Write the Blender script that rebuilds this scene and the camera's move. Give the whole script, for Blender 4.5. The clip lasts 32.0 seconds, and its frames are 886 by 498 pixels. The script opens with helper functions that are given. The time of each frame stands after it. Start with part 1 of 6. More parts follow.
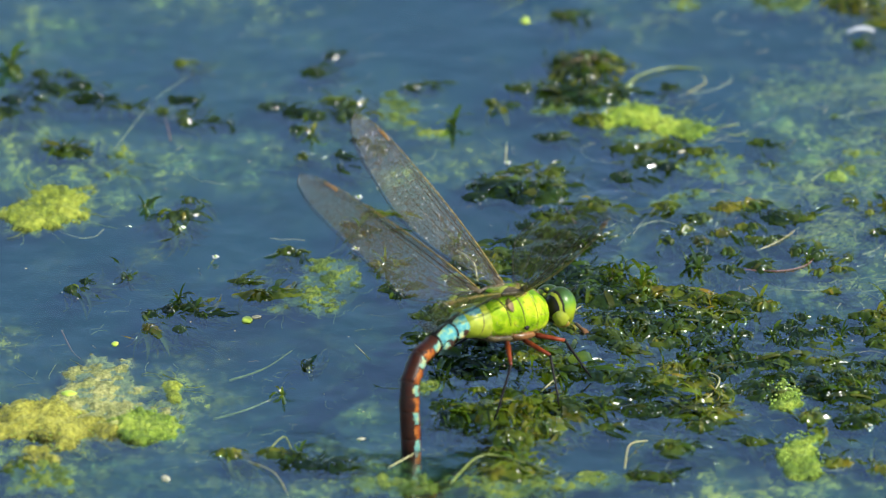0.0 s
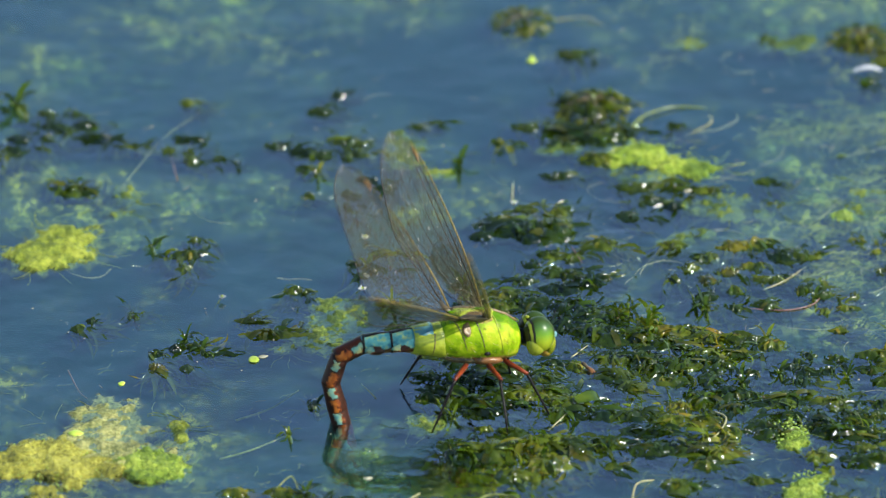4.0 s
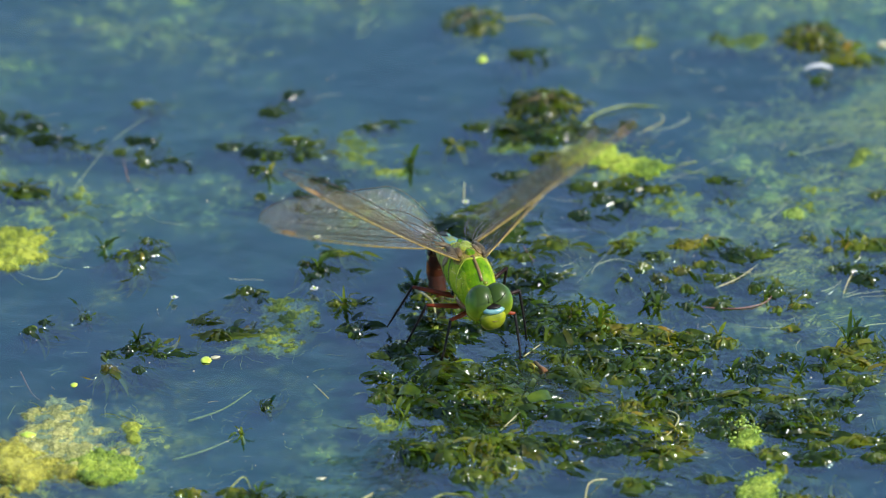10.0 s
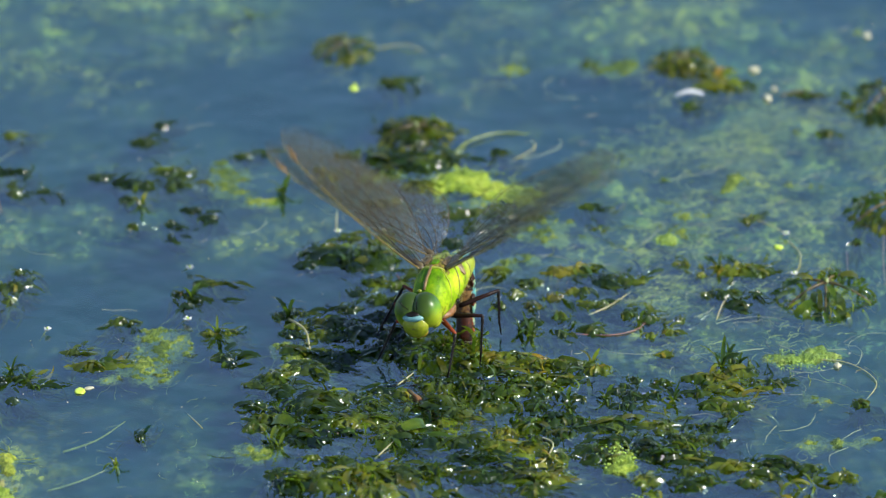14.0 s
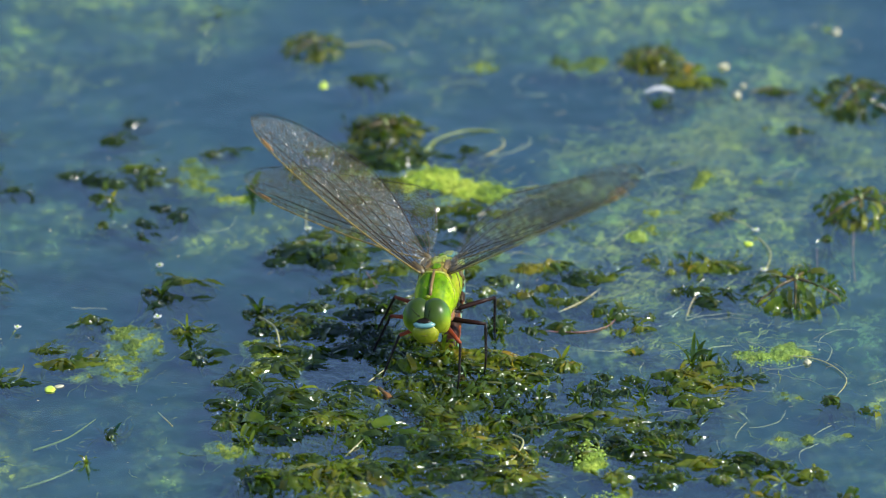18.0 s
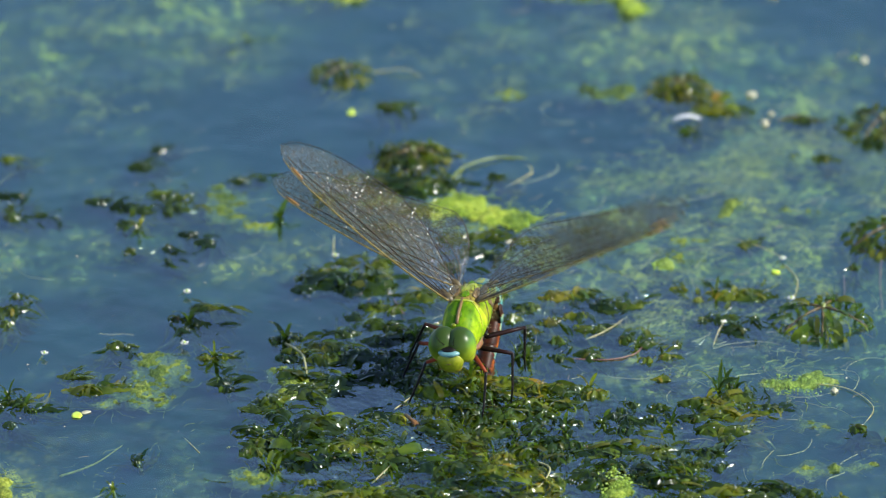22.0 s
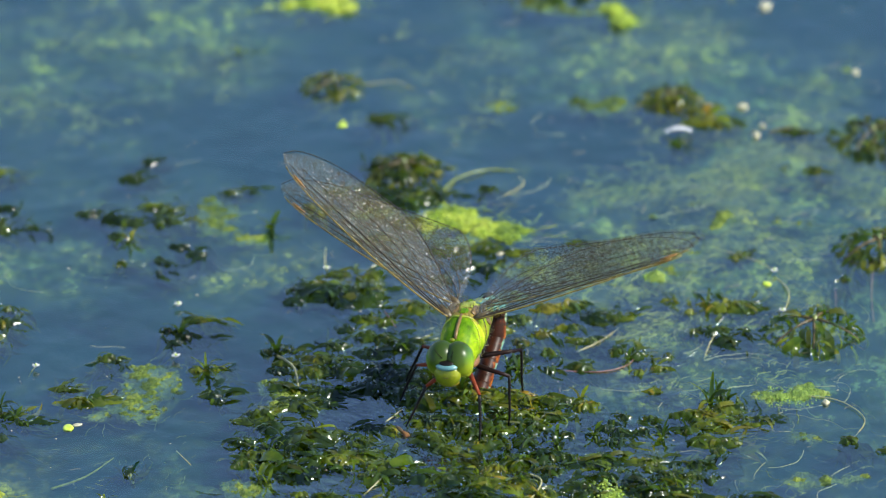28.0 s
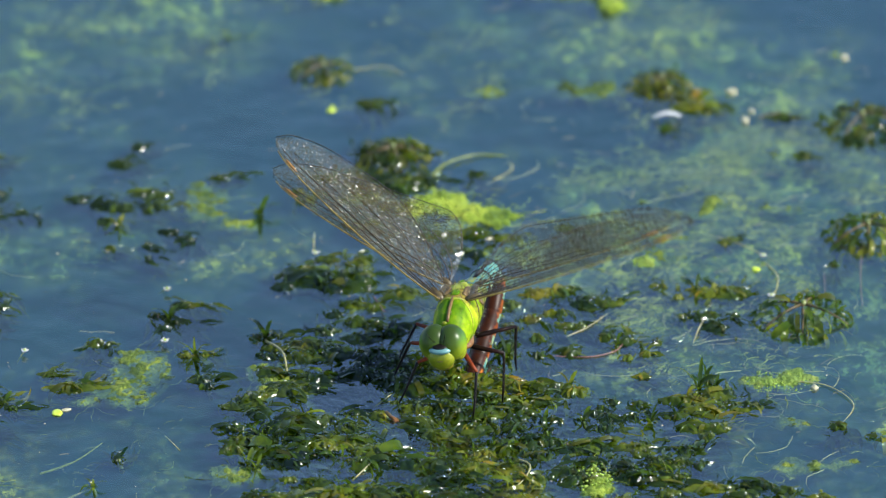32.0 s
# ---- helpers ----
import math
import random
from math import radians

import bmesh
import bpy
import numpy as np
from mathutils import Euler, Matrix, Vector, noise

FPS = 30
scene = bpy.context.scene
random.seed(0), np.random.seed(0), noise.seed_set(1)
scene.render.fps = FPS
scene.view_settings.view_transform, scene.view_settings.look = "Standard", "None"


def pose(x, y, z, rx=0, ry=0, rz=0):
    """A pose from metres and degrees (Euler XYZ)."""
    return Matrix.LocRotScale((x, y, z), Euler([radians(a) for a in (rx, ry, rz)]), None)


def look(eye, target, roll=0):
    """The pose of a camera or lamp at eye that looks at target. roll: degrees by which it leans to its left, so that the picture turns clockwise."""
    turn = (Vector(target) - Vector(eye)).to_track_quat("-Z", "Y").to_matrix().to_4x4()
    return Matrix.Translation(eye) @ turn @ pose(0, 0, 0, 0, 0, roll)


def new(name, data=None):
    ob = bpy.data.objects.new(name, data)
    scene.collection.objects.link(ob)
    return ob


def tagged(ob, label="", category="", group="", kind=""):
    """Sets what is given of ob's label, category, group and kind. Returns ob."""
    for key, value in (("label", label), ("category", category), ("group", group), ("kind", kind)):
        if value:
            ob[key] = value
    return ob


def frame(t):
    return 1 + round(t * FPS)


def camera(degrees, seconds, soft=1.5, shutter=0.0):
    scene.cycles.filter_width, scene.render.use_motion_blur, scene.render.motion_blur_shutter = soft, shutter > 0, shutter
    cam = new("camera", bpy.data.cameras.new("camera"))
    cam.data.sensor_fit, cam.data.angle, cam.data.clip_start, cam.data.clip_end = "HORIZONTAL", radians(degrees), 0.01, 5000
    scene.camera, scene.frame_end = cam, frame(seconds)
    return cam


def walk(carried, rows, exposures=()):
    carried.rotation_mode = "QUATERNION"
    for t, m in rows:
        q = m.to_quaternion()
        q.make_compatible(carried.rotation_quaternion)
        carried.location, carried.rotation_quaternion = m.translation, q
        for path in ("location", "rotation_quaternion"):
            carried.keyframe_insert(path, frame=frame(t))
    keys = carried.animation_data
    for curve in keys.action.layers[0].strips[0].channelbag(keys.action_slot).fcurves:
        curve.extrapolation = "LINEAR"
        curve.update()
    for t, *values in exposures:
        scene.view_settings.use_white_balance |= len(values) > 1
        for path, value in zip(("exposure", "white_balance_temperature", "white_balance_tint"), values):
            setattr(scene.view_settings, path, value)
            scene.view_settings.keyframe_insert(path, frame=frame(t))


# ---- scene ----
cam = camera(4.0, 32.0, soft=1.2, shutter=0.35)
cam.data.dof.use_dof = True
cam.data.dof.focus_distance = 2.525
cam.data.dof.aperture_fstop = 18.0

EYE = (0.0000, -2.2988, 1.1713)
PATH = [
    (0, look(EYE, (-0.03176, -0.02656, 0.0), 0.285)),
    (0.5, look(EYE, (-0.03233, -0.02499, 0.0), 0.381)),
    (1, look(EYE, (-0.02676, -0.03213, 0.0), 0.359)),
    (1.5, look(EYE, (-0.02946, -0.02739, 0.0), 0.270)),
    (2, look(EYE, (-0.02939, -0.02647, 0.0), 0.293)),
    (2.5, look(EYE, (-0.02967, -0.01956, 0.0), 0.266)),
    (3, look(EYE, (-0.03026, -0.00993, 0.0), 0.155)),
    (3.5, look(EYE, (-0.03321, -0.00936, 0.0), 0.217)),
    (5.5, look(EYE, (-0.03431, -0.00519, 0.0), 0.163)),
    (6, look(EYE, (-0.03348, -0.00330, 0.0), 0.120)),
    (6.5, look(EYE, (-0.02759, -0.00306, 0.0), 0.193)),
    (7, look(EYE, (-0.02538, 0.00863, 0.0), 0.111)),
    (7.5, look(EYE, (-0.02677, 0.00272, 0.0), 0.232)),
    (8, look(EYE, (-0.02807, -0.00499, 0.0), 0.129)),
    (8.5, look(EYE, (-0.02653, -0.01025, 0.0), -0.064)),
    (9, look(EYE, (-0.02561, -0.01938, 0.0), -0.029)),
    (9.5, look(EYE, (-0.02296, -0.01283, 0.0), 0.022)),
    (10, look(EYE, (-0.02359, -0.00905, 0.0), 0.064)),
    (10.5, look(EYE, (-0.02343, -0.00255, 0.0), 0.028)),
    (11, look(EYE, (-0.01975, -0.00011, 0.0), 0.104)),
    (11.5, look(EYE, (-0.01401, -0.00368, 0.0), -0.021)),
    (12, look(EYE, (-0.01064, 0.00305, 0.0), -0.034)),
    (12.5, look(EYE, (-0.00832, 0.00365, 0.0), 0.027)),
    (13, look(EYE, (0.00011, 0.00847, 0.0), -0.092)),
    (13.5, look(EYE, (0.00441, 0.00016, 0.0), -0.034)),
    (14, look(EYE, (0.00218, 0.00378, 0.0), -0.108)),
    (14.5, look(EYE, (0.00124, 0.01134, 0.0), -0.102)),
    (16.5, look(EYE, (0.00398, 0.00245, 0.0), -0.035)),
    (17, look(EYE, (0.00795, 0.00559, 0.0), -0.084)),
    (17.5, look(EYE, (0.00960, 0.00480, 0.0), -0.149)),
    (18, look(EYE, (0.00832, 0.00257, 0.0), -0.163)),
    (18.5, look(EYE, (0.00288, 0.00352, 0.0), -0.063)),
    (19, look(EYE, (0.00000, 0.00000, 0.0), -0.000)),
    (19.5, look(EYE, (-0.00466, 0.00863, 0.0), 0.028)),
    (20, look(EYE, (-0.00230, 0.02064, 0.0), -0.001)),
    (20.5, look(EYE, (0.00445, 0.03028, 0.0), -0.002)),
    (21, look(EYE, (0.00438, 0.02490, 0.0), -0.020)),
    (21.5, look(EYE, (0.00151, 0.02221, 0.0), -0.076)),
    (22, look(EYE, (0.00279, 0.01483, 0.0), -0.043)),
    (22.5, look(EYE, (0.00243, 0.01454, 0.0), 0.038)),
    (23, look(EYE, (0.00344, 0.00561, 0.0), -0.005)),
    (23.5, look(EYE, (0.00317, -0.00660, 0.0), -0.089)),
    (24, look(EYE, (-0.00006, 0.00903, 0.0), -0.048)),
    (24.5, look(EYE, (0.00244, 0.00411, 0.0), -0.150)),
    (25, look(EYE, (0.00645, -0.00381, 0.0), -0.250)),
    (25.5, look(EYE, (0.01059, 0.00065, 0.0), -0.232)),
    (27.5, look(EYE, (0.00924, 0.01636, 0.0), -0.302)),
    (28, look(EYE, (0.00458, 0.02036, 0.0), -0.065)),
    (28.5, look(EYE, (0.00667, 0.02464, 0.0), -0.128)),
    (29, look(EYE, (0.00704, 0.01860, 0.0), -0.159)),
    (29.5, look(EYE, (0.00816, 0.02578, 0.0), -0.187)),
    (30, look(EYE, (0.00750, 0.03153, 0.0), -0.169)),
    (30.5, look(EYE, (0.00788, 0.03010, 0.0), -0.035)),
    (31, look(EYE, (0.00830, 0.02765, 0.0), -0.046)),
    (31.5, look(EYE, (0.00864, 0.02176, 0.0), -0.030)),
    (32, look(EYE, (0.00683, 0.01360, 0.0), -0.025)),
]
walk(cam, PATH, exposures=[(0.0, 0.5), (32.0, 0.5)])

# ---- world and sun ----
SUN_AZ, SUN_EL = radians(-20), radians(40)
world = bpy.data.worlds.new("sky")
scene.world = world
world.use_nodes = True
wn = world.node_tree
sky = wn.nodes.new("ShaderNodeTexSky")
sky.sky_type = "NISHITA"
sky.sun_disc = False
sky.sun_elevation = SUN_EL
sky.sun_rotation = math.pi / 2 - SUN_AZ
sky.air_density = 1.0
sky.dust_density = 0.0
sky.ozone_density = 4.0
wn.links.new(sky.outputs[0], wn.nodes["Background"].inputs[0])
wn.nodes["Background"].inputs[1].default_value = 0.15
sun_data = bpy.data.lights.new("sun", "SUN")
sun_data.energy = 5.0
sun_data.angle = radians(0.53)
sun_data.color = (0.98, 0.97, 0.87)
sun = new("sun", sun_data)
SUN_WAY = Vector((math.cos(SUN_AZ) * math.cos(SUN_EL), math.sin(SUN_AZ) * math.cos(SUN_EL), math.sin(SUN_EL)))
sun.matrix_basis = look(SUN_WAY * 5, (0, 0, 0))


# ---- materials ----
def shader(name, rough=0.5, specular=0.5):
    m = bpy.data.materials.new(name)
    m.use_nodes = True
    b = m.node_tree.nodes["Principled BSDF"]
    b.inputs["Roughness"].default_value = rough
    b.inputs["Specular IOR Level"].default_value = specular
    return m, m.node_tree, b


def coords(nt, kind):
    if kind == "world":
        return nt.nodes.new("ShaderNodeNewGeometry").outputs["Position"]
    return nt.nodes.new("ShaderNodeTexCoord").outputs["Object"]


def grain(nt, scale, detail=5.0, kind="object", rough=0.6, stretch=None):
    n = nt.nodes.new("ShaderNodeTexNoise")
    n.inputs["Scale"].default_value = scale
    n.inputs["Detail"].default_value = detail
    n.inputs["Roughness"].default_value = rough
    c = coords(nt, kind)
    if stretch:
        v = nt.nodes.new("ShaderNodeMapping")
        v.inputs["Scale"].default_value = stretch
        nt.links.new(c, v.inputs["Vector"])
        c = v.outputs[0]
    nt.links.new(c, n.inputs["Vector"])
    return n.outputs["Fac"]


def ramp(nt, fac, *stops):
    r = nt.nodes.new("ShaderNodeValToRGB")
    el = r.color_ramp.elements
    while len(el) < len(stops):
        el.new(0.5)
    for e, (p, c) in zip(el, stops):
        e.position = p
        e.color = (*c, 1) if len(c) == 3 else c
    nt.links.new(fac, r.inputs[0])
    return r.outputs[0]


def grey(v):
    return (v, v, v)


def blend(nt, fac, a, b, mode="MIX"):
    x = nt.nodes.new("ShaderNodeMix")
    x.data_type = "RGBA"
    x.blend_type = mode
    for sock, val in ((x.inputs[0], fac), (x.inputs[6], a), (x.inputs[7], b)):
        if hasattr(val, "is_output"):
            nt.links.new(val, sock)
        elif isinstance(val, tuple):
            sock.default_value = (*val, 1)
        else:
            sock.default_value = val
    return x.outputs[2]


def calc(nt, op, a, b=0.0):
    x = nt.nodes.new("ShaderNodeMath")
    x.operation = op
    for sock, val in ((x.inputs[0], a), (x.inputs[1], b)):
        if hasattr(val, "is_output"):
            nt.links.new(val, sock)
        else:
            sock.default_value = val
    return x.outputs[0]


def relief(nt, b, height, strength, distance):
    n = nt.nodes.new("ShaderNodeBump")
    n.inputs["Strength"].default_value = strength
    n.inputs["Distance"].default_value = distance
    nt.links.new(height, n.inputs["Height"])
    nt.links.new(n.outputs[0], b.inputs["Normal"])
    return n


def simple(name, dark, light, scale, rough=0.5, specular=0.5, bump=0.3, depth=0.0002, kind="object", random=0.0):
    m, nt, b = shader(name, rough, specular)
    col = ramp(nt, grain(nt, scale, kind=kind), (0.3, dark), (0.7, light))
    if random:
        info = nt.nodes.new("ShaderNodeObjectInfo").outputs["Random"]
        v = calc(nt, "ADD", calc(nt, "MULTIPLY", info, 2 * random), 1 - random)
        mul = nt.nodes.new("ShaderNodeVectorMath")
        mul.operation = "SCALE"
        nt.links.new(col, mul.inputs[0])
        nt.links.new(v, mul.inputs["Scale"])
        col = mul.outputs[0]
    nt.links.new(col, b.inputs["Base Color"])
    relief(nt, b, grain(nt, scale * 3, kind=kind), bump, depth)
    return m


def leaf_material(name, dark, mid, light, translucent=0.25):
    """Wet pondweed leaf: a glossy film over a dark, slightly translucent blade."""
    m, nt, b = shader(name, 0.15, 0.45)
    info = nt.nodes.new("ShaderNodeObjectInfo").outputs["Random"]
    isl = nt.nodes.new("ShaderNodeNewGeometry").outputs["Random Per Island"]
    clump = ramp(nt, grain(nt, 55, 2, "world"), (0.38, grey(0)), (0.62, grey(1)))
    pick = calc(nt, "ADD", calc(nt, "MULTIPLY", calc(nt, "FRACT", calc(nt, "ADD", info, isl)), 0.4), calc(nt, "MULTIPLY", clump, 0.6))
    col = ramp(nt, pick, (0.0, dark), (0.45, mid), (0.8, light), (1.0, (light[0] * 1.5, light[1] * 0.9, light[2])))
    col = blend(nt, ramp(nt, grain(nt, 420, kind="world"), (0.45, grey(0)), (0.7, grey(0.6))), col, dark)
    nt.links.new(col, b.inputs["Base Color"])
    nt.links.new(ramp(nt, grain(nt, 700, kind="world"), (0.35, grey(0.1)), (0.7, grey(0.25))), b.inputs["Roughness"])
    b.inputs["Coat Weight"].default_value = 1.0
    b.inputs["Coat Roughness"].default_value = 0.05
    b.inputs["Coat IOR"].default_value = 1.4
    relief(nt, b, grain(nt, 900, 2, kind="world"), 0.3, 0.0005)
    t = nt.nodes.new("ShaderNodeBsdfTranslucent")
    nt.links.new(blend(nt, 0.4, col, (0.2, 0.33, 0.02)), t.inputs[0])
    mix = nt.nodes.new("ShaderNodeMixShader")
    mix.inputs[0].default_value = translucent
    nt.links.new(b.outputs[0], mix.inputs[1])
    nt.links.new(t.outputs[0], mix.inputs[2])
    nt.links.new(mix.outputs[0], nt.nodes["Material Output"].inputs[0])
    return m


ALGAE_BANKS = [(0.068, 0.023, 0.044, 0.079), (0.043, -0.008, 0.035, 0.045), (-0.097, -0.094, 0.034, 0.036), (-0.055, -0.127, 0.036, 0.02), (-0.059, 0.122, 0.046, 0.031), (-0.113, 0.016, 0.027, 0.039), (0.048, 0.113, 0.048, 0.030), (0.037, -0.127, 0.027, 0.028)]
WEED_BANKS = [(0.002, -0.063, 0.034, 0.029), (-0.000, -0.041, 0.020, 0.022), (-0.020, -0.095, 0.021, 0.015), (-0.015, -0.117, 0.014, 0.015), (0.018, -0.075, 0.015, 0.024), (0.017, -0.106, 0.021, 0.015), (0.026, -0.011, 0.020, 0.019), (-0.007, 0.001, 0.021, 0.016), (0.002, 0.043, 0.018, 0.020), (0.043, -0.065, 0.017, 0.037)]


def banks(nt, places):
    """A mask of soft round banks (centre, half length, half depth)."""
    total = 0.0
    for x, y, rx, ry in places:
        mp = nt.nodes.new("ShaderNodeMapping")
        mp.vector_type = "TEXTURE"
        mp.inputs["Location"].default_value = (x, y, 0)
        mp.inputs["Scale"].default_value = (rx, ry, 1.0)
        nt.links.new(coords(nt, "world"), mp.inputs["Vector"])
        g = nt.nodes.new("ShaderNodeTexGradient")
        g.gradient_type = "SPHERICAL"
        nt.links.new(mp.outputs[0], g.inputs["Vector"])
        total = calc(nt, "ADD", g.outputs["Fac"], total)
    return calc(nt, "MINIMUM", total, 1.0)


def water_material():
    """A clear film that mirrors the sky, over the murky water below; small ripples."""
    m, nt, b = shader("pond_water")
    nt.nodes.remove(b)
    h = calc(nt, "ADD", grain(nt, 55, 2, "world"), calc(nt, "MULTIPLY", grain(nt, 320, 3, "world"), 0.16))
    swell = calc(nt, "MULTIPLY", calc(nt, "MINIMUM", calc(nt, "MULTIPLY", banks(nt, WEED_BANKS), 2.5), 1.0), grain(nt, 190, 2, "world"))
    h = calc(nt, "ADD", h, calc(nt, "MULTIPLY", swell, 0.6))
    n = nt.nodes.new("ShaderNodeBump")
    n.inputs["Strength"].default_value = 0.35
    n.inputs["Distance"].default_value = 0.0018
    nt.links.new(h, n.inputs["Height"])
    gl = nt.nodes.new("ShaderNodeBsdfGlossy")
    gl.inputs["Roughness"].default_value = 0.02
    tr = nt.nodes.new("ShaderNodeBsdfTransparent")
    tr.inputs[0].default_value = (0.85, 0.97, 0.85, 1)
    lw = nt.nodes.new("ShaderNodeLayerWeight")
    mix = nt.nodes.new("ShaderNodeMixShader")
    for s in (gl.inputs["Normal"], lw.inputs["Normal"]):
        nt.links.new(n.outputs[0], s)
    gloss = calc(nt, "MINIMUM", calc(nt, "MULTIPLY", lw.outputs["Facing"], 0.56), 0.9)
    nt.links.new(gloss, mix.inputs[0])
    nt.links.new(tr.outputs[0], mix.inputs[1])
    nt.links.new(gl.outputs[0], mix.inputs[2])
    nt.links.new(mix.outputs[0], nt.nodes["Material Output"].inputs[0])
    return m


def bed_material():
    """Murk coloured blue in place of mirrored sky; drifting clouds and threads of pale green algae."""
    m, nt, b = shader("sky_blue_murk", 0.9, 0.1)
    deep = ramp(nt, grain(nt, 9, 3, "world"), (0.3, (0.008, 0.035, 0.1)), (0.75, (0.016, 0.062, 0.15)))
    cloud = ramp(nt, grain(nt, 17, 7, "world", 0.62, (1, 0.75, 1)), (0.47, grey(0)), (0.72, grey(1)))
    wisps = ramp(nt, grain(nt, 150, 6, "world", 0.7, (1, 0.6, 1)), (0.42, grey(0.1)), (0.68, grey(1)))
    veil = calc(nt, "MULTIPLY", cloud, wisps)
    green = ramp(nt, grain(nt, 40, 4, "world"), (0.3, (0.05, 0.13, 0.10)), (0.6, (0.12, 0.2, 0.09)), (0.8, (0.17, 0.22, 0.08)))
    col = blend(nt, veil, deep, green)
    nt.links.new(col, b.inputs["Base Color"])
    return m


def murk_material(name, thick, veil_scale, low, high, tint):
    """Water made cloudy by drifting silt and algae: a thin veil, thicker where they gather."""
    m, nt, b = shader(name, 0.9, 0.0)
    nt.nodes.remove(b)
    fog = calc(nt, "ADD", calc(nt, "SUBTRACT", calc(nt, "MULTIPLY", grain(nt, veil_scale, 7, "world", 0.62, (1, 0.7, 1)), 1.7), 0.37), calc(nt, "MULTIPLY", banks(nt, ALGAE_BANKS), 0.4))
    cloud = ramp(nt, fog, (0.47, grey(0)), (0.74, grey(1)))
    wisps = ramp(nt, grain(nt, 300, 8, "world", 0.85, (1, 0.65, 1)), (0.48, grey(0.0)), (0.56, grey(1)))
    tufts = ramp(nt, grain(nt, 120, 4, "world", 0.65, (1, 0.7, 1)), (0.38, grey(0.35)), (0.64, grey(1.35)))
    veil = calc(nt, "MULTIPLY", calc(nt, "MULTIPLY", cloud, tufts), calc(nt, "ADD", calc(nt, "MULTIPLY", wisps, 0.85), 0.15))
    col = blend(nt, veil, tint, ramp(nt, grain(nt, 35, 4, "world"), (0.35, low), (0.65, high)))
    df = nt.nodes.new("ShaderNodeBsdfDiffuse")
    nt.links.new(col, df.inputs[0])
    tr = nt.nodes.new("ShaderNodeBsdfTransparent")
    mix = nt.nodes.new("ShaderNodeMixShader")
    nt.links.new(calc(nt, "ADD", calc(nt, "MULTIPLY", veil, 0.5), thick), mix.inputs[0])
    nt.links.new(tr.outputs[0], mix.inputs[1])
    nt.links.new(df.outputs[0], mix.inputs[2])
    nt.links.new(mix.outputs[0], nt.nodes["Material Output"].inputs[0])
    return m


def algae_material(name, low, mid, high, rough=0.55, porous=0.0):
    """Algae felt; a porous one thins out into threads where its cover fades."""
    m, nt, b = shader(name, rough, 0.4)
    f = calc(nt, "ADD", calc(nt, "MULTIPLY", grain(nt, 130, 4, "world"), 0.5), calc(nt, "MULTIPLY", grain(nt, 1300, 4, "world", 0.75), 0.5))
    col = ramp(nt, f, (0.4, low), (0.5, mid), (0.59, high))
    nt.links.new(col, b.inputs["Base Color"])
    b.inputs["Subsurface Weight"].default_value = 0.05
    b.inputs["Subsurface Radius"].default_value = (0.002, 0.003, 0.0008)
    b.inputs["Subsurface Scale"].default_value = 0.5
    relief(nt, b, grain(nt, 1300, 4, "world", 0.75, (1, 0.55, 1)), 1.0, 0.0011)
    if porous:
        at = nt.nodes.new("ShaderNodeAttribute")
        at.attribute_name = "cover"
        fine = calc(nt, "ADD", calc(nt, "MULTIPLY", grain(nt, 260, 6, "world", 0.75, (1, 0.7, 1)), 1.0), calc(nt, "MULTIPLY", grain(nt, 1500, 3, "world"), 0.5))
        dense = calc(nt, "ADD", calc(nt, "MULTIPLY", at.outputs["Fac"], 1.5), calc(nt, "MULTIPLY", fine, 1.6))
        tr = nt.nodes.new("ShaderNodeBsdfTransparent")
        mix = nt.nodes.new("ShaderNodeMixShader")
        nt.links.new(ramp(nt, calc(nt, "SUBTRACT", dense, porous), (0.25, grey(0)), (0.75, grey(1))), mix.inputs[0])
        nt.links.new(tr.outputs[0], mix.inputs[1])
        nt.links.new(b.outputs[0], mix.inputs[2])
        nt.links.new(mix.outputs[0], nt.nodes["Material Output"].inputs[0])
    return m


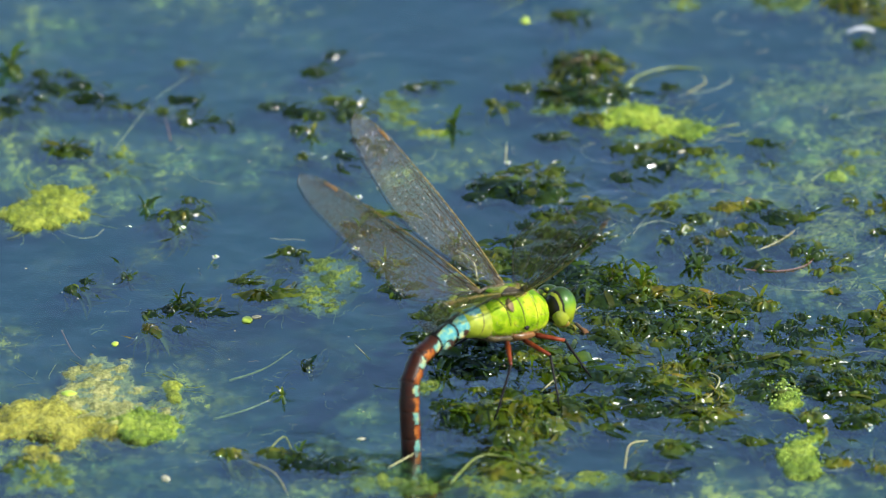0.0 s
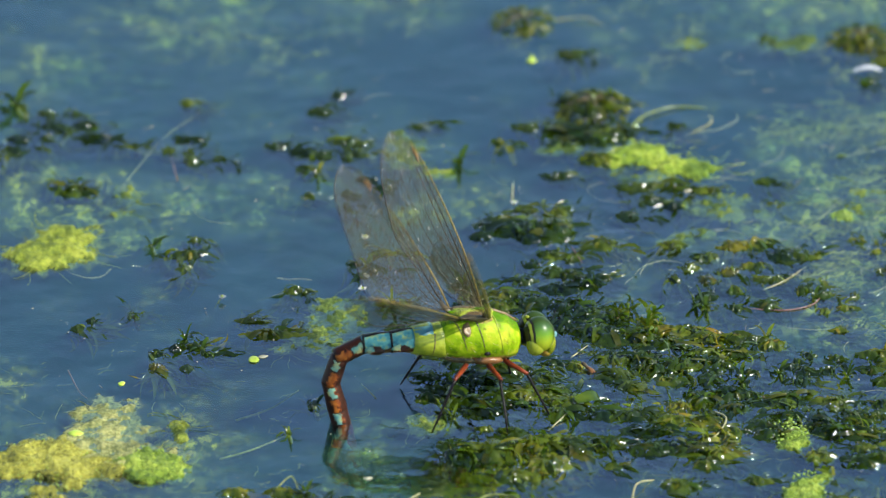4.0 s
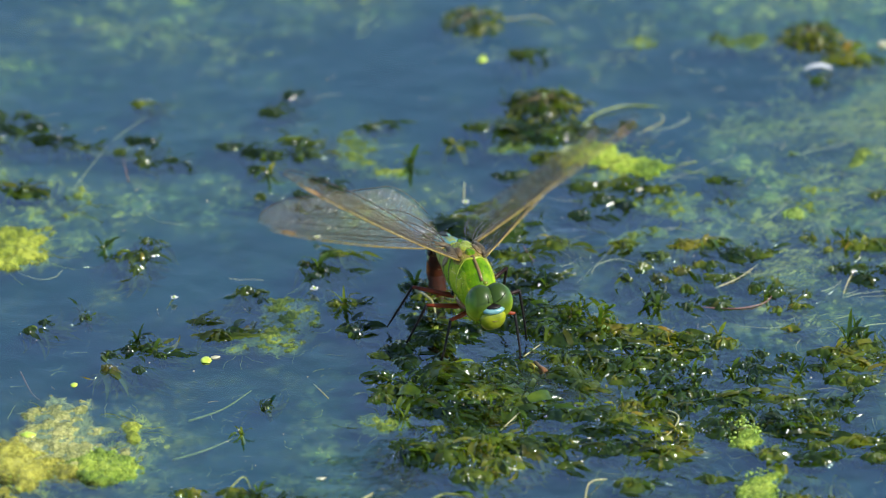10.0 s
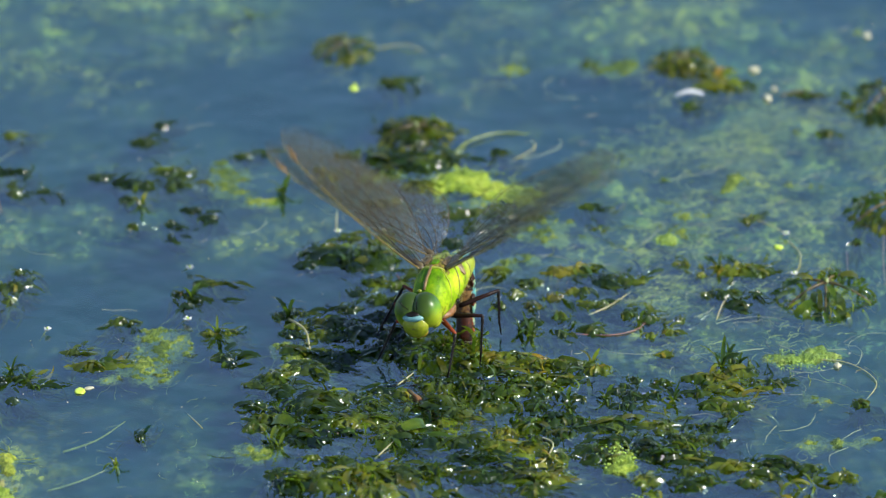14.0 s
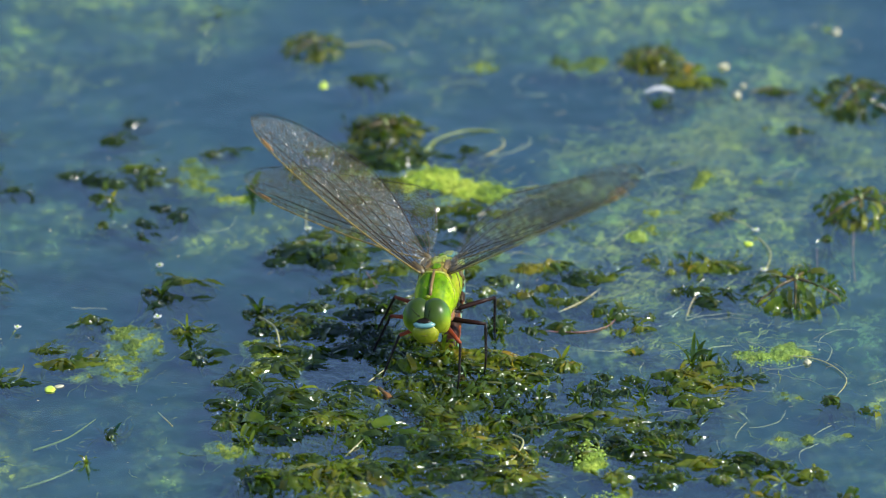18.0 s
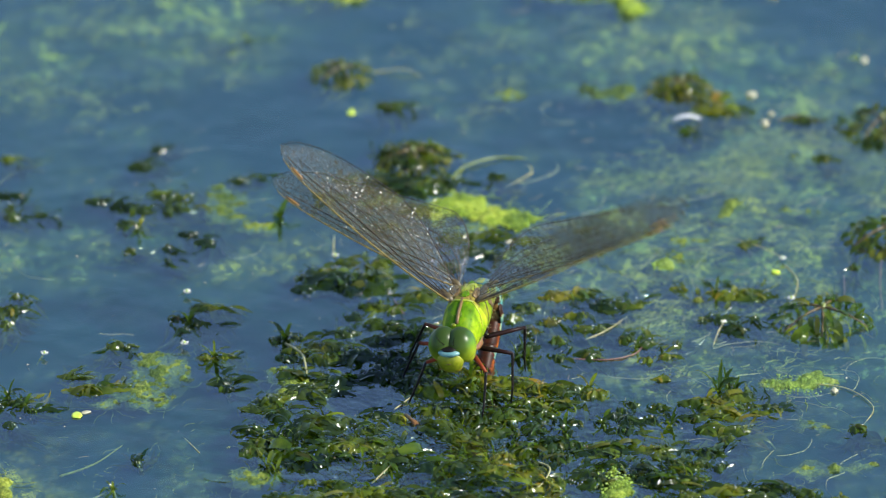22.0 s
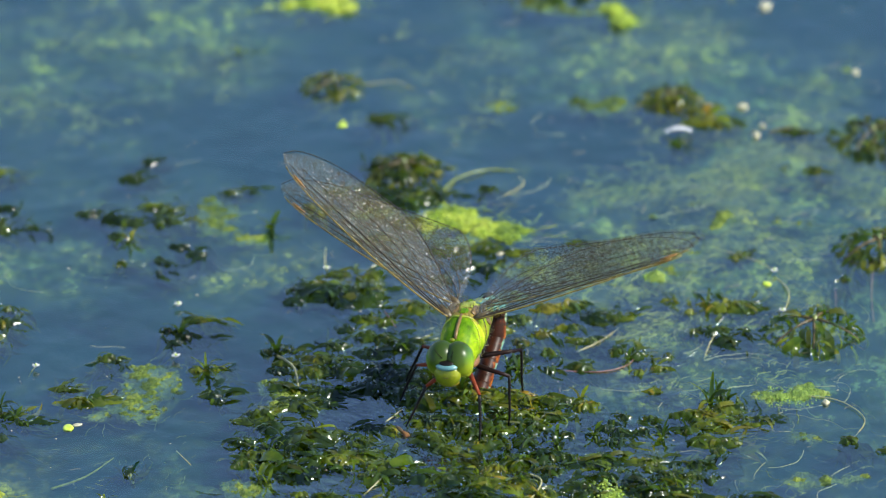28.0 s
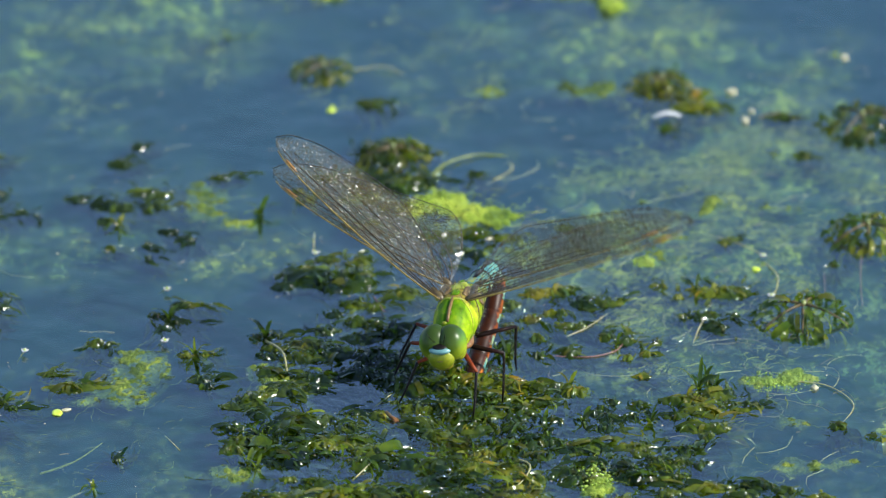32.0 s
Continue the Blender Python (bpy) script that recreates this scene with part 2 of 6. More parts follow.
def segment_material():
    """Abdomen segment: rust brown, a dark stripe along the back, pale turquoise blotches on the flanks."""
    m, nt, b = shader("abdomen_cuticle", 0.4, 0.2)
    s = nt.nodes.new("ShaderNodeSeparateXYZ")
    nt.links.new(coords(nt, "object"), s.inputs[0])
    x, y, z = s.outputs
    which = calc(nt, "MULTIPLY", nt.nodes.new("ShaderNodeObjectInfo").outputs["Random"], 0.3)
    shift = nt.nodes.new("ShaderNodeVectorMath")
    nt.links.new(coords(nt, "object"), shift.inputs[0])
    nt.links.new(which, shift.inputs[1])

    def fleck_noise(scale):
        f = grain(nt, scale)
        nt.links.new(shift.outputs[0], f.node.inputs["Vector"])
        return f
    wob = calc(nt, "MULTIPLY", calc(nt, "SUBTRACT", fleck_noise(1100), 0.5), 0.003)
    zw, xw = calc(nt, "ADD", z, wob), calc(nt, "ADD", x, calc(nt, "MULTIPLY", wob, 0.7))
    flank = calc(nt, "MULTIPLY", calc(nt, "LESS_THAN", zw, 0.0009), calc(nt, "GREATER_THAN", zw, -0.0004))
    front = calc(nt, "GREATER_THAN", xw, -0.0026)
    ring = calc(nt, "MAXIMUM", calc(nt, "GREATER_THAN", xw, -0.0003), calc(nt, "MULTIPLY", calc(nt, "LESS_THAN", xw, -0.0024), calc(nt, "GREATER_THAN", xw, -0.0028)))
    rust = ramp(nt, fleck_noise(500), (0.3, (0.03, 0.007, 0.002)), (0.52, (0.11, 0.022, 0.005)), (0.68, (0.22, 0.06, 0.012)))
    back = ramp(nt, fleck_noise(500), (0.3, (0.016, 0.005, 0.002)), (0.68, (0.055, 0.014, 0.005)))
    rust = blend(nt, calc(nt, "GREATER_THAN", calc(nt, "ABSOLUTE", zw), 0.0008), rust, back)
    orange = ramp(nt, fleck_noise(600), (0.35, (0.16, 0.03, 0.004)), (0.7, (0.46, 0.15, 0.02)))
    blotch = ramp(nt, fleck_noise(600), (0.36, (0.06, 0.2, 0.2)), (0.52, (0.17, 0.32, 0.22)), (0.68, (0.42, 0.38, 0.13)))
    col = blend(nt, flank, rust, blend(nt, front, orange, blotch))
    col = blend(nt, ring, col, (0.03, 0.012, 0.006))
    nt.links.new(col, b.inputs["Base Color"])
    relief(nt, b, grain(nt, 2500), 0.3, 0.0001)
    return m


def blue_segment_material():
    """First abdomen segments: turquoise above and on the flanks, brown and cream below."""
    m, nt, b = shader("turquoise_cuticle", 0.4, 0.2)
    sp = nt.nodes.new("ShaderNodeSeparateXYZ")
    nt.links.new(coords(nt, "object"), sp.inputs[0])
    z = calc(nt, "ADD", sp.outputs[2], calc(nt, "MULTIPLY", calc(nt, "SUBTRACT", grain(nt, 800), 0.5), 0.0026))
    blue = ramp(nt, grain(nt, 600), (0.32, (0.03, 0.14, 0.18)), (0.5, (0.09, 0.3, 0.29)), (0.62, (0.32, 0.4, 0.14)), (0.72, (0.16, 0.08, 0.02)))
    under = ramp(nt, grain(nt, 700), (0.4, (0.05, 0.02, 0.008)), (0.6, (0.2, 0.11, 0.03)), (0.72, (0.44, 0.36, 0.14)))
    nt.links.new(blend(nt, calc(nt, "GREATER_THAN", z, -0.0009), under, blue), b.inputs["Base Color"])
    relief(nt, b, grain(nt, 2500), 0.3, 0.0001)
    return m


def bubble_material():
    """Beads of water and trapped air: clear, with a silvery gloss."""
    m, nt, b = shader("water_bead")
    nt.nodes.remove(b)
    gl = nt.nodes.new("ShaderNodeBsdfGlossy")
    gl.inputs["Roughness"].default_value = 0.16
    tr = nt.nodes.new("ShaderNodeBsdfTransparent")
    tr.inputs[0].default_value = (0.9, 0.95, 0.9, 1)
    mix = nt.nodes.new("ShaderNodeMixShader")
    mix.inputs[0].default_value = 0.35
    nt.links.new(tr.outputs[0], mix.inputs[1])
    nt.links.new(gl.outputs[0], mix.inputs[2])
    nt.links.new(mix.outputs[0], nt.nodes["Material Output"].inputs[0])
    return m


def thorax_material():
    """Thorax: lime flanks, mottled tan under the wings, ochre towards the belly."""
    m, nt, b = shader("apple_green_cuticle", 0.5, 0.12)
    sp = nt.nodes.new("ShaderNodeSeparateXYZ")
    nt.links.new(coords(nt, "object"), sp.inputs[0])
    z = calc(nt, "ADD", sp.outputs[2], calc(nt, "MULTIPLY", calc(nt, "SUBTRACT", grain(nt, 420, 4), 0.5), 0.0045))
    lime = ramp(nt, grain(nt, 330, 4), (0.3, (0.035, 0.1, 0.001)), (0.5, (0.1, 0.21, 0.002)), (0.7, (0.24, 0.32, 0.004)))
    pale = ramp(nt, grain(nt, 300, 4), (0.32, (0.09, 0.18, 0.002)), (0.5, (0.25, 0.37, 0.005)), (0.66, (0.48, 0.48, 0.03)))
    side = calc(nt, "ADD", calc(nt, "MULTIPLY", calc(nt, "ABSOLUTE", sp.outputs[1]), 300.0), calc(nt, "MULTIPLY", grain(nt, 400, 2), 0.3))
    lime = blend(nt, ramp(nt, side, (0.9, grey(0)), (1.2, grey(1))), lime, pale)
    smut = ramp(nt, grain(nt, 520, 5, rough=0.7), (0.57, grey(0)), (0.66, grey(0.85)))
    lime = blend(nt, smut, lime, (0.09, 0.06, 0.01))
    tan = ramp(nt, grain(nt, 900, 3), (0.35, (0.06, 0.035, 0.012)), (0.65, (0.34, 0.27, 0.05)))
    ochre = ramp(nt, grain(nt, 700, 3), (0.35, (0.2, 0.1, 0.02)), (0.65, (0.46, 0.36, 0.08)))
    col = blend(nt, calc(nt, "MULTIPLY", calc(nt, "GREATER_THAN", z, 0.0046), calc(nt, "LESS_THAN", sp.outputs[0], 0.0022)), lime, tan)
    col = blend(nt, calc(nt, "LESS_THAN", z, -0.0031), col, ochre)
    nt.links.new(col, b.inputs["Base Color"])
    relief(nt, b, grain(nt, 1500, 3), 0.5, 0.0002)
    return m


def eye_material():
    """Compound eye: deep green above, shading through lime to yellow below, under a clear gloss."""
    m, nt, b = shader("green_compound_eye", 0.33, 0.25)
    sp = nt.nodes.new("ShaderNodeSeparateXYZ")
    nt.links.new(coords(nt, "object"), sp.inputs[0])
    h = calc(nt, "ADD", calc(nt, "MULTIPLY", sp.outputs[2], 135.0), calc(nt, "MULTIPLY", grain(nt, 500), 0.25))
    h = calc(nt, "ADD", h, 0.58)
    col = ramp(nt, h, (0.1, (0.4, 0.4, 0.02)), (0.4, (0.17, 0.22, 0.01)), (0.62, (0.06, 0.1, 0.006)), (0.95, (0.03, 0.055, 0.008)))
    flank = ramp(nt, calc(nt, "MULTIPLY", calc(nt, "ABSOLUTE", sp.outputs[1]), 300.0), (0.45, grey(0)), (0.85, grey(1)))
    col = blend(nt, flank, col, ramp(nt, h, (0.3, (0.42, 0.44, 0.02)), (0.75, (0.12, 0.24, 0.012)), (1.0, (0.05, 0.12, 0.03))))
    rear = calc(nt, "ADD", sp.outputs[0], calc(nt, "MULTIPLY", grain(nt, 400, 2), 0.0005))
    col = blend(nt, calc(nt, "LESS_THAN", rear, -0.0011), col, (0.02, 0.018, 0.008))
    col = blend(nt, calc(nt, "LESS_THAN", rear, -0.0015), col, (0.3, 0.33, 0.025))
    col = blend(nt, calc(nt, "LESS_THAN", rear, -0.002), col, (0.015, 0.012, 0.008))
    nt.links.new(col, b.inputs["Base Color"])
    relief(nt, b, grain(nt, 6000, 2), 0.05, 0.00003)
    return m


def membrane_material():
    """Wing membrane: clear, faintly smoky, netted with fine dark veins."""
    m, nt, b = shader("wing_membrane")
    nt.nodes.remove(b)
    v = nt.nodes.new("ShaderNodeTexVoronoi")
    v.feature = "DISTANCE_TO_EDGE"
    v.inputs["Scale"].default_value = 1250
    mp = nt.nodes.new("ShaderNodeMapping")
    mp.inputs["Scale"].default_value = (0.8, 1.15, 1.0)
    nt.links.new(coords(nt, "object"), mp.inputs["Vector"])
    nt.links.new(mp.outputs[0], v.inputs["Vector"])
    net = calc(nt, "LESS_THAN", v.outputs["Distance"], 0.065)
    sep = nt.nodes.new("ShaderNodeSeparateXYZ")
    nt.links.new(coords(nt, "object"), sep.inputs[0])
    reach = calc(nt, "ADD", calc(nt, "MULTIPLY", sep.outputs[0], 20.0), calc(nt, "MULTIPLY", grain(nt, 60, 3), 0.3))
    tint = ramp(nt, reach, (0.3, (0.97, 0.98, 0.97)), (0.5, (0.92, 0.87, 0.7)), (0.7, (0.91, 0.85, 0.64)), (1.0, (0.97, 0.96, 0.9)))
    tr = nt.nodes.new("ShaderNodeBsdfTransparent")
    nt.links.new(tint, tr.inputs[0])
    gl = nt.nodes.new("ShaderNodeBsdfGlossy")
    gl.inputs["Roughness"].default_value = 0.2
    bp = nt.nodes.new("ShaderNodeBump")
    bp.inputs["Strength"].default_value = 1.0
    bp.inputs["Distance"].default_value = 0.0003
    nt.links.new(calc(nt, "ADD", v.outputs["Distance"], grain(nt, 1900, 1)), bp.inputs["Height"])
    nt.links.new(bp.outputs[0], gl.inputs["Normal"])
    haze = nt.nodes.new("ShaderNodeBsdfDiffuse")
    haze.inputs[0].default_value = (0.6, 0.62, 0.5, 1)
    a = nt.nodes.new("ShaderNodeMixShader")
    a.inputs[0].default_value = 0.03
    nt.links.new(tr.outputs[0], a.inputs[1])
    nt.links.new(haze.outputs[0], a.inputs[2])
    c = nt.nodes.new("ShaderNodeMixShader")
    c.inputs[0].default_value = 0.065
    nt.links.new(a.outputs[0], c.inputs[1])
    nt.links.new(gl.outputs[0], c.inputs[2])
    dark = nt.nodes.new("ShaderNodeBsdfDiffuse")
    dark.inputs[0].default_value = (0.07, 0.048, 0.014, 1)
    d = nt.nodes.new("ShaderNodeMixShader")
    nt.links.new(calc(nt, "MULTIPLY", net, 0.62), d.inputs[0])
    nt.links.new(c.outputs[0], d.inputs[1])
    nt.links.new(dark.outputs[0], d.inputs[2])
    nt.links.new(d.outputs[0], nt.nodes["Material Output"].inputs[0])
    return m


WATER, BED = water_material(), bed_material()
MURK_TOP = murk_material("cloudy_water", 0.18, 26, (0.28, 0.4, 0.1), (0.62, 0.6, 0.08), (0.016, 0.083, 0.073))
MURK_LOW = murk_material("deep_cloudy_water", 0.35, 14, (0.14, 0.28, 0.13), (0.34, 0.42, 0.13), (0.011, 0.066, 0.06))
LEAF_DARK = leaf_material("pondweed_leaf", (0.006, 0.014, 0.003), (0.024, 0.046, 0.005), (0.08, 0.11, 0.009), 0.55)
LEAF_OLIVE = leaf_material("olive_pondweed_leaf", (0.026, 0.032, 0.004), (0.11, 0.115, 0.01), (0.28, 0.28, 0.024), 0.5)
LEAF_GREEN = leaf_material("fresh_pondweed_leaf", (0.022, 0.05, 0.004), (0.075, 0.135, 0.008), (0.22, 0.28, 0.016), 0.55)
LEAF_SUNK = leaf_material("sunken_pondweed", (0.004, 0.012, 0.003), (0.02, 0.042, 0.004), (0.1, 0.13, 0.01), 0.35)
# brighter matted weed, for green humps and for weed painted as sunlit
CORE_BRIGHT = leaf_material("matted_bright_pondweed", (0.012, 0.03, 0.002), (0.06, 0.1, 0.005), (0.2, 0.24, 0.015), 0.5)
CORE = leaf_material("matted_pondweed", (0.003, 0.009, 0.0015), (0.015, 0.034, 0.003), (0.08, 0.11, 0.008), 0.35)
STEM_PALE = simple("bleached_stem", (0.28, 0.25, 0.1), (0.5, 0.46, 0.22), 500, 0.4)
STEM_PINK = simple("pinkish_stem", (0.16, 0.07, 0.05), (0.32, 0.17, 0.12), 500, 0.4)
STEM_GREEN = simple("green_stem", (0.09, 0.12, 0.02), (0.24, 0.28, 0.06), 500, 0.35)
STEM_BROWN = simple("brown_stem", (0.05, 0.035, 0.015), (0.14, 0.1, 0.04), 500, 0.4)
ALGAE_TONES = {
    "soft": ("yellow_green_algae", (0.1, 0.14, 0.015), (0.26, 0.31, 0.025), (0.48, 0.5, 0.06), 1.35),
    "yellow": ("ochre_algae", (0.11, 0.115, 0.016), (0.31, 0.29, 0.03), (0.54, 0.5, 0.08), 1.45),
    "granular": ("bright_granular_algae", (0.06, 0.12, 0.01), (0.19, 0.28, 0.02), (0.42, 0.5, 0.06), 1.42),
    "film": ("brownish_algae_film", (0.14, 0.17, 0.05), (0.34, 0.34, 0.1), (0.6, 0.56, 0.2), 1.55),
    "foam": ("pale_foamy_algae", (0.07, 0.14, 0.025), (0.19, 0.29, 0.04), (0.38, 0.45, 0.1), 1.6),
    "bright": ("lime_algae", (0.06, 0.12, 0.01), (0.26, 0.37, 0.018), (0.6, 0.65, 0.09), 1.5),
    "sunken": ("sunken_algae", (0.035, 0.075, 0.01), (0.1, 0.155, 0.016), (0.27, 0.32, 0.04), 1.6)}
ALGAE = {k: algae_material(n, a, b, c) for k, (n, a, b, c, p) in ALGAE_TONES.items()}
ALGAE_FELT = {k: algae_material(n + "_felt", a, b, c, porous=p) for k, (n, a, b, c, p) in ALGAE_TONES.items()}
GRANULE = simple("pale_algae_bead", (0.16, 0.3, 0.015), (0.46, 0.58, 0.1), 300, 0.35, kind="world")
THREAD = simple("algae_thread", (0.1, 0.17, 0.03), (0.44, 0.42, 0.08), 60, 0.6, kind="world")
WHITE_PETAL = simple("white_petal", (0.42, 0.42, 0.4), (0.75, 0.75, 0.74), 900, 0.5)
PALE_LUMP = simple("cream_seed_husk", (0.3, 0.26, 0.14), (0.62, 0.58, 0.42), 900, 0.5)
FROND = simple("duckweed_frond", (0.38, 0.52, 0.03), (0.62, 0.72, 0.1), 500, 0.3)
BUD = simple("rusty_bud", (0.1, 0.05, 0.015), (0.28, 0.12, 0.04), 700, 0.3)
THORAX = thorax_material()
THORAX_TAN = simple("tan_shoulder", (0.07, 0.04, 0.015), (0.26, 0.16, 0.05), 700, 0.4)
BASE_GREEN = simple("ochre_green_cuticle", (0.16, 0.2, 0.01), (0.42, 0.46, 0.03), 380, 0.35)
PALE_BLUE = simple("pale_blue_forehead", (0.07, 0.2, 0.22), (0.18, 0.33, 0.31), 500, 0.35)
BLUE_BAND = simple("turquoise_band", (0.035, 0.14, 0.17), (0.13, 0.29, 0.27), 500, 0.35)
BLACKISH = simple("black_cuticle", (0.005, 0.004, 0.003), (0.014, 0.01, 0.008), 800, 0.4, 0.2)
LEG_RED = simple("rust_red_leg", (0.05, 0.01, 0.005), (0.3, 0.05, 0.012), 300, 0.4, 0.2)
# darker copy of the red leg, with shade put into the colour
LEG_SHADED = simple("shaded_leg", (0.006, 0.004, 0.004), (0.025, 0.008, 0.006), 300, 0.4, 0.15)
ROOT = simple("cream_root", (0.26, 0.17, 0.1), (0.62, 0.58, 0.3), 45, 0.6, kind="world")
LITTER = simple("rotting_scrap", (0.1, 0.06, 0.04), (0.34, 0.24, 0.14), 40, 0.6, kind="world")
EYE_SHINE = eye_material()
EYE_RIM = simple("yellow_eye_rim", (0.18, 0.22, 0.015), (0.36, 0.38, 0.03), 300, 0.25)
FACE = simple("lime_face", (0.09, 0.12, 0.004), (0.28, 0.29, 0.012), 500, 0.3, 0.4)
MOUTH = simple("ochre_mouth", (0.2, 0.1, 0.012), (0.36, 0.28, 0.02), 500, 0.35)
BUBBLE = bubble_material()
SEGMENT, MEMBRANE = segment_material(), membrane_material()
BLUE_SEGMENT = blue_segment_material()
COSTA = simple("yellow_wing_edge", (0.11, 0.065, 0.014), (0.38, 0.27, 0.05), 600, 0.35)
VEIN = simple("dark_wing_vein", (0.02, 0.014, 0.008), (0.07, 0.045, 0.02), 600, 0.4)
STIGMA = simple("amber_wing_spot", (0.2, 0.08, 0.02), (0.4, 0.2, 0.05), 600, 0.35)


# ---- building helpers ----
def part(name, bm, material, parent=None, label="", smooth=True):
    me = bpy.data.meshes.new(name)
    bm.to_mesh(me)
    bm.free()
    if smooth:
        me.polygons.foreach_set("use_smooth", [True] * len(me.polygons))
    me.materials.append(material)
    ob = new(name, me)
    ob.parent = parent
    if label:
        tagged(ob, label)
    return ob


def loft(rings, n=16, close=True):
    """A skin through elliptic rings (centre, half width, half height) that stand across x."""
    bm = bmesh.new()
    rows = []
    for (cx, cy, cz), ry, rz in rings:
        rows.append([bm.verts.new((cx, cy + ry * math.cos(2 * math.pi * k / n), cz + rz * math.sin(2 * math.pi * k / n))) for k in range(n)])
    for a, b in zip(rows, rows[1:]):
        for k in range(n):
            bm.faces.new((a[k], b[k], b[(k + 1) % n], a[(k + 1) % n]))
    if close:
        bm.faces.new(rows[0])
        bm.faces.new(rows[-1][::-1])
    bmesh.ops.recalc_face_normals(bm, faces=bm.faces)
    return bm


def tube_into(bm, pts, radii, n=6):
    """A round tube along points, added to bm."""
    pts = [Vector(p) for p in pts]
    rows = []
    for i, p in enumerate(pts):
        d = (pts[min(i + 1, len(pts) - 1)] - pts[max(i - 1, 0)]).normalized()
        side = d.cross(Vector((0, 0, 1)) if abs(d.z) < 0.9 else Vector((1, 0, 0))).normalized()
        up = side.cross(d)
        r = radii[i] if isinstance(radii, (list, tuple)) else radii
        rows.append([bm.verts.new(p + (side * math.cos(2 * math.pi * k / n) + up * math.sin(2 * math.pi * k / n)) * r) for k in range(n)])
    for a, b in zip(rows, rows[1:]):
        for k in range(n):
            bm.faces.new((a[k], b[k], b[(k + 1) % n], a[(k + 1) % n]))
    bm.faces.new(rows[0])
    bm.faces.new(rows[-1][::-1])


def tube(pts, radii, n=6):
    bm = bmesh.new()
    tube_into(bm, pts, radii, n)
    bmesh.ops.recalc_face_normals(bm, faces=bm.faces)
    return bm


def glide(pts, steps):
    """Points on a smooth curve through pts."""
    pts = [Vector(p) for p in pts]
    out = []
    for i in range(len(pts) - 1):
        a, b = pts[i], pts[i + 1]
        p, q = pts[max(i - 1, 0)], pts[min(i + 2, len(pts) - 1)]
        for k in range(steps):
            t = k / steps
            out.append(0.5 * (2 * a + (b - p) * t + (2 * p - 5 * a + 4 * b - q) * t * t + (3 * a - p - 3 * b + q) * t ** 3))
    return out + [pts[-1]]


def ball(radius, stretch=(1, 1, 1), detail=3, wobble=0.0, seed=0.0):
    bm = bmesh.new()
    bmesh.ops.create_icosphere(bm, subdivisions=detail, radius=radius)
    for v in bm.verts:
        k = 1 + wobble * noise.noise(v.co * (1.3 / radius) + Vector((seed, seed * 2, 0)))
        v.co = Vector((v.co.x * stretch[0], v.co.y * stretch[1], v.co.z * stretch[2])) * k
    return bm


rng = random.Random(7)

# ---- water ----
def sheet(name, z, material, label, category):
    """A square sheet, fine in the middle and reaching to the horizon."""
    bm = bmesh.new()
    cuts = [-900, -60, -8, -1.5] + [-0.4 + 0.05 * k for k in range(17)] + [1.5, 8, 60, 900]
    grid = [[bm.verts.new((x, y, z)) for x in cuts] for y in cuts]
    for a, b in zip(grid, grid[1:]):
        for k in range(len(cuts) - 1):
            bm.faces.new((a[k], a[k + 1], b[k + 1], b[k]))
    return tagged(part(name, bm, material), label, category, kind="structure")


sheet("water", 0.0, WATER, "still blue pond water mirroring the sky", "water")
sheet("water_haze", -0.0021, MURK_TOP, "blue water clouded with silt and green algae", "water")
sheet("water_depth", -0.0048, MURK_LOW, "deeper blue water with drifting algae clouds", "water")
sheet("ground", -0.016, BED, "murky pond bottom coloured blue for mirrored sky, clouded with pale algae", "pond bed")


# ---- pondweed ----
def leaf_mesh(arch, width, twist, seed):
    """A tapered strap leaf of unit length along x, folded along its midrib, arching over."""
    r = random.Random(seed)
    me = bpy.data.meshes.new("leaf")
    verts, faces = [], []
    n = 7
    wave = r.uniform(0, 6)
    for i in range(n + 1):
        s = i / n
        ang = arch * s
        x = math.sin(ang) / arch if abs(arch) > 0.01 else s
        z = -(1 - math.cos(ang)) / arch if abs(arch) > 0.01 else 0.0
        w = width * (0.2 + 0.8 * math.sin(math.pi * min(1, s * 0.86 + 0.13)) ** 0.6) * (1 if s < 0.97 else 0.4)
        tw = twist * s
        lift = 0.3 * w + 0.02 * math.sin(wave + 7 * s)
        verts += [(x, -w * math.cos(tw), z + lift - w * math.sin(tw)), (x, 0, z), (x, w * math.cos(tw), z + lift + w * math.sin(tw))]
        if i:
            k = 3 * i
            faces += [(k - 3, k - 2, k + 1, k), (k - 2, k - 1, k + 2, k + 1)]
    me.from_pydata(verts, [], faces)
    me.polygons.foreach_set("use_smooth", [True] * len(faces))
    return me


def leaf_set(material, seed):
    out = []
    for k, (arch, width, twist) in enumerate([(1.5, 0.1, 0.4), (2.0, 0.08, -0.8), (1.1, 0.11, 0.7), (2.5, 0.1, 0.2), (0.6, 0.07, -0.4), (1.7, 0.13, 1.2)]):
        me = leaf_mesh(arch, width, twist, seed + k)
        me.materials.append(material)
        out.append(me)
    return out


def droop_set(material, seed):
    """Broad, limp leaves that bow over and dip their tips in the water."""
    out = []
    for k, (arch, width, twist) in enumerate([(2.0, 0.11, 0.25), (2.4, 0.09, -0.4), (1.6, 0.13, 0.15), (2.8, 0.1, 0.3), (1.9, 0.085, -0.6), (2.2, 0.14, -0.1)]):
        me = leaf_mesh(arch, width, twist, seed + k)
        me.materials.append(material)
        out.append(me)
    return out


DROOPS = {"dark": droop_set(LEAF_DARK, 310), "green": droop_set(LEAF_GREEN, 330), "olive": droop_set(LEAF_OLIVE, 350)}
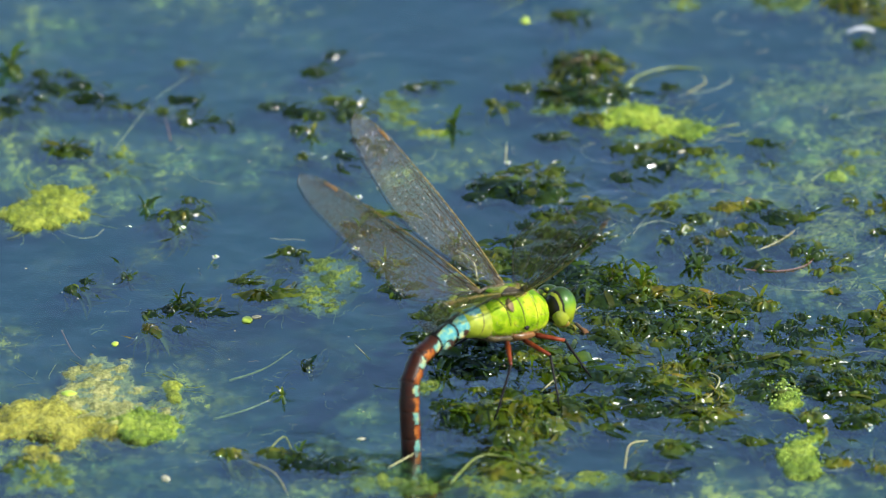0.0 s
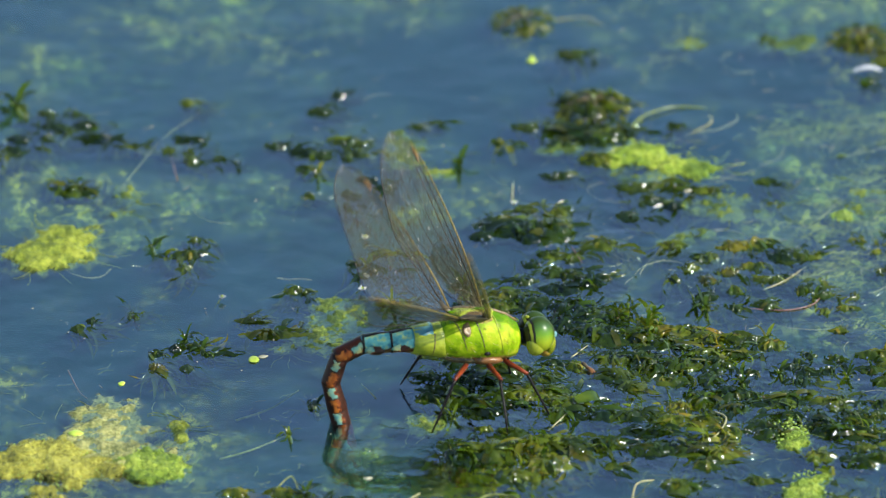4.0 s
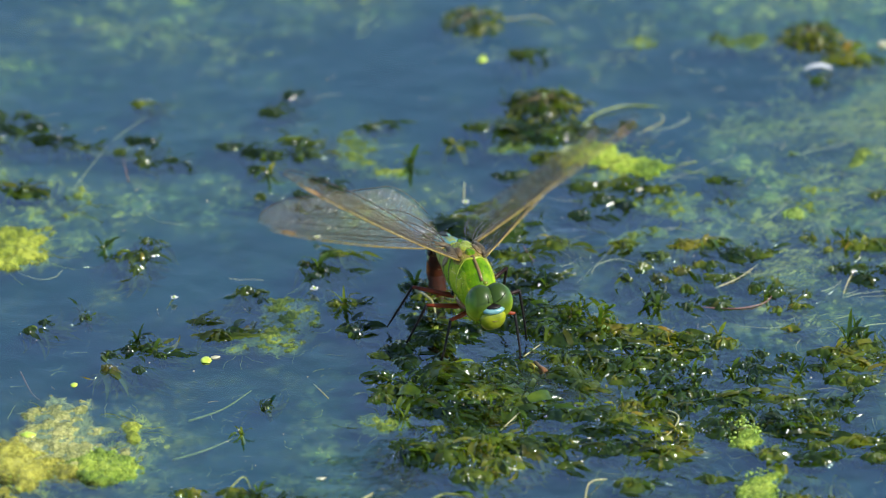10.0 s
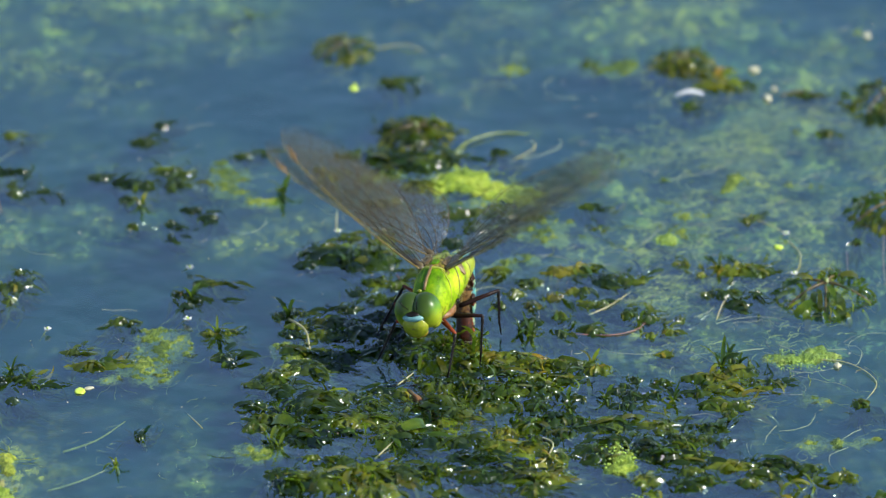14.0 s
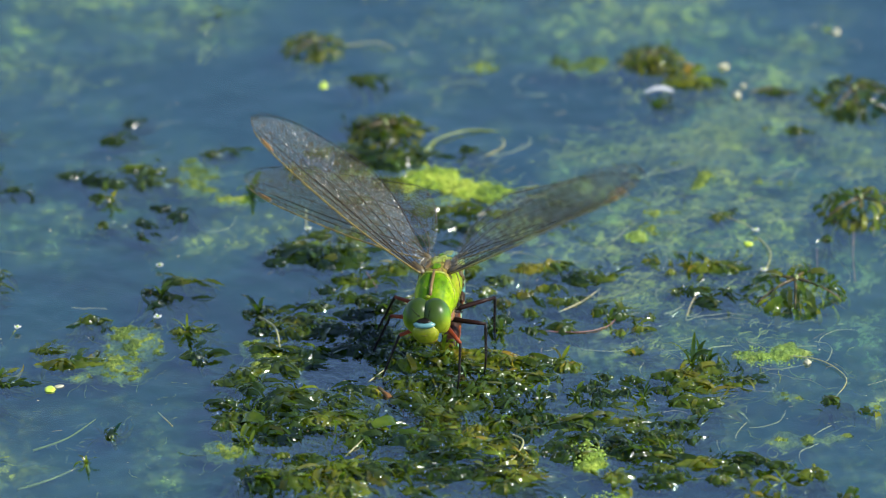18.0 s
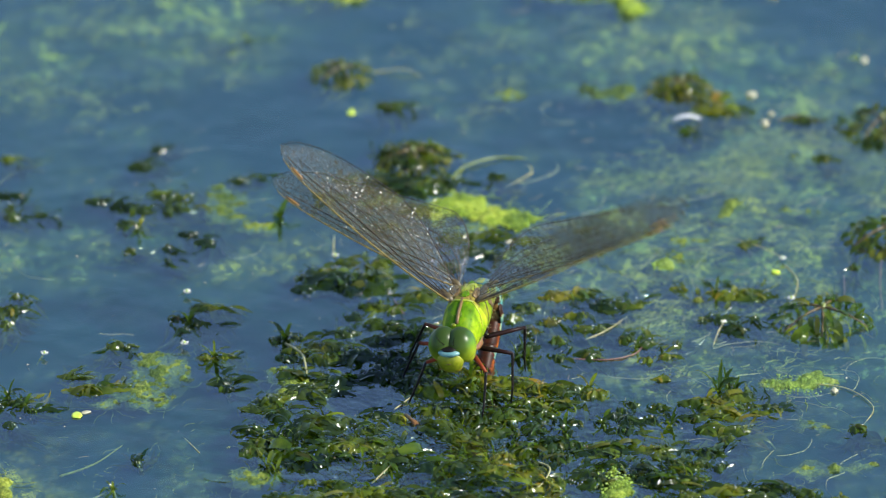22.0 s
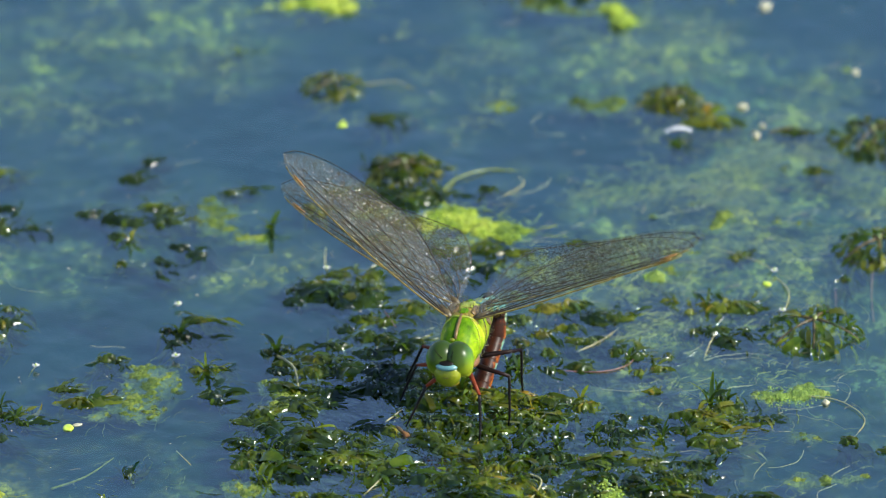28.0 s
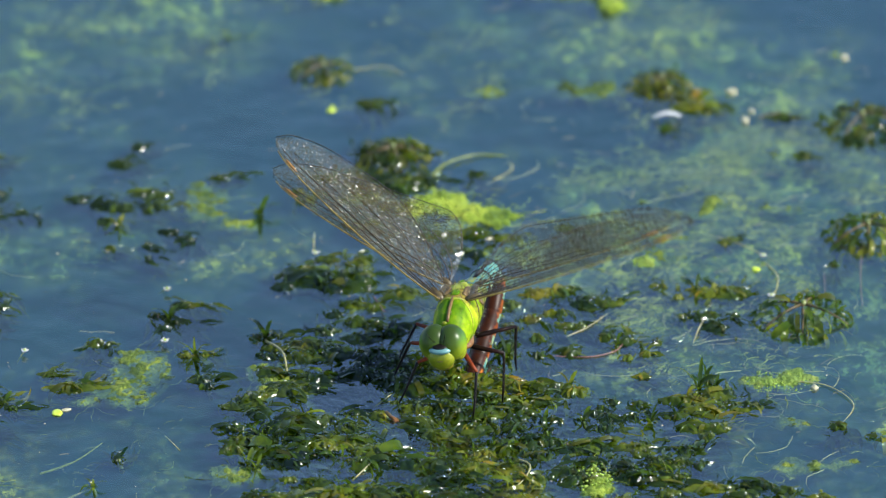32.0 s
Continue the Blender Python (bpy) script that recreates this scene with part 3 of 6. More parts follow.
LEAVES = {"dark": leaf_set(LEAF_DARK, 10), "green": leaf_set(LEAF_GREEN, 30), "olive": leaf_set(LEAF_OLIVE, 50)}


def curl_set(material, seed):
    out = []
    for k, (arch, width, twist) in enumerate([(2.4, 0.07, 0.3), (3.0, 0.06, -0.5), (2.0, 0.08, 0.5), (3.6, 0.068, 0.2), (1.5, 0.055, -0.3), (2.7, 0.085, 0.8), (2.1, 0.05, -0.9)]):
        me = leaf_mesh(arch, width, twist, seed + k)
        me.materials.append(material)
        out.append(me)
    return out


def sickle_set(material, seed):
    """Leaves that float flat: sickle-shaped in plan, gently waved."""
    out = []
    for k, (bow, width) in enumerate([(0.5, 0.05), (1.0, 0.045), (1.6, 0.05), (-0.7, 0.055), (-1.3, 0.045), (2.3, 0.04), (0.2, 0.06), (-1.9, 0.05)]):
        r = random.Random(seed + k)
        me = bpy.data.meshes.new("leaf")
        verts, faces, wave, n = [], [], r.uniform(0, 6), 8
        p, a = Vector((0, 0, 0)), -bow * 0.3
        for i in range(n + 1):
            q = i / n
            w = width * (0.3 + 0.7 * math.sin(math.pi * min(1, q * 1.02 + 0.14)) ** 0.7) * (1 if q < 0.97 else 0.2)
            side = Vector((-math.sin(a), math.cos(a), 0))
            z = 0.07 * math.sin(wave + 4.5 * q) - 0.1 * q * q
            tilt = 0.6 * math.sin(wave * 2 + 5 * q)
            verts += [p + side * w + Vector((0, 0, z + w * (0.25 + tilt))), p + Vector((0, 0, z)), p - side * w + Vector((0, 0, z + w * (0.25 - tilt)))]
            if i:
                k3 = 3 * i
                faces += [(k3 - 3, k3, k3 + 1, k3 - 2), (k3 - 2, k3 + 1, k3 + 2, k3 - 1)]
            a += bow / n
            p = p + Vector((math.cos(a), math.sin(a), 0)) / n
        me.from_pydata(verts, [], faces)
        me.polygons.foreach_set("use_smooth", [True] * len(faces))
        me.materials.append(material)
        out.append(me)
    return out


SICKLES = {"dark": sickle_set(LEAF_DARK, 210), "green": sickle_set(LEAF_GREEN, 230), "olive": sickle_set(LEAF_OLIVE, 250)}
CURLS = {"dark": curl_set(LEAF_DARK, 110), "green": curl_set(LEAF_GREEN, 130), "olive": curl_set(LEAF_OLIVE, 150)}


def shoot_poses(pts, n, size, wide=1.9):
    """Poses of the recurved leaves that wrap a shoot, closer and smaller towards its tip."""
    out = []
    for k in range(n):
        s = (k + 0.5) / n
        s = 1 - (1 - s) ** 1.35
        f = s * (len(pts) - 1)
        i = min(len(pts) - 2, int(f))
        a, b = Vector(pts[i]), Vector(pts[i + 1])
        way = (b - a).normalized()
        up = (Vector((0, 0, 1)) - way * way.z)
        up = up.normalized() if up.length > 0.05 else Vector((1, 0, 0))
        side = way.cross(up)
        turn = ((2.4 * k) % 6.283 - 3.1416) / 3.1416 * wide + rng.uniform(-0.25, 0.25)
        out_way = up * math.cos(turn) + side * math.sin(turn)
        lean = rng.uniform(0.55, 1.15)
        x = way * math.cos(lean) + out_way * math.sin(lean)
        z = way * math.sin(lean) - out_way * math.cos(lean)
        y = z.cross(x)
        m = Matrix((x, y, z)).transposed().to_4x4()
        m.translation = a.lerp(b, f - i)
        q = size * rng.uniform(0.7, 1.15) * (1.0 - 0.45 * max(0, s - 0.6) / 0.4)
        out.append(m @ Matrix.Rotation(rng.uniform(-0.35, 0.35), 4, "X") @ Matrix.Scale(q, 4))
    return out


def clothe(parent, pts, n, size, kinds, wide=1.9):
    for m in shoot_poses(pts, n, size, wide):
        ob = new("leaf", rng.choice(CURLS[rng.choice(kinds)]))
        ob.parent = parent
        ob.matrix_basis = m


def add_leaf(parent, kind, place, az, el, length, roll=0.0, shapes=None):
    ob = new("leaf", rng.choice((shapes or LEAVES)[kind]))
    ob.parent = parent
    m = Matrix.Translation(place) @ Matrix.Rotation(az, 4, "Z") @ Matrix.Rotation(-el, 4, "Y") @ Matrix.Rotation(roll, 4, "X")
    ob.matrix_basis = m @ Matrix.Diagonal((length, length, length, 1))
    return ob


SPRIG_WORDS = ["dark wet sprig of pondweed breaking the water surface", "olive whorl of glossy pondweed leaves floating on water",
               "small wet tuft of dark green pondweed in the pond"]


def weed(x, y, label, group):
    ob = new("pondweed_sprig")
    ob.matrix_basis = pose(x, y, 0.0, 0, 0, 0)
    return tagged(ob, label, "water plant", group)


def rosette(x, y, r):
    """A low hump of limp leaves that bow from a short stem and dip back into the water."""
    ob = weed(x, y, SPRIG_WORDS[1] if r > 0.003 else SPRIG_WORDS[2], "floating pondweed sprigs")
    n = max(4, min(10, int(4 + r * 1100)))
    h = 0.0001 + r * 0.06
    part("stem", tube([(r * 0.3, -r * 0.2, -0.0018), (r * 0.1, 0, -0.0009), (0, 0, h)], [0.0004, 0.0004, 0.0002], 5), STEM_GREEN, ob)
    turn = rng.uniform(0, 6.28)
    kinds = ("olive", "green", "olive", "dark") if x > 0.02 else ("dark", "dark", "olive", "green") if y < 0.02 else ("dark", "olive")
    for k in range(n):
        az = turn + 2.4 * k + rng.uniform(-0.5, 0.5)
        q = rng.uniform(0.0, 0.45) * r
        add_leaf(ob, rng.choice(kinds), (q * math.cos(az + 0.6), q * math.sin(az + 0.6), h * rng.uniform(0.3, 1.0)), az, rng.uniform(0.1, 0.55), r * rng.uniform(0.75, 1.25), rng.uniform(-0.4, 0.4), DROOPS)
    return ob


def upright_sprig(x, y, r):
    """A whorl with a shoot of upright leaves in the middle."""
    ob = rosette(x, y, r)
    tagged(ob, SPRIG_WORDS[0])
    for k in range(5):
        az = 1.3 * k + rng.uniform(0, 1)
        add_leaf(ob, "green" if k % 2 else "dark", (0.0002 * k, 0, 0.0), az, rng.uniform(1.05, 1.5), max(0.0035, r * rng.uniform(0.55, 0.9)))
    return ob


def umbrella_sprig(x, y, r):
    """A tall shoot whose long leaves bow to the water all round like a canopy."""
    ob = weed(x, y, "tall pondweed shoot with drooping glossy leaves", "drooping pondweed shoots")
    h = r * 0.33
    part("stem", tube([(0, 0, -0.004), (0.0003, 0, h * 0.5), (0, 0, h)], [0.0007, 0.0006, 0.0005], 6), STEM_GREEN, ob)
    kinds = ("olive", "green", "dark", "green") if y < 0.02 else ("olive", "olive", "dark")

    for k in range(64):
        q, az = math.sqrt((k + 0.5) / 64), 2.4 * k + rng.uniform(-0.3, 0.3)
        place = (0.85 * r * q * math.cos(az), 0.85 * r * q * math.sin(az), h * (1 - q * q) * rng.uniform(0.75, 1.05))
        leaf = add_leaf(ob, rng.choice(kinds), place, az + rng.uniform(-0.5, 0.5), 0.45 - 0.75 * q + rng.uniform(-0.25, 0.25), r * rng.uniform(0.32, 0.62), rng.uniform(-0.5, 0.5), DROOPS if k % 3 else CURLS)
        leaf.matrix_basis = leaf.matrix_basis @ Matrix.Diagonal((1, rng.uniform(0.9, 1.3), 0.8, 1))
    for k in range(5):
        az = 1.26 * k + rng.uniform(-0.4, 0.4)
        arm = [(0.8 * r * q * math.cos(az), 0.8 * r * q * math.sin(az), 0.8 * h * (1 - q * q)) for q in (0.0, 0.3, 0.6, 0.85, 1.0)]
        part("arm", tube(arm, [0.0003, 0.0003, 0.0002, 0.0002, 0.0001], 5), STEM_BROWN, ob)
    for k in range(3):
        az = -1.2 + 1.1 * k + rng.uniform(-0.4, 0.4)
        place = (0.55 * r * math.cos(az), 0.55 * r * math.sin(az), 0.0)
        add_leaf(ob, "green", place, az + 1.0, rng.uniform(1.1, 1.5), r * rng.uniform(0.3, 0.5))
    return ob


def shoot_line(az, length, low, high):
    """A weed stem that climbs from deeper water to lie along the surface."""
    bend, pts = rng.uniform(-1.0, 1.0), []
    for k in range(9):
        q = k / 8
        a = az + bend * (q - 0.5)
        pts.append(Vector(((q - 0.5) * length * math.cos(a), (q - 0.5) * length * math.sin(a), low + (high - low) * math.sin(1.75 * q))))
    return pts


def mat_kinds(x, y):
    # sunlight put into the leaf tones: greener to the right and near side
    mood = 0.35 + 1.0 * noise.noise(Vector((x * 40, y * 40, 2.0))) + 9 * x + 11 * max(0.0, -0.075 - y) + rng.uniform(-0.15, 0.15)
    return ("dark", "dark", "dark", "green") if mood < 0.45 else ("dark", "olive", "green") if mood < 0.75 else ("green", "dark", "olive")


def crown(x, y, r):
    """The domed tip of a shoot: limp leaves spring from the middle, bow over and dip into the water."""
    ob = weed(x, y, "domed crown of wet dark pondweed leaves at the surface", "pondweed crowns")
    h = rng.uniform(-0.0013, 0.0003)
    lean, way = rng.uniform(0.0, 0.5), rng.uniform(0, 6.283)
    drift = Vector((math.cos(way), math.sin(way), 0)) * r * 0.5
    part("stem", tube([(drift.x * 2, drift.y * 2, -0.004), (drift.x, drift.y, -0.002), (0, 0, h)], [0.0005, 0.0005, 0.0003], 5), STEM_GREEN if rng.random() < 0.5 else STEM_BROWN, ob)
    kinds = mat_kinds(x, y)
    n = max(11, min(17, int(10 + r * 1100)))
    turn = rng.uniform(0, 6.283)
    for k in range(n):
        tier = k / n
        az = turn + 2.4 * k + rng.uniform(-0.5, 0.5)
        el = 0.15 + 0.6 * tier + rng.uniform(-0.25, 0.25) + lean * math.cos(az - way)
        q = rng.uniform(0.0002, 0.0016) * (1 - 0.6 * tier)
        size = r * (1.75 - 0.6 * tier) * rng.uniform(0.75, 1.25)
        leaf = add_leaf(ob, rng.choice(kinds), (q * math.cos(az), q * math.sin(az), h - 0.0004 + 0.0006 * tier), az, el, size, rng.uniform(-0.6, 0.6), DROOPS if rng.random() < 0.12 else CURLS)
        leaf.matrix_basis = leaf.matrix_basis @ Matrix.Diagonal((1, rng.uniform(0.7, 1.1), rng.uniform(0.6, 1), 1))
    return ob


def strand(x, y, az, length):
    """A shoot that lies along the surface, wrapped in curled leaves."""
    ob = new("pondweed_strand")
    ob.matrix_basis = pose(x, y, 0.0)
    tagged(ob, "trailing wet pondweed shoot wrapped in curled leaves", "water plant", "trailing pondweed shoots")
    line = shoot_line(az, length, -0.0032, rng.uniform(-0.0012, 0.0004))
    part("stem", tube(line, [0.0004 - 0.00003 * k for k in range(9)], 5), STEM_GREEN if rng.random() < 0.6 else STEM_BROWN, ob)
    clothe(ob, line, int(9 + length * 700), rng.uniform(0.005, 0.0075), mat_kinds(x, y), 1.7)
    return ob


SUNK = []
TONES = {"o": ("olive", "olive", "dark", "green"), "g": ("green", "green", "dark", "olive")}


def weed_core(rx, ry, h):
    """The soaked, matted middle of a hump: a low lumpy cushion with a ragged rim under the water."""
    bm, at = bmesh.new(), Vector((rng.uniform(0, 50), rng.uniform(0, 50), 0))
    rings, lay = [], rng.random()
    for i in range(1, 13):
        q, ring = i / 12, []
        for j in range(40):
            a = 6.2832 * j / 40
            c, n = math.cos(a), math.sin(a)
            edge = 1 + 0.45 * noise.noise(at + Vector((c * 1.6, n * 1.6, 0)))
            x, y = rx * q * c * edge, ry * q * n * edge
            fold = at * 9 + Vector((x * (0.55 + 0.9 * lay), y * (1.45 - 0.9 * lay), 0)) * 420
            lumps = 1.0 - 2.6 * abs(noise.noise(fold)) + 0.6 * noise.noise(fold * 2.3)
            ring.append(bm.verts.new((x, y, h * (1.25 * (1 - q * q) - 0.25) + lumps * 0.0008 * (1 - 0.3 * q) - 0.0003)))
        rings.append(ring)
    top = bm.verts.new((0, 0, h))
    for j in range(40):
        bm.faces.new((top, rings[0][j], rings[0][(j + 1) % 40]))
        for u, v in zip(rings, rings[1:]):
            bm.faces.new((u[j], v[j], v[(j + 1) % 40], u[(j + 1) % 40]))
    return bm


def hump(x, y, rx, ry, tone):
    """A low cushion of limp leaves at the tip of a shoot, bowed over and glued to the water by its film."""
    ob = weed(x, y, {"m": "low hump of dark wet pondweed leaves at the surface", "o": "olive brown hump of wet pondweed leaves afloat", "g": "bright green hump of wet pondweed leaves"}[tone], "pondweed humps")
    h = 0.0002 + 0.28 * min(ry, rx)
    kinds = TONES[tone] if tone in TONES else mat_kinds(x, y)
    part("stem", tube([(rx * 0.6, ry * 0.5, -0.003), (rx * 0.2, 0, -0.0012), (0, 0, h * 0.6)], [0.0005, 0.0005, 0.0003], 5), STEM_GREEN if rng.random() < 0.5 else STEM_BROWN, ob)
    part("core", weed_core(rx * rng.uniform(1.0, 1.3), ry * rng.uniform(1.0, 1.3), h), CORE if kinds.count("dark") > 1 else CORE_BRIGHT, ob, "soaked mass of matted leaves")
    turn = rng.uniform(0, 6.283)
    for k in range(int(5 + rx * 1500)):
        a = turn + 2.4 * k + rng.uniform(-0.4, 0.4)
        u, v = rng.uniform(-0.65, 0.65), rng.uniform(-0.5, 0.5)
        length = max(0.0026, math.hypot(rx * math.cos(a), ry * math.sin(a)) * rng.uniform(1.2, 2.2))
        leaf = add_leaf(ob, rng.choice(kinds), (u * rx, v * ry, h * (1 - u * u) * rng.uniform(0.6, 1.2) + 0.0002), a, rng.uniform(-0.05, 0.4), length, rng.uniform(-0.5, 0.5), CURLS if k % 5 else DROOPS)
        leaf.matrix_basis = leaf.matrix_basis @ Matrix.Diagonal((1, rng.uniform(0.5, 1.2), 0.7, 1))
    SUNK.append((x, y, rx * 1.15, ry * 1.15, int(16 + rx * ry * 1.1e7)))
    return ob


def shootlet(x, y, r):
    """The tip of a shoot that stands out of the water: a few pointed blades over a small hump."""
    ob = rosette(x, y, r)
    tagged(ob, SPRIG_WORDS[0])
    for k in range(5):
        az = 1.26 * k + rng.uniform(-0.4, 0.4)
        add_leaf(ob, "green" if k % 2 else "dark", (0.0003 * math.cos(az), 0.0003 * math.sin(az), 0.0), az, rng.uniform(1.05, 1.55), r * rng.uniform(1.5, 2.3))
    return ob


def sunken_weed():
    """The shoots of the mats that stay just under the surface, as one mass."""
    verts, faces = [], []
    for x, y, rx, ry, n in SUNK:
        for k in range(n):
            a, q = rng.uniform(0, 6.283), math.sqrt(rng.random()) * 1.1
            px, py = x + rx * q * math.cos(a), y + ry * q * math.sin(a)
            way = 3.2 * noise.noise(Vector((px * 28, py * 28, 9.0))) + rng.uniform(-0.9, 0.9)
            m = Matrix.Translation((px, py, -0.0001 - 0.0019 * rng.random())) @ Euler((rng.uniform(-0.5, 0.5), rng.uniform(-0.12, 0.12), way)).to_matrix().to_4x4() @ Matrix.Scale(rng.uniform(0.004, 0.009), 4)
            src = rng.choice(SICKLES["dark"])
            base = len(verts)
            verts += [m @ v.co for v in src.vertices]
            faces += [[base + i for i in f.vertices] for f in src.polygons]
    me = bpy.data.meshes.new("sunken_weed")
    me.from_pydata(verts, [], faces)
    me.polygons.foreach_set("use_smooth", [True] * len(faces))
    me.materials.append(LEAF_SUNK)
    tagged(new("sunken_weed", me), "tangled mass of dark pondweed leaves under the surface", "water plant", kind="stuff")


def water_beads():
    """Beads of water and air caught on the weed, in clusters."""
    seed = bmesh.new()
    bmesh.ops.create_icosphere(seed, subdivisions=2, radius=1.0)
    dots, rims = [v.co.copy() for v in seed.verts], [[v.index for v in f.verts] for f in seed.faces]
    seed.free()
    verts, faces = [], []
    for x, y, rx, ry, n in SUNK:
        for k in range(int(1 + n * 0.03)):
            a, q = rng.uniform(0, 6.283), math.sqrt(rng.random())
            cx, cy = x + rx * q * math.cos(a), y + ry * q * math.sin(a)
            for j in range(rng.choice((1, 1, 1, 2, 4))):
                c = Vector((cx + rng.gauss(0, 0.0009), cy + rng.gauss(0, 0.0009), rng.uniform(0.0002, 0.0012)))
                r, base = 0.00007 + 0.0002 * rng.random() ** 2, len(verts)
                verts += [c + p * r for p in dots]
                faces += [[base + i for i in f] for f in rims]
    me = bpy.data.meshes.new("water_beads")
    me.from_pydata(verts, [], faces)
    me.polygons.foreach_set("use_smooth", [True] * len(faces))
    me.materials.append(BUBBLE)
    tagged(new("water_beads", me), "glinting beads of water caught on pondweed", "water drops", kind="stuff")


# ---- algae ----
ALGAE_WORDS = {"soft": "rounded cushion of yellow-green algae on the water", "yellow": "ochre yellow floating algae mat, lumpy and wet",
               "granular": "bright lime algae lump beaded with small bubbles", "film": "thin brownish film of algae at the surface",
               "bright": "bright lime-green floating algae strip in sunlight", "foam": "pale green foamy algae mat among pondweed", "sunken": "dim green algae cloud just under the water"}


def algae_patch(kind, x, y, rx, ry):
    """A ragged, lumpy cushion; its rim slips under the water."""
    bm = bmesh.new()
    top = {"soft": 0.0009, "yellow": 0.0009, "granular": 0.0008, "film": 0.0001, "foam": 0.0004, "bright": 0.0007, "sunken": -0.0001}[kind]
    step = 0.0005
    nx, ny = int(rx * 1.35 / step), int(ry * 1.35 / step)
    seed = Vector((x * 90, y * 90, 3.7))
    verts = {}
    cover = bm.verts.layers.float.new("cover")
    for i in range(-nx, nx + 1):
        for j in range(-ny, ny + 1):
            px, py = i * step, j * step
            d = math.hypot(px / rx, py / ry)
            rag = (0.5 if kind == "soft" else 0.85) * noise.fractal(Vector((px, py, 0)) * 110 + seed, 0.9, 2.0, 5)
            e = 1.12 - d + 0.75 * rag
            if e < -0.08 or d > 1.35:
                continue
            lump = noise.fractal(Vector((px, py, 0)) * 360 + seed, 0.7, 2.0, 5)
            cell = noise.voronoi(Vector((px, py * 0.6, 0)) * 800 + seed)[0][0]
            rise = min(1, max(0, e * 1.25))
            z = -0.0011 + (top + 0.0011) * rise * rise * (3 - 2 * rise) + 0.0008 * lump + (0.0006 * (0.5 - cell) if kind != "film" else 0)
            verts[i, j] = v = bm.verts.new((px + 0.0002 * lump, py, z))
            v[cover] = min(1.0, max(0.0, e * 1.15))
    for (i, j), v in verts.items():
        q = [verts.get(k) for k in ((i + 1, j), (i + 1, j + 1), (i, j + 1))]
        if all(q):
            bm.faces.new((v, *q))
    for v in [v for v in bm.verts if not v.link_faces]:
        bm.verts.remove(v)
    ob = new("algae_mat")
    ob.matrix_basis = pose(x, y, 0)
    tagged(ob, ALGAE_WORDS[kind], "algae")
    part("cushion", bm, ALGAE_FELT[kind], ob)
    if kind in ("granular", "bright", "yellow", "foam"):
        granules = bmesh.new()
        count = {"granular": 130, "bright": 110, "yellow": 260, "foam": 160}[kind]
        for k in range(count):
            a, q = rng.uniform(0, 6.283), math.sqrt(rng.random()) * 0.85
            r = rng.uniform(0.00012, 0.00034) if kind == "granular" else rng.uniform(0.00008, 0.00024)
            c = Vector((rx * q * math.cos(a), ry * q * math.sin(a), top * max(0.0, 1 - q * q) ** 0.5 + rng.uniform(-0.0006, 0.0)))
            bmesh.ops.create_icosphere(granules, subdivisions=1, radius=r, matrix=Matrix.Translation(c) @ Matrix.Diagonal((1, 1, 0.7, 1)))
        tagged(part("granule_crust", granules, GRANULE, ob), kind="stuff")
    threads = bmesh.new()
    for k in range(int((20 + 1.6e5 * rx * ry) * (0.2 if kind in ("foam", "granular", "film", "sunken") else 0.5))):
        a, q = rng.uniform(0, 6.283), 0.95 * rng.random() ** 0.5
        p = Vector((rx * q * math.cos(a), ry * q * math.sin(a), rng.uniform(-0.0011, 0.0002) + max(0.0, top) * max(0.0, 1 - q)))
        pts = [p]
        for s in range(5):
            a += rng.uniform(-0.6, 0.6)
            p = p + Vector((math.cos(a), math.sin(a), rng.uniform(-0.1, 0.1))) * rng.uniform(0.0006, 0.0016)
            pts.append(p)
        tube_into(threads, pts, 0.00007, 3)
    tagged(part("thread_fringe", threads, ALGAE[kind], ob), kind="stuff")
    return ob


CLOUDS = []


def filament_cloud(x, y, rx, ry, n):
    CLOUDS.append((x, y, rx, ry, n))


def filaments():
    """Feathery tufts of fine algae threads adrift below the surface."""
    verts, faces = [], []
    for x, y, rx, ry, n in CLOUDS:
        for k in range(int(n / 5)):
            a, q = rng.uniform(0, 6.283), math.sqrt(rng.random())
            centre = Vector((x + rx * q * math.cos(a), y + ry * q * math.sin(a), rng.uniform(-0.0032, -0.0004)))
            if n > 300 and noise.noise(centre * 48) + 0.5 * noise.noise(centre * 130) < 0.06:
                continue
            thick, loose = (1.4, 0.0017) if n > 300 else (0.7, 0.005)
            for spoke in range(rng.randint(6, 16) if n > 300 else 5):
                p = centre + Vector((rng.gauss(0, loose), rng.gauss(0, 1.3 * loose), rng.gauss(0, 0.0001)))
                w, curl, r = rng.uniform(0, 6.283), rng.uniform(-0.22, 0.22), thick * rng.uniform(0.00002, 0.00006)
                for step in range(rng.randint(4, 13)):
                    w += curl + rng.uniform(-0.35, 0.35)
                    p = p + Vector((math.cos(w), math.sin(w), rng.uniform(-0.12, 0.12))) * rng.uniform(0.00025, 0.0005)
                    p.z = min(p.z, -0.0003)
                    side = Vector((-math.sin(w), math.cos(w), 0))
                    base = len(verts)
                    verts += [p + side * r, p - side * r, p + Vector((0, 0, 1.6 * r))]
                    if step:
                        for i in range(3):
                            faces.append((base - 3 + i, base - 3 + (i + 1) % 3, base + (i + 1) % 3, base + i))
    me = bpy.data.meshes.new("algae_threads")
    me.from_pydata(verts, [], faces)
    me.materials.append(THREAD)
    tagged(new("algae_threads", me), "fine pale green algae threads drifting under the water", "algae", kind="stuff")


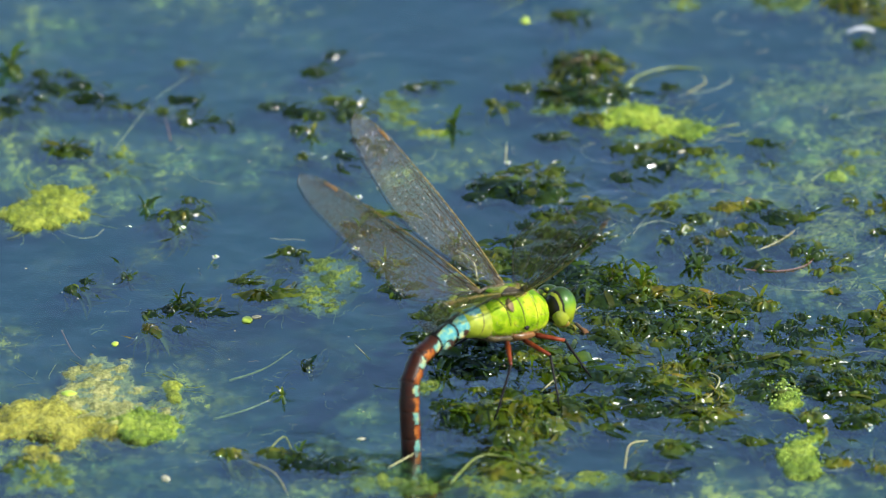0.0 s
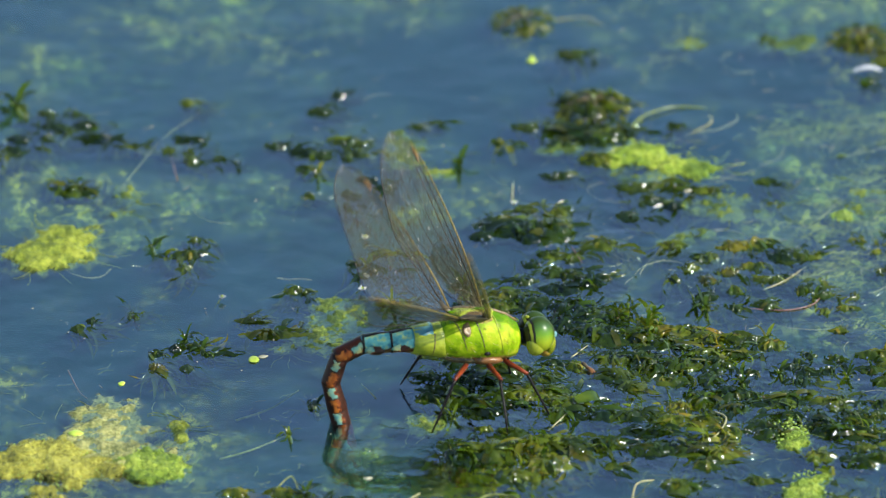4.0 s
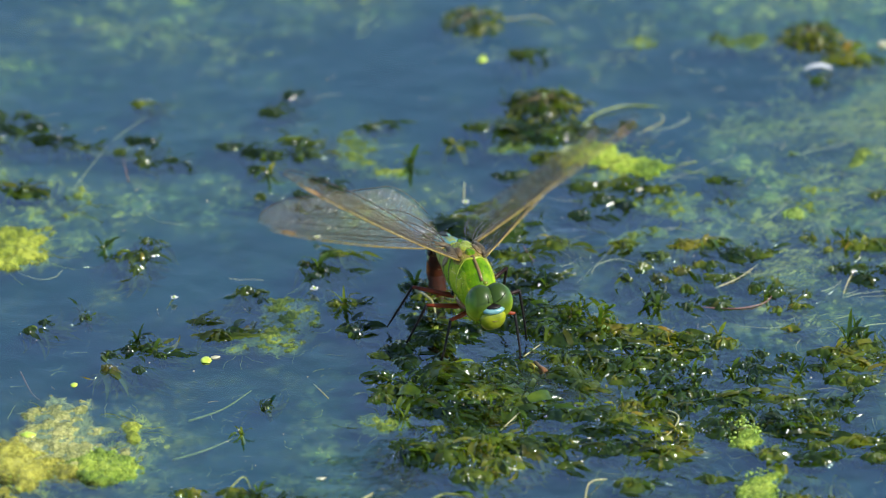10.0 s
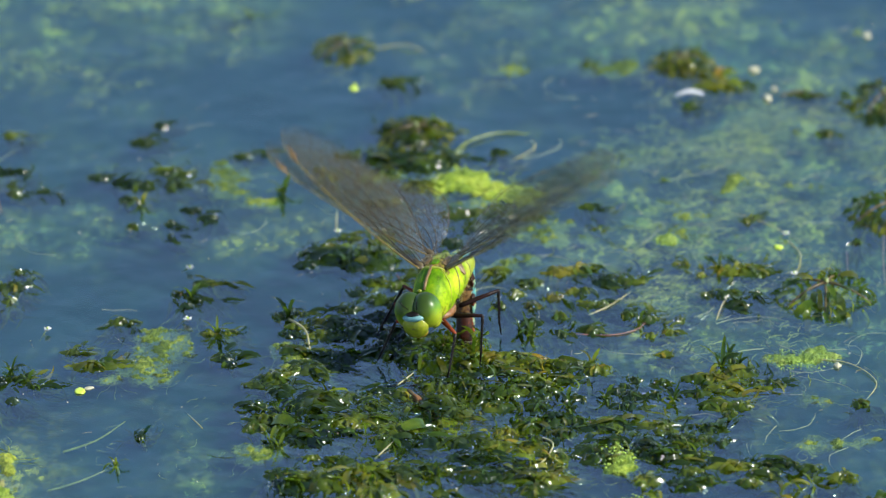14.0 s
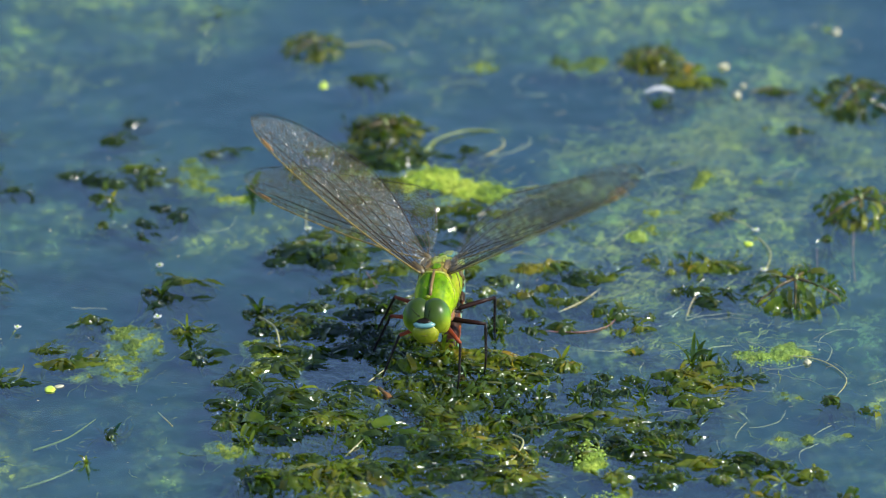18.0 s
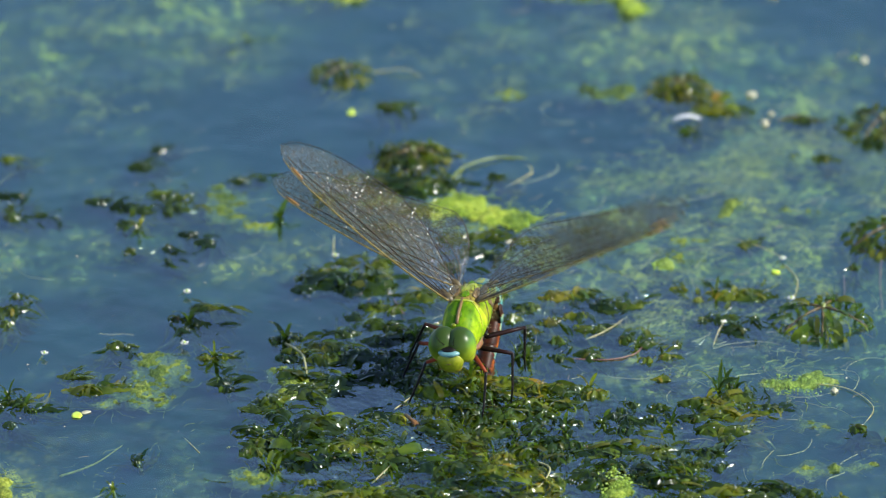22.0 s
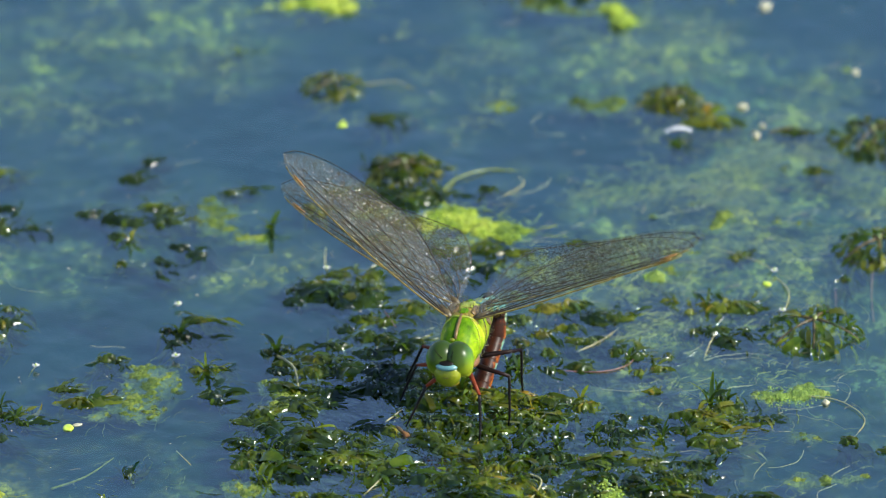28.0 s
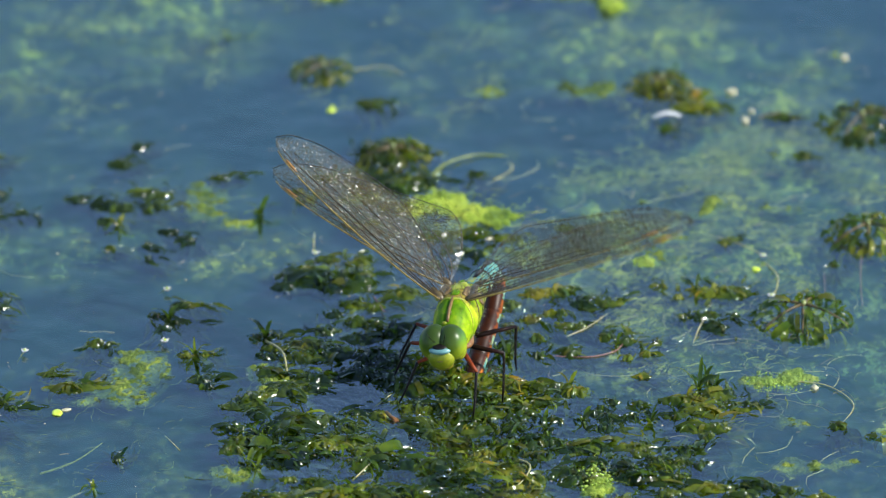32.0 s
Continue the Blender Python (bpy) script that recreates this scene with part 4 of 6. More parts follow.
def specks():
    """Dust, pollen and seed scraps afloat."""
    verts, faces = [], []
    for k in range(520):
        x, y, r = rng.uniform(-0.13, 0.11), rng.uniform(-0.13, 0.15), 0.00005 + 0.0002 * rng.random() ** 4
        base = len(verts)
        verts += [(x + r, y, 0), (x, y + r, 0), (x - r, y, 0), (x, y - r, 0), (x, y, r * 0.8), (x, y, -r * 0.5)]
        faces += [(base + a, base + b, base + c) for a, b, c in ((0, 1, 4), (1, 2, 4), (2, 3, 4), (3, 0, 4), (1, 0, 5), (2, 1, 5), (3, 2, 5), (0, 3, 5))]
    me = bpy.data.meshes.new("floating_specks")
    me.from_pydata(verts, [], faces)
    me.materials.append(PALE_LUMP)
    tagged(new("floating_specks", me), "pale specks of dust and pollen afloat", "debris", kind="stuff")


def litter():
    """Rotting scraps of leaf and stem adrift just under the surface."""
    verts, faces = [], []
    for k in range(230):
        x = rng.choice((rng.gauss(0.068, 0.03), rng.gauss(0.048, 0.035), rng.uniform(-0.12, 0.11)))
        y = rng.gauss(0.03, 0.055)
        n, a, w = rng.randint(2, 6), rng.uniform(0, 6.283), rng.uniform(0.00006, 0.0002)
        p = Vector((x, y, rng.uniform(-0.0019, -0.0006)))
        for i in range(n):
            base = len(verts)
            side = Vector((-math.sin(a), math.cos(a), 0)) * w * rng.uniform(0.5, 1.1)
            verts += [p + side, p - side, p + Vector((0, 0, w))]
            if i:
                faces += [(base - 3 + j, base - 3 + (j + 1) % 3, base + (j + 1) % 3, base + j) for j in range(3)]
            a += rng.uniform(-0.5, 0.5)
            p = p + Vector((math.cos(a), math.sin(a), 0)) * rng.uniform(0.0004, 0.001)
    me = bpy.data.meshes.new("plant_litter")
    me.from_pydata(verts, [], faces)
    me.materials.append(LITTER)
    tagged(new("plant_litter", me), "rotting pinkish brown plant scraps under the water", "debris", kind="stuff")


def fine_roots():
    """Long hair-fine roots and stems that trail in loose curves under the surface."""
    verts, faces = [], []
    for k in range(150):
        x = rng.choice((rng.gauss(0.055, 0.03), rng.gauss(0.055, 0.03), rng.uniform(-0.12, 0.1)))
        p = Vector((x, rng.gauss(-0.01, 0.06), rng.uniform(-0.0016, -0.0002)))
        a, curl, w = rng.uniform(0, 6.283), rng.uniform(-0.14, 0.14), rng.uniform(0.00003, 0.000085)
        for i in range(rng.randint(8, 30)):
            base = len(verts)
            side = Vector((-math.sin(a), math.cos(a), 0)) * w
            verts += [p + side, p - side, p + Vector((0, 0, 1.5 * w))]
            if i:
                faces += [(base - 3 + j, base - 3 + (j + 1) % 3, base + (j + 1) % 3, base + j) for j in range(3)]
            a += curl + rng.uniform(-0.16, 0.16)
            p = p + Vector((math.cos(a), math.sin(a), 0)) * rng.uniform(0.0004, 0.0008)
            p.z = min(-0.0002, max(-0.0019, p.z + rng.uniform(-0.0001, 0.0001)))
    me = bpy.data.meshes.new("fine_roots")
    me.from_pydata(verts, [], faces)
    me.materials.append(ROOT)
    tagged(new("fine_roots", me), "hair-fine cream and pinkish roots trailing under water", "debris", kind="stuff")


# ---- small floating things ----
def floret(x, y, r):
    ob = new("water_flower")
    ob.matrix_basis = pose(x, y, 0.0, 0, 0, rng.uniform(0, 360))
    tagged(ob, "tiny white pondweed flower afloat on a thin stalk", "flower", "white pond flowers")
    part("stalk", tube([(r * 3, 0, -0.001), (r * 1.4, 0, 0.0002), (0, 0, 0.0008)], 0.0001, 5), STEM_GREEN, ob)
    part("centre", ball(r * 0.35, (1, 1, 0.8), 2), FROND, ob).matrix_basis = pose(0, 0, 0.0012)
    for k in range(5):
        b = ball(r * 0.55, (1.1, 0.75, 0.3), 2, 0.25, k)
        part("petal", b, WHITE_PETAL, ob).matrix_basis = pose(0, 0, 0.001) @ pose(0, 0, 0, 0, 0, 72 * k + rng.uniform(-12, 12)) @ pose(r * 0.62, 0, 0, 0, -rng.uniform(10, 50), 0)


def lump(x, y, r):
    ob = part("seed_husk", ball(r, (1.0, 0.75, 0.6), 3, 0.5, x * 900), PALE_LUMP)
    ob.matrix_basis = pose(x, y, r * 0.25, 0, 0, rng.uniform(0, 360))
    tagged(ob, "pale cream seed husk floating on the water", "debris", "floating husks")


def fleck(x, y, r):
    ob = part("leaf_scrap", ball(r, (1.0, 0.55, 0.22), 3, 0.4, y * 900), PALE_LUMP)
    ob.matrix_basis = pose(x, y, r * 0.1, 0, 0, rng.uniform(0, 60))
    tagged(ob, "small buff scrap of dead leaf afloat", "debris", "floating scraps")


def duckweed(x, y, r):
    ob = part("duckweed", ball(r, (1.0, 0.85, 0.3), 3, 0.2, x * 500), FROND)
    ob.matrix_basis = pose(x, y, r * 0.15, 0, 0, rng.uniform(0, 360))
    tagged(ob, "single yellow-green duckweed frond on the water", "water plant", "duckweed fronds")


def feather(x, y, r):
    bm = bmesh.new()
    rows = []
    for k in range(13):
        s = k / 12
        w = r * 0.3 * math.sin(math.pi * (0.06 + 0.9 * s)) ** 0.6
        z = 0.0006 + r * 0.22 * math.sin(3.0 * s)
        rows.append([bm.verts.new(((s * 2 - 1) * r, c * w, z + abs(c) * w * 0.5 - t)) for t in (0, 0.00015) for c in (-1, 0, 1)])
    for a, b in zip(rows, rows[1:]):
        for i, j in ((0, 1), (1, 2), (4, 3), (5, 4)):
            bm.faces.new((a[i], b[i], b[j], a[j]))
    ob = part("white_petal", bm, WHITE_PETAL)
    ob.matrix_basis = pose(x, y, 0, 0, 0, 4)
    tagged(ob, "curled white fallen petal floating beside weed", "debris")


def bud(x, y, r):
    ob = new("water_bud")
    ob.matrix_basis = pose(x + 0.0015, y - 0.0015, 0.0002, 0, 20, -40)
    tagged(ob, "rusty brown bud caught among wet pondweed leaves", "water plant")
    part("bud", ball(r * 0.4, (1.5, 0.6, 0.5), 3, 0.45, 4), BUD, ob)
    part("tip", ball(r * 0.3, (1.6, 0.6, 0.6), 2, 0.2, 6), STEM_BROWN, ob).matrix_basis = pose(-r * 0.8, 0, 0)


STEMS = {"pale": STEM_PALE, "pink": STEM_PINK, "green": STEM_GREEN, "brown": STEM_BROWN}
STEM_WORDS = {"pale": "thin bleached plant stem lying on the water", "pink": "thin pinkish plant stem at the surface",
              "green": "slender yellow-green weed stem in the water", "brown": "thin brown twig afloat on the water"}


def weed_stem(colour, r, rise, pts):
    n = len(pts) - 1
    p3 = [(x, y, -0.0002 + (rise * math.sin(math.pi * k / n) if n > 1 else rise * k)) for k, (x, y) in enumerate(pts)]
    path = glide(p3, 6)
    ob = part("weed_stem", tube(path, [r * (1 - 0.5 * k / len(path)) for k in range(len(path))], 6), STEMS[colour])
    tagged(ob, STEM_WORDS[colour], "plant stem", colour + " stems")


# ---- dragonfly ----
SEGMENTS = (0.005, 0.0055, 0.0055, 0.0055, 0.0055, 0.0055, 0.005, 0.0045, 0.004)
WING_BASE = {"fore_r": (0.001, -0.0028, 0.0052), "hind_r": (-0.0055, -0.0028, 0.005), "fore_l": (0.001, 0.0028, 0.0052), "hind_l": (-0.0055, 0.0028, 0.005)}
HIPS = {"front_l": (0.0055, 0.0018, -0.0042), "mid_l": (0.002, 0.0024, -0.0048), "hind_l": (-0.0025, 0.0024, -0.0048)}
HIPS.update({k[:-1] + "r": (x, -y, z) for k, (x, y, z) in list(HIPS.items())})
FEET = {"front_l": (0.0095, 0.0062), "mid_l": (0.005, 0.0095), "hind_l": (-0.0065, 0.0095)}
FEET.update({k[:-1] + "r": (x, -y) for k, (x, y) in list(FEET.items())})
FEET_WIDE = {"front_l": (0.012, 0.011), "mid_l": (-0.001, 0.0165), "hind_l": (-0.0145, 0.0125)}
FEET_WIDE.update({k[:-1] + "r": (x, -y) for k, (x, y) in list(FEET_WIDE.items())})
FEET_FRONT = {"front_l": (0.0134, 0.0065), "front_r": (0.0105, -0.0095), "mid_l": (0.0052, 0.0105), "mid_r": (0.0, -0.0135), "hind_l": (-0.009, 0.0095), "hind_r": (-0.0087, -0.0145)}
BONES = {"front": (0.006, 0.0095), "mid": (0.0075, 0.0105), "hind": (0.0085, 0.0115)}


def wing_outline(length, hind):
    """Leading and trailing edge (span, front, back) of a wing."""
    out = []
    for k in range(41):
        s = k / 40
        front = 0.0004 + 0.0012 * math.sin(math.pi * s ** 0.8)
        if hind:
            back = 0.0136 * math.sin(math.pi / 2 * min(1, s / 0.22)) ** 0.55 if s < 0.22 else 0.0136 - 0.0072 * ((s - 0.22) / 0.78) ** 1.0
        else:
            back = 0.0022 + 0.0078 * math.sin(math.pi / 2 * min(1, s / 0.5)) ** 1.1 if s < 0.5 else 0.01 - 0.0034 * ((s - 0.5) / 0.5) ** 1.2
        tip = max(0.0, (s - 0.72) / 0.28)
        round_off = math.sqrt(max(0.0, 1 - tip ** 2.6))
        mid = -0.0022 * tip
        out.append((s * length, mid + (front - mid) * round_off, mid + (-back - mid) * round_off))
    return out


def build_wing(name, parent, length, hind):
    rows = wing_outline(length, hind)
    bm = bmesh.new()
    n = 10
    lines = []
    for x, f, b in rows:
        row = []
        for j in range(n + 1):
            u = j / n
            z = 0.00022 * math.sin(u * 17) * (1 - u) + 0.0009 * (x / length) ** 2 - 0.0006 * u * u
            row.append(bm.verts.new((x, f + (b - f) * u, z)))
        lines.append(row)
    for a, c in zip(lines, lines[1:]):
        for j in range(n):
            bm.faces.new((a[j], c[j], c[j + 1], a[j + 1]))
    wing = part(name, bm, MEMBRANE, parent, "clear netted wing with a yellow leading edge")

    def along(u, s0, s1, lift=0.0):
        return [(x, f + (b - f) * u(x / length), 0.00012 + lift + 0.0009 * (x / length) ** 2) for x, f, b in rows if s0 <= x / length <= s1]
    edge = along(lambda s: 0.0, 0.0, 0.97)
    part("costa", tube(edge, [0.0002 * (1 - 0.55 * k / len(edge)) for k in range(len(edge))], 6), COSTA, wing, "yellow leading edge")
    for u0, u1, s1 in ((0.1, 0.1, 0.93), (0.17, 0.2, 0.95), (0.26, 0.4, 0.9), (0.4, 0.62, 0.8), (0.55, 0.85, 0.6)):
        pts = along(lambda s, a=u0, c=u1: a + (c - a) * s, 0.0, s1)
        part("vein", tube(pts, [(0.00015 if u0 < 0.2 else 0.00009) * (1 - 0.6 * k / len(pts)) for k in range(len(pts))], 5), VEIN, wing)
    part("wing_root", loft([((-0.0006, 0, 0), 0.0005, 0.0004), ((0.0008, -0.0003, 0), 0.0007, 0.0003), ((0.003, -0.0005, 0), 0.0003, 0.0001)], 10), STEM_BROWN, wing, "brown knotted wing root")
    rim = along(lambda s: 1.0, 0.03, 1.0)
    part("trailing_edge", tube(rim, 0.00009, 4), VEIN, wing)
    spot = along(lambda s: 0.06, 0.82, 0.92)
    part("pterostigma", tube(spot, [0.00012] + [0.00026] * (len(spot) - 2) + [0.00012], 6), STIGMA, wing, "amber spot near the wing tip")
    return wing


def build_dragonfly():
    fly = new("dragonfly")
    tagged(fly, "large green emperor dragonfly laying eggs among wet pondweed", "dragonfly")
    rings = []
    for x, z, w, h in ((0.0088, -0.0004, 0.0016, 0.0018), (0.0078, -0.0002, 0.0032, 0.0036), (0.0055, 0.0003, 0.0038, 0.0046), (0.0022, 0.0008, 0.0043, 0.0052), (-0.0015, 0.001, 0.0044, 0.0052), (-0.0048, 0.0008, 0.0041, 0.0047), (-0.0072, 0.0005, 0.0035, 0.0039), (-0.0086, 0.0001, 0.0026, 0.0028)):
        rings.append(((x, 0, z), w, h))
    part("thorax", loft(rings, 24), THORAX, fly, "apple-green thorax")
    def skin(x, a):
        for (p, q) in zip(rings, rings[1:]):
            if q[0][0] <= x <= p[0][0]:
                t = (p[0][0] - x) / (p[0][0] - q[0][0])
                w, h, z = p[1] + (q[1] - p[1]) * t, p[2] + (q[2] - p[2]) * t, p[0][2] + (q[0][2] - p[0][2]) * t
                return (x, w * math.cos(a), z + h * math.sin(a))
        return (x, 0, 0)
    for s in (1, -1):
        for x0, x1, mat_ in ((0.0046, 0.0022, BASE_GREEN), (0.0008, -0.0022, STEM_BROWN), (-0.003, -0.006, STEM_BROWN)):
            line = []
            for k in range(9):
                a = 1.15 - 1.6 * k / 8
                line.append(skin(x1 + (x0 - x1) * k / 8, a if s > 0 else math.pi - a))
            part("suture", tube(line, [0.00006, 0.00012, 0.00014, 0.00012, 0.00014, 0.00012, 0.0001, 0.00008, 0.00005], 5), mat_, fly)
        part("side_notch", ball(0.00055, (1.3, 0.5, 0.9), 2, 0.4, s), BLACKISH, fly, "dark notch above the leg base").matrix_basis = pose(0.0012, 0.004 * s, -0.002)
        part("side_patch", ball(0.0009, (1.0, 0.4, 1.6), 3, 0.5, 2 * s), THORAX_TAN, fly, "tan patch below the wing base").matrix_basis = pose(-0.0035, 0.0037 * s, 0.0032, 35 * s)
        part("leg_base", ball(0.0015, (1.9, 0.7, 0.7), 3, 0.3, 5 * s), BUD, fly, "rusty leg bases").matrix_basis = pose(0.002, 0.0021 * s, -0.0039)
        part("shoulder_patch", ball(0.0012, (1.7, 0.6, 0.3), 3, 0.3, s), THORAX_TAN, fly).matrix_basis = pose(-0.0015, 0.002 * s, 0.0056, -25 * s)
        part("wing_hinge", ball(0.0012, (2.6, 0.7, 0.5), 3, 0.5, 3 + s), STEM_BROWN, fly, "tan wing hinge").matrix_basis = pose(-0.002, 0.003 * s, 0.0052)
    hair = bmesh.new()
    for k in range(260):
        a, x = rng.uniform(0, 6.283), rng.uniform(-0.007, 0.007)
        p = Vector(skin(x, a))
        out = Vector((rng.uniform(-0.3, 0.5), math.cos(a) + rng.uniform(-0.3, 0.3), math.sin(a) + rng.uniform(-0.3, 0.3))).normalized()
        tube_into(hair, [p, p + out * rng.uniform(0.0004, 0.0011)], [0.00003, 0.00001], 3)
    tagged(part("down", hair, STEM_PALE, fly, "fine pale down on the thorax"), kind="stuff")
    part("deck_ridge", tube([skin(0.0026 - 0.0008 * abs(k) / 4, math.pi / 2 + 0.16 * k) for k in range(-4, 5)], [0.0001, 0.0002, 0.00025, 0.00028, 0.00028, 0.00028, 0.00025, 0.0002, 0.0001], 6), BASE_GREEN, fly, "green ridge before the wings")
    for x, z in ((0.0002, 0.0061), (-0.0052, 0.0056)):
        part("deck_plate", ball(0.0011, (1.2, 0.8, 0.25), 3, 0.3, x * 900), THORAX, fly, "pale green plate between the wings").matrix_basis = pose(x, 0, z)
    part("wing_deck", ball(0.0026, (1.2, 0.8, 0.26), 3, 0.5, 7), BASE_GREEN, fly, "green downy deck between the wings").matrix_basis = pose(-0.0026, 0, 0.0054)
    tuft = bmesh.new()
    for k in range(70):
        a, q = rng.uniform(0, 6.283), math.sqrt(rng.random())
        p = Vector((-0.0026 + 0.0034 * q * math.cos(a), 0.0026 * q * math.sin(a), 0.0056))
        tube_into(tuft, [p, p + Vector((rng.uniform(-0.0006, 0.0004), rng.uniform(-0.0005, 0.0005), rng.uniform(0.0005, 0.0012)))], [0.00005, 0.00002], 3)
    tagged(part("deck_tuft", tuft, STEM_BROWN, fly, "brown hairs on the wing deck"), kind="stuff")
    part("dorsal_keel", tube([skin(0.0078 - 0.0012 * k, math.pi / 2) for k in range(6)], 0.00035, 6), THORAX_TAN, fly, "brown dorsal keel")
    part("belly", loft([((0.006, 0, -0.0036), 0.0016, 0.0011), ((0.001, 0, -0.0042), 0.0022, 0.0011), ((-0.005, 0, -0.0038), 0.0018, 0.001), ((-0.0085, 0, -0.0026), 0.0012, 0.0008)], 12), STEM_BROWN, fly, "dusky downy underside")
    part("neck", loft([((0.0075, 0, 0.0), 0.0017, 0.0018), ((0.0105, 0, 0.0003), 0.0016, 0.0016)], 12), BLACKISH, fly, "dark neck")
    part("abdomen_base", loft([((-0.0066, 0, -0.0003), 0.0031, 0.0034), ((-0.0078, 0, -0.0001), 0.0034, 0.0037), ((-0.0092, 0, 0.0), 0.0031, 0.0033), ((-0.0106, 0, 0.0), 0.0031, 0.0033), ((-0.0135, 0, 0.0), 0.0027, 0.0028)], 18), BASE_GREEN, fly, "yellow-green swollen abdomen base")
    for x, w in ((-0.0094, 0.00325),):
        part("base_ring", loft([((x, 0, 0), w - 0.0001, w), ((x - 0.00025, 0, 0), w - 0.0001, w)], 20), STEM_BROWN, fly, "brown ring round the abdomen base")
    part("base_saddle", loft([((-0.0098, 0, 0.0016), 0.0026, 0.0018), ((-0.0115, 0, 0.0013), 0.0026, 0.0018), ((-0.0134, 0, 0.001), 0.0023, 0.0018)], 16), BLUE_BAND, fly, "turquoise saddle on the abdomen base")
    # head
    head = part("head", ball(0.0031, (0.55, 1.4, 1.1), 3), BLACKISH, fly, "dark back of the head")
    head.matrix_basis = pose(0.0118, 0, 0.0006)
    for s in (1, -1):
        eye = part("eye", ball(0.0035, (0.9, 0.86, 1.04), 4), EYE_SHINE, head, "large glossy green compound eye")
        eye.matrix_basis = pose(0.0004, 0.0018 * s, 0.0005, 8 * s, -8, 0)
        part("eye_rim", ball(0.0029, (0.7, 0.6, 0.95), 3), EYE_RIM, head, "yellow lower rim of the eye").matrix_basis = pose(-0.0003, 0.0028 * s, -0.0009)
    part("crest", ball(0.0006, (0.9, 0.9, 0.6), 2), FACE, head, "yellow spot where the eyes meet").matrix_basis = pose(-0.0018, 0, 0.0036)
    part("vertex", ball(0.0013, (0.9, 1.25, 0.4), 3), BLACKISH, head, "black mark between the eyes").matrix_basis = pose(0.0031, 0, 0.0008)
    part("forehead_bar", ball(0.0022, (0.6, 1.05, 0.36), 3), PALE_BLUE, head, "pale blue bar on the forehead").matrix_basis = pose(0.0033, 0, 0.0001)
    part("face", ball(0.0028, (0.56, 0.97, 0.9), 3), FACE, head, "broad yellow-green face").matrix_basis = pose(0.0029, 0, -0.0019)
    part("face_seam", tube([(0.0046 - 0.00014 * k * k, 0.00042 * k, -0.0019 + 0.00004 * k * k) for k in range(-4, 5)], 0.00007, 5), STEM_BROWN, head, "brown seam across the face")
    part("mouth", ball(0.0023, (0.6, 0.98, 0.55), 3), MOUTH, head, "ochre mouthparts").matrix_basis = pose(0.0024, 0, -0.0034)
    for s in (1, -1):
        part("antenna", tube([(0.003, 0.0008 * s, 0.0016), (0.0042, 0.0014 * s, 0.003), (0.0048, 0.0019 * s, 0.0044)], 0.00008, 4), BLACKISH, head)
    # abdomen
    segs = []
    widths = (0.0026, 0.0022, 0.0019, 0.0019, 0.0019, 0.002, 0.002, 0.0019, 0.0016, 0.0011)
    for k, ln in enumerate(SEGMENTS):
        w0, w1 = widths[k], widths[k + 1]
        r = [((0.0007, 0, 0), w0 * 0.9, w0 * 0.88), ((0, 0, 0), w0 * 0.98, w0 * 0.96), ((-ln * 0.3, 0, 0), w0 * 0.98, w0 * 0.96), ((-ln * 0.7, 0, 0), w1 * 1.0, w1 * 0.98), ((-ln * 0.95, 0, 0), w1 * 1.01, w1 * 0.99), ((-ln - 0.0004, 0, 0), w1 * 0.95, w1 * 0.93)]
        seg = part("abdomen_segment", loft(r, 20), BLUE_SEGMENT if k < 2 else SEGMENT, fly, "turquoise banded segment" if k < 2 else "rust-brown segment with pale turquoise blotches")
        segs.append(seg)
        if k < 2:
            part("stripe", loft([((0, 0, w0 * 0.86), 0.0006, 0.0003), ((-ln * 0.5, 0, w0 * 0.86), 0.0005, 0.0003), ((-ln, 0, w1 * 0.9), 0.0009, 0.0003)], 8), BLACKISH, seg)
            part("band", loft([((-ln * 0.96, 0, 0), w1 * 1.07, w1 * 1.05), ((-ln * 1.04, 0, 0), w1 * 1.07, w1 * 1.05)], 18), BLACKISH, seg)
            for s in (1, -1):
                part("flank_patch", ball(0.0012, (1.6, 0.35, 0.7), 3, 0.5, k + s), SEGMENT, seg).matrix_basis = pose(-ln * 0.6, 0.0021 * s, -0.0008)
    for s in (1, -1):
        part("cercus", loft([((0, 0.0005 * s, 0), 0.0003, 0.0002), ((-0.002, 0.0009 * s, 0.0002), 0.0006, 0.0002), ((-0.0045, 0.001 * s, 0), 0.0002, 0.0001)], 8), BLACKISH, segs[-1]).matrix_basis = pose(-0.0035, 0, 0)
    wings = {
        "fore_r": build_wing("forewing", fly, 0.049, False), "fore_l": build_wing("forewing", fly, 0.049, False),
        "hind_r": build_wing("hindwing", fly, 0.046, True), "hind_l": build_wing("hindwing", fly, 0.046, True)}
    legs = {}
    for key_name in HIPS:
        a, b = BONES[key_name.split("_")[0]]
        femur = part("femur", tube([(0, 0, 0), (a * 0.15, 0, 0), (a * 0.6, 0, 0), (a, 0, 0)], [0.00048, 0.00058, 0.00046, 0.00034], 8), LEG_SHADED if key_name in ("mid_l", "hind_l") else LEG_RED, fly, "rust-red upper leg darkened as in shade" if key_name in ("mid_l", "hind_l") else "rust-red upper leg")
        shin = bmesh.new()
        tube_into(shin, [(0, 0, 0), (b * 0.1, 0, 0), (b * 0.68, 0, 0), (b * 0.72, 0, 0), (b, 0, 0.0003)], [0.00034, 0.0003, 0.00024, 0.00026, 0.00014], 7)
        for k in range(7):
            for s in (1, -1):
                x = b * (0.12 + 0.08 * k)
                tube_into(shin, [(x, 0, 0), (x + 0.0009, 0.0007 * s, -0.0004)], [0.00007, 0.00002], 3)
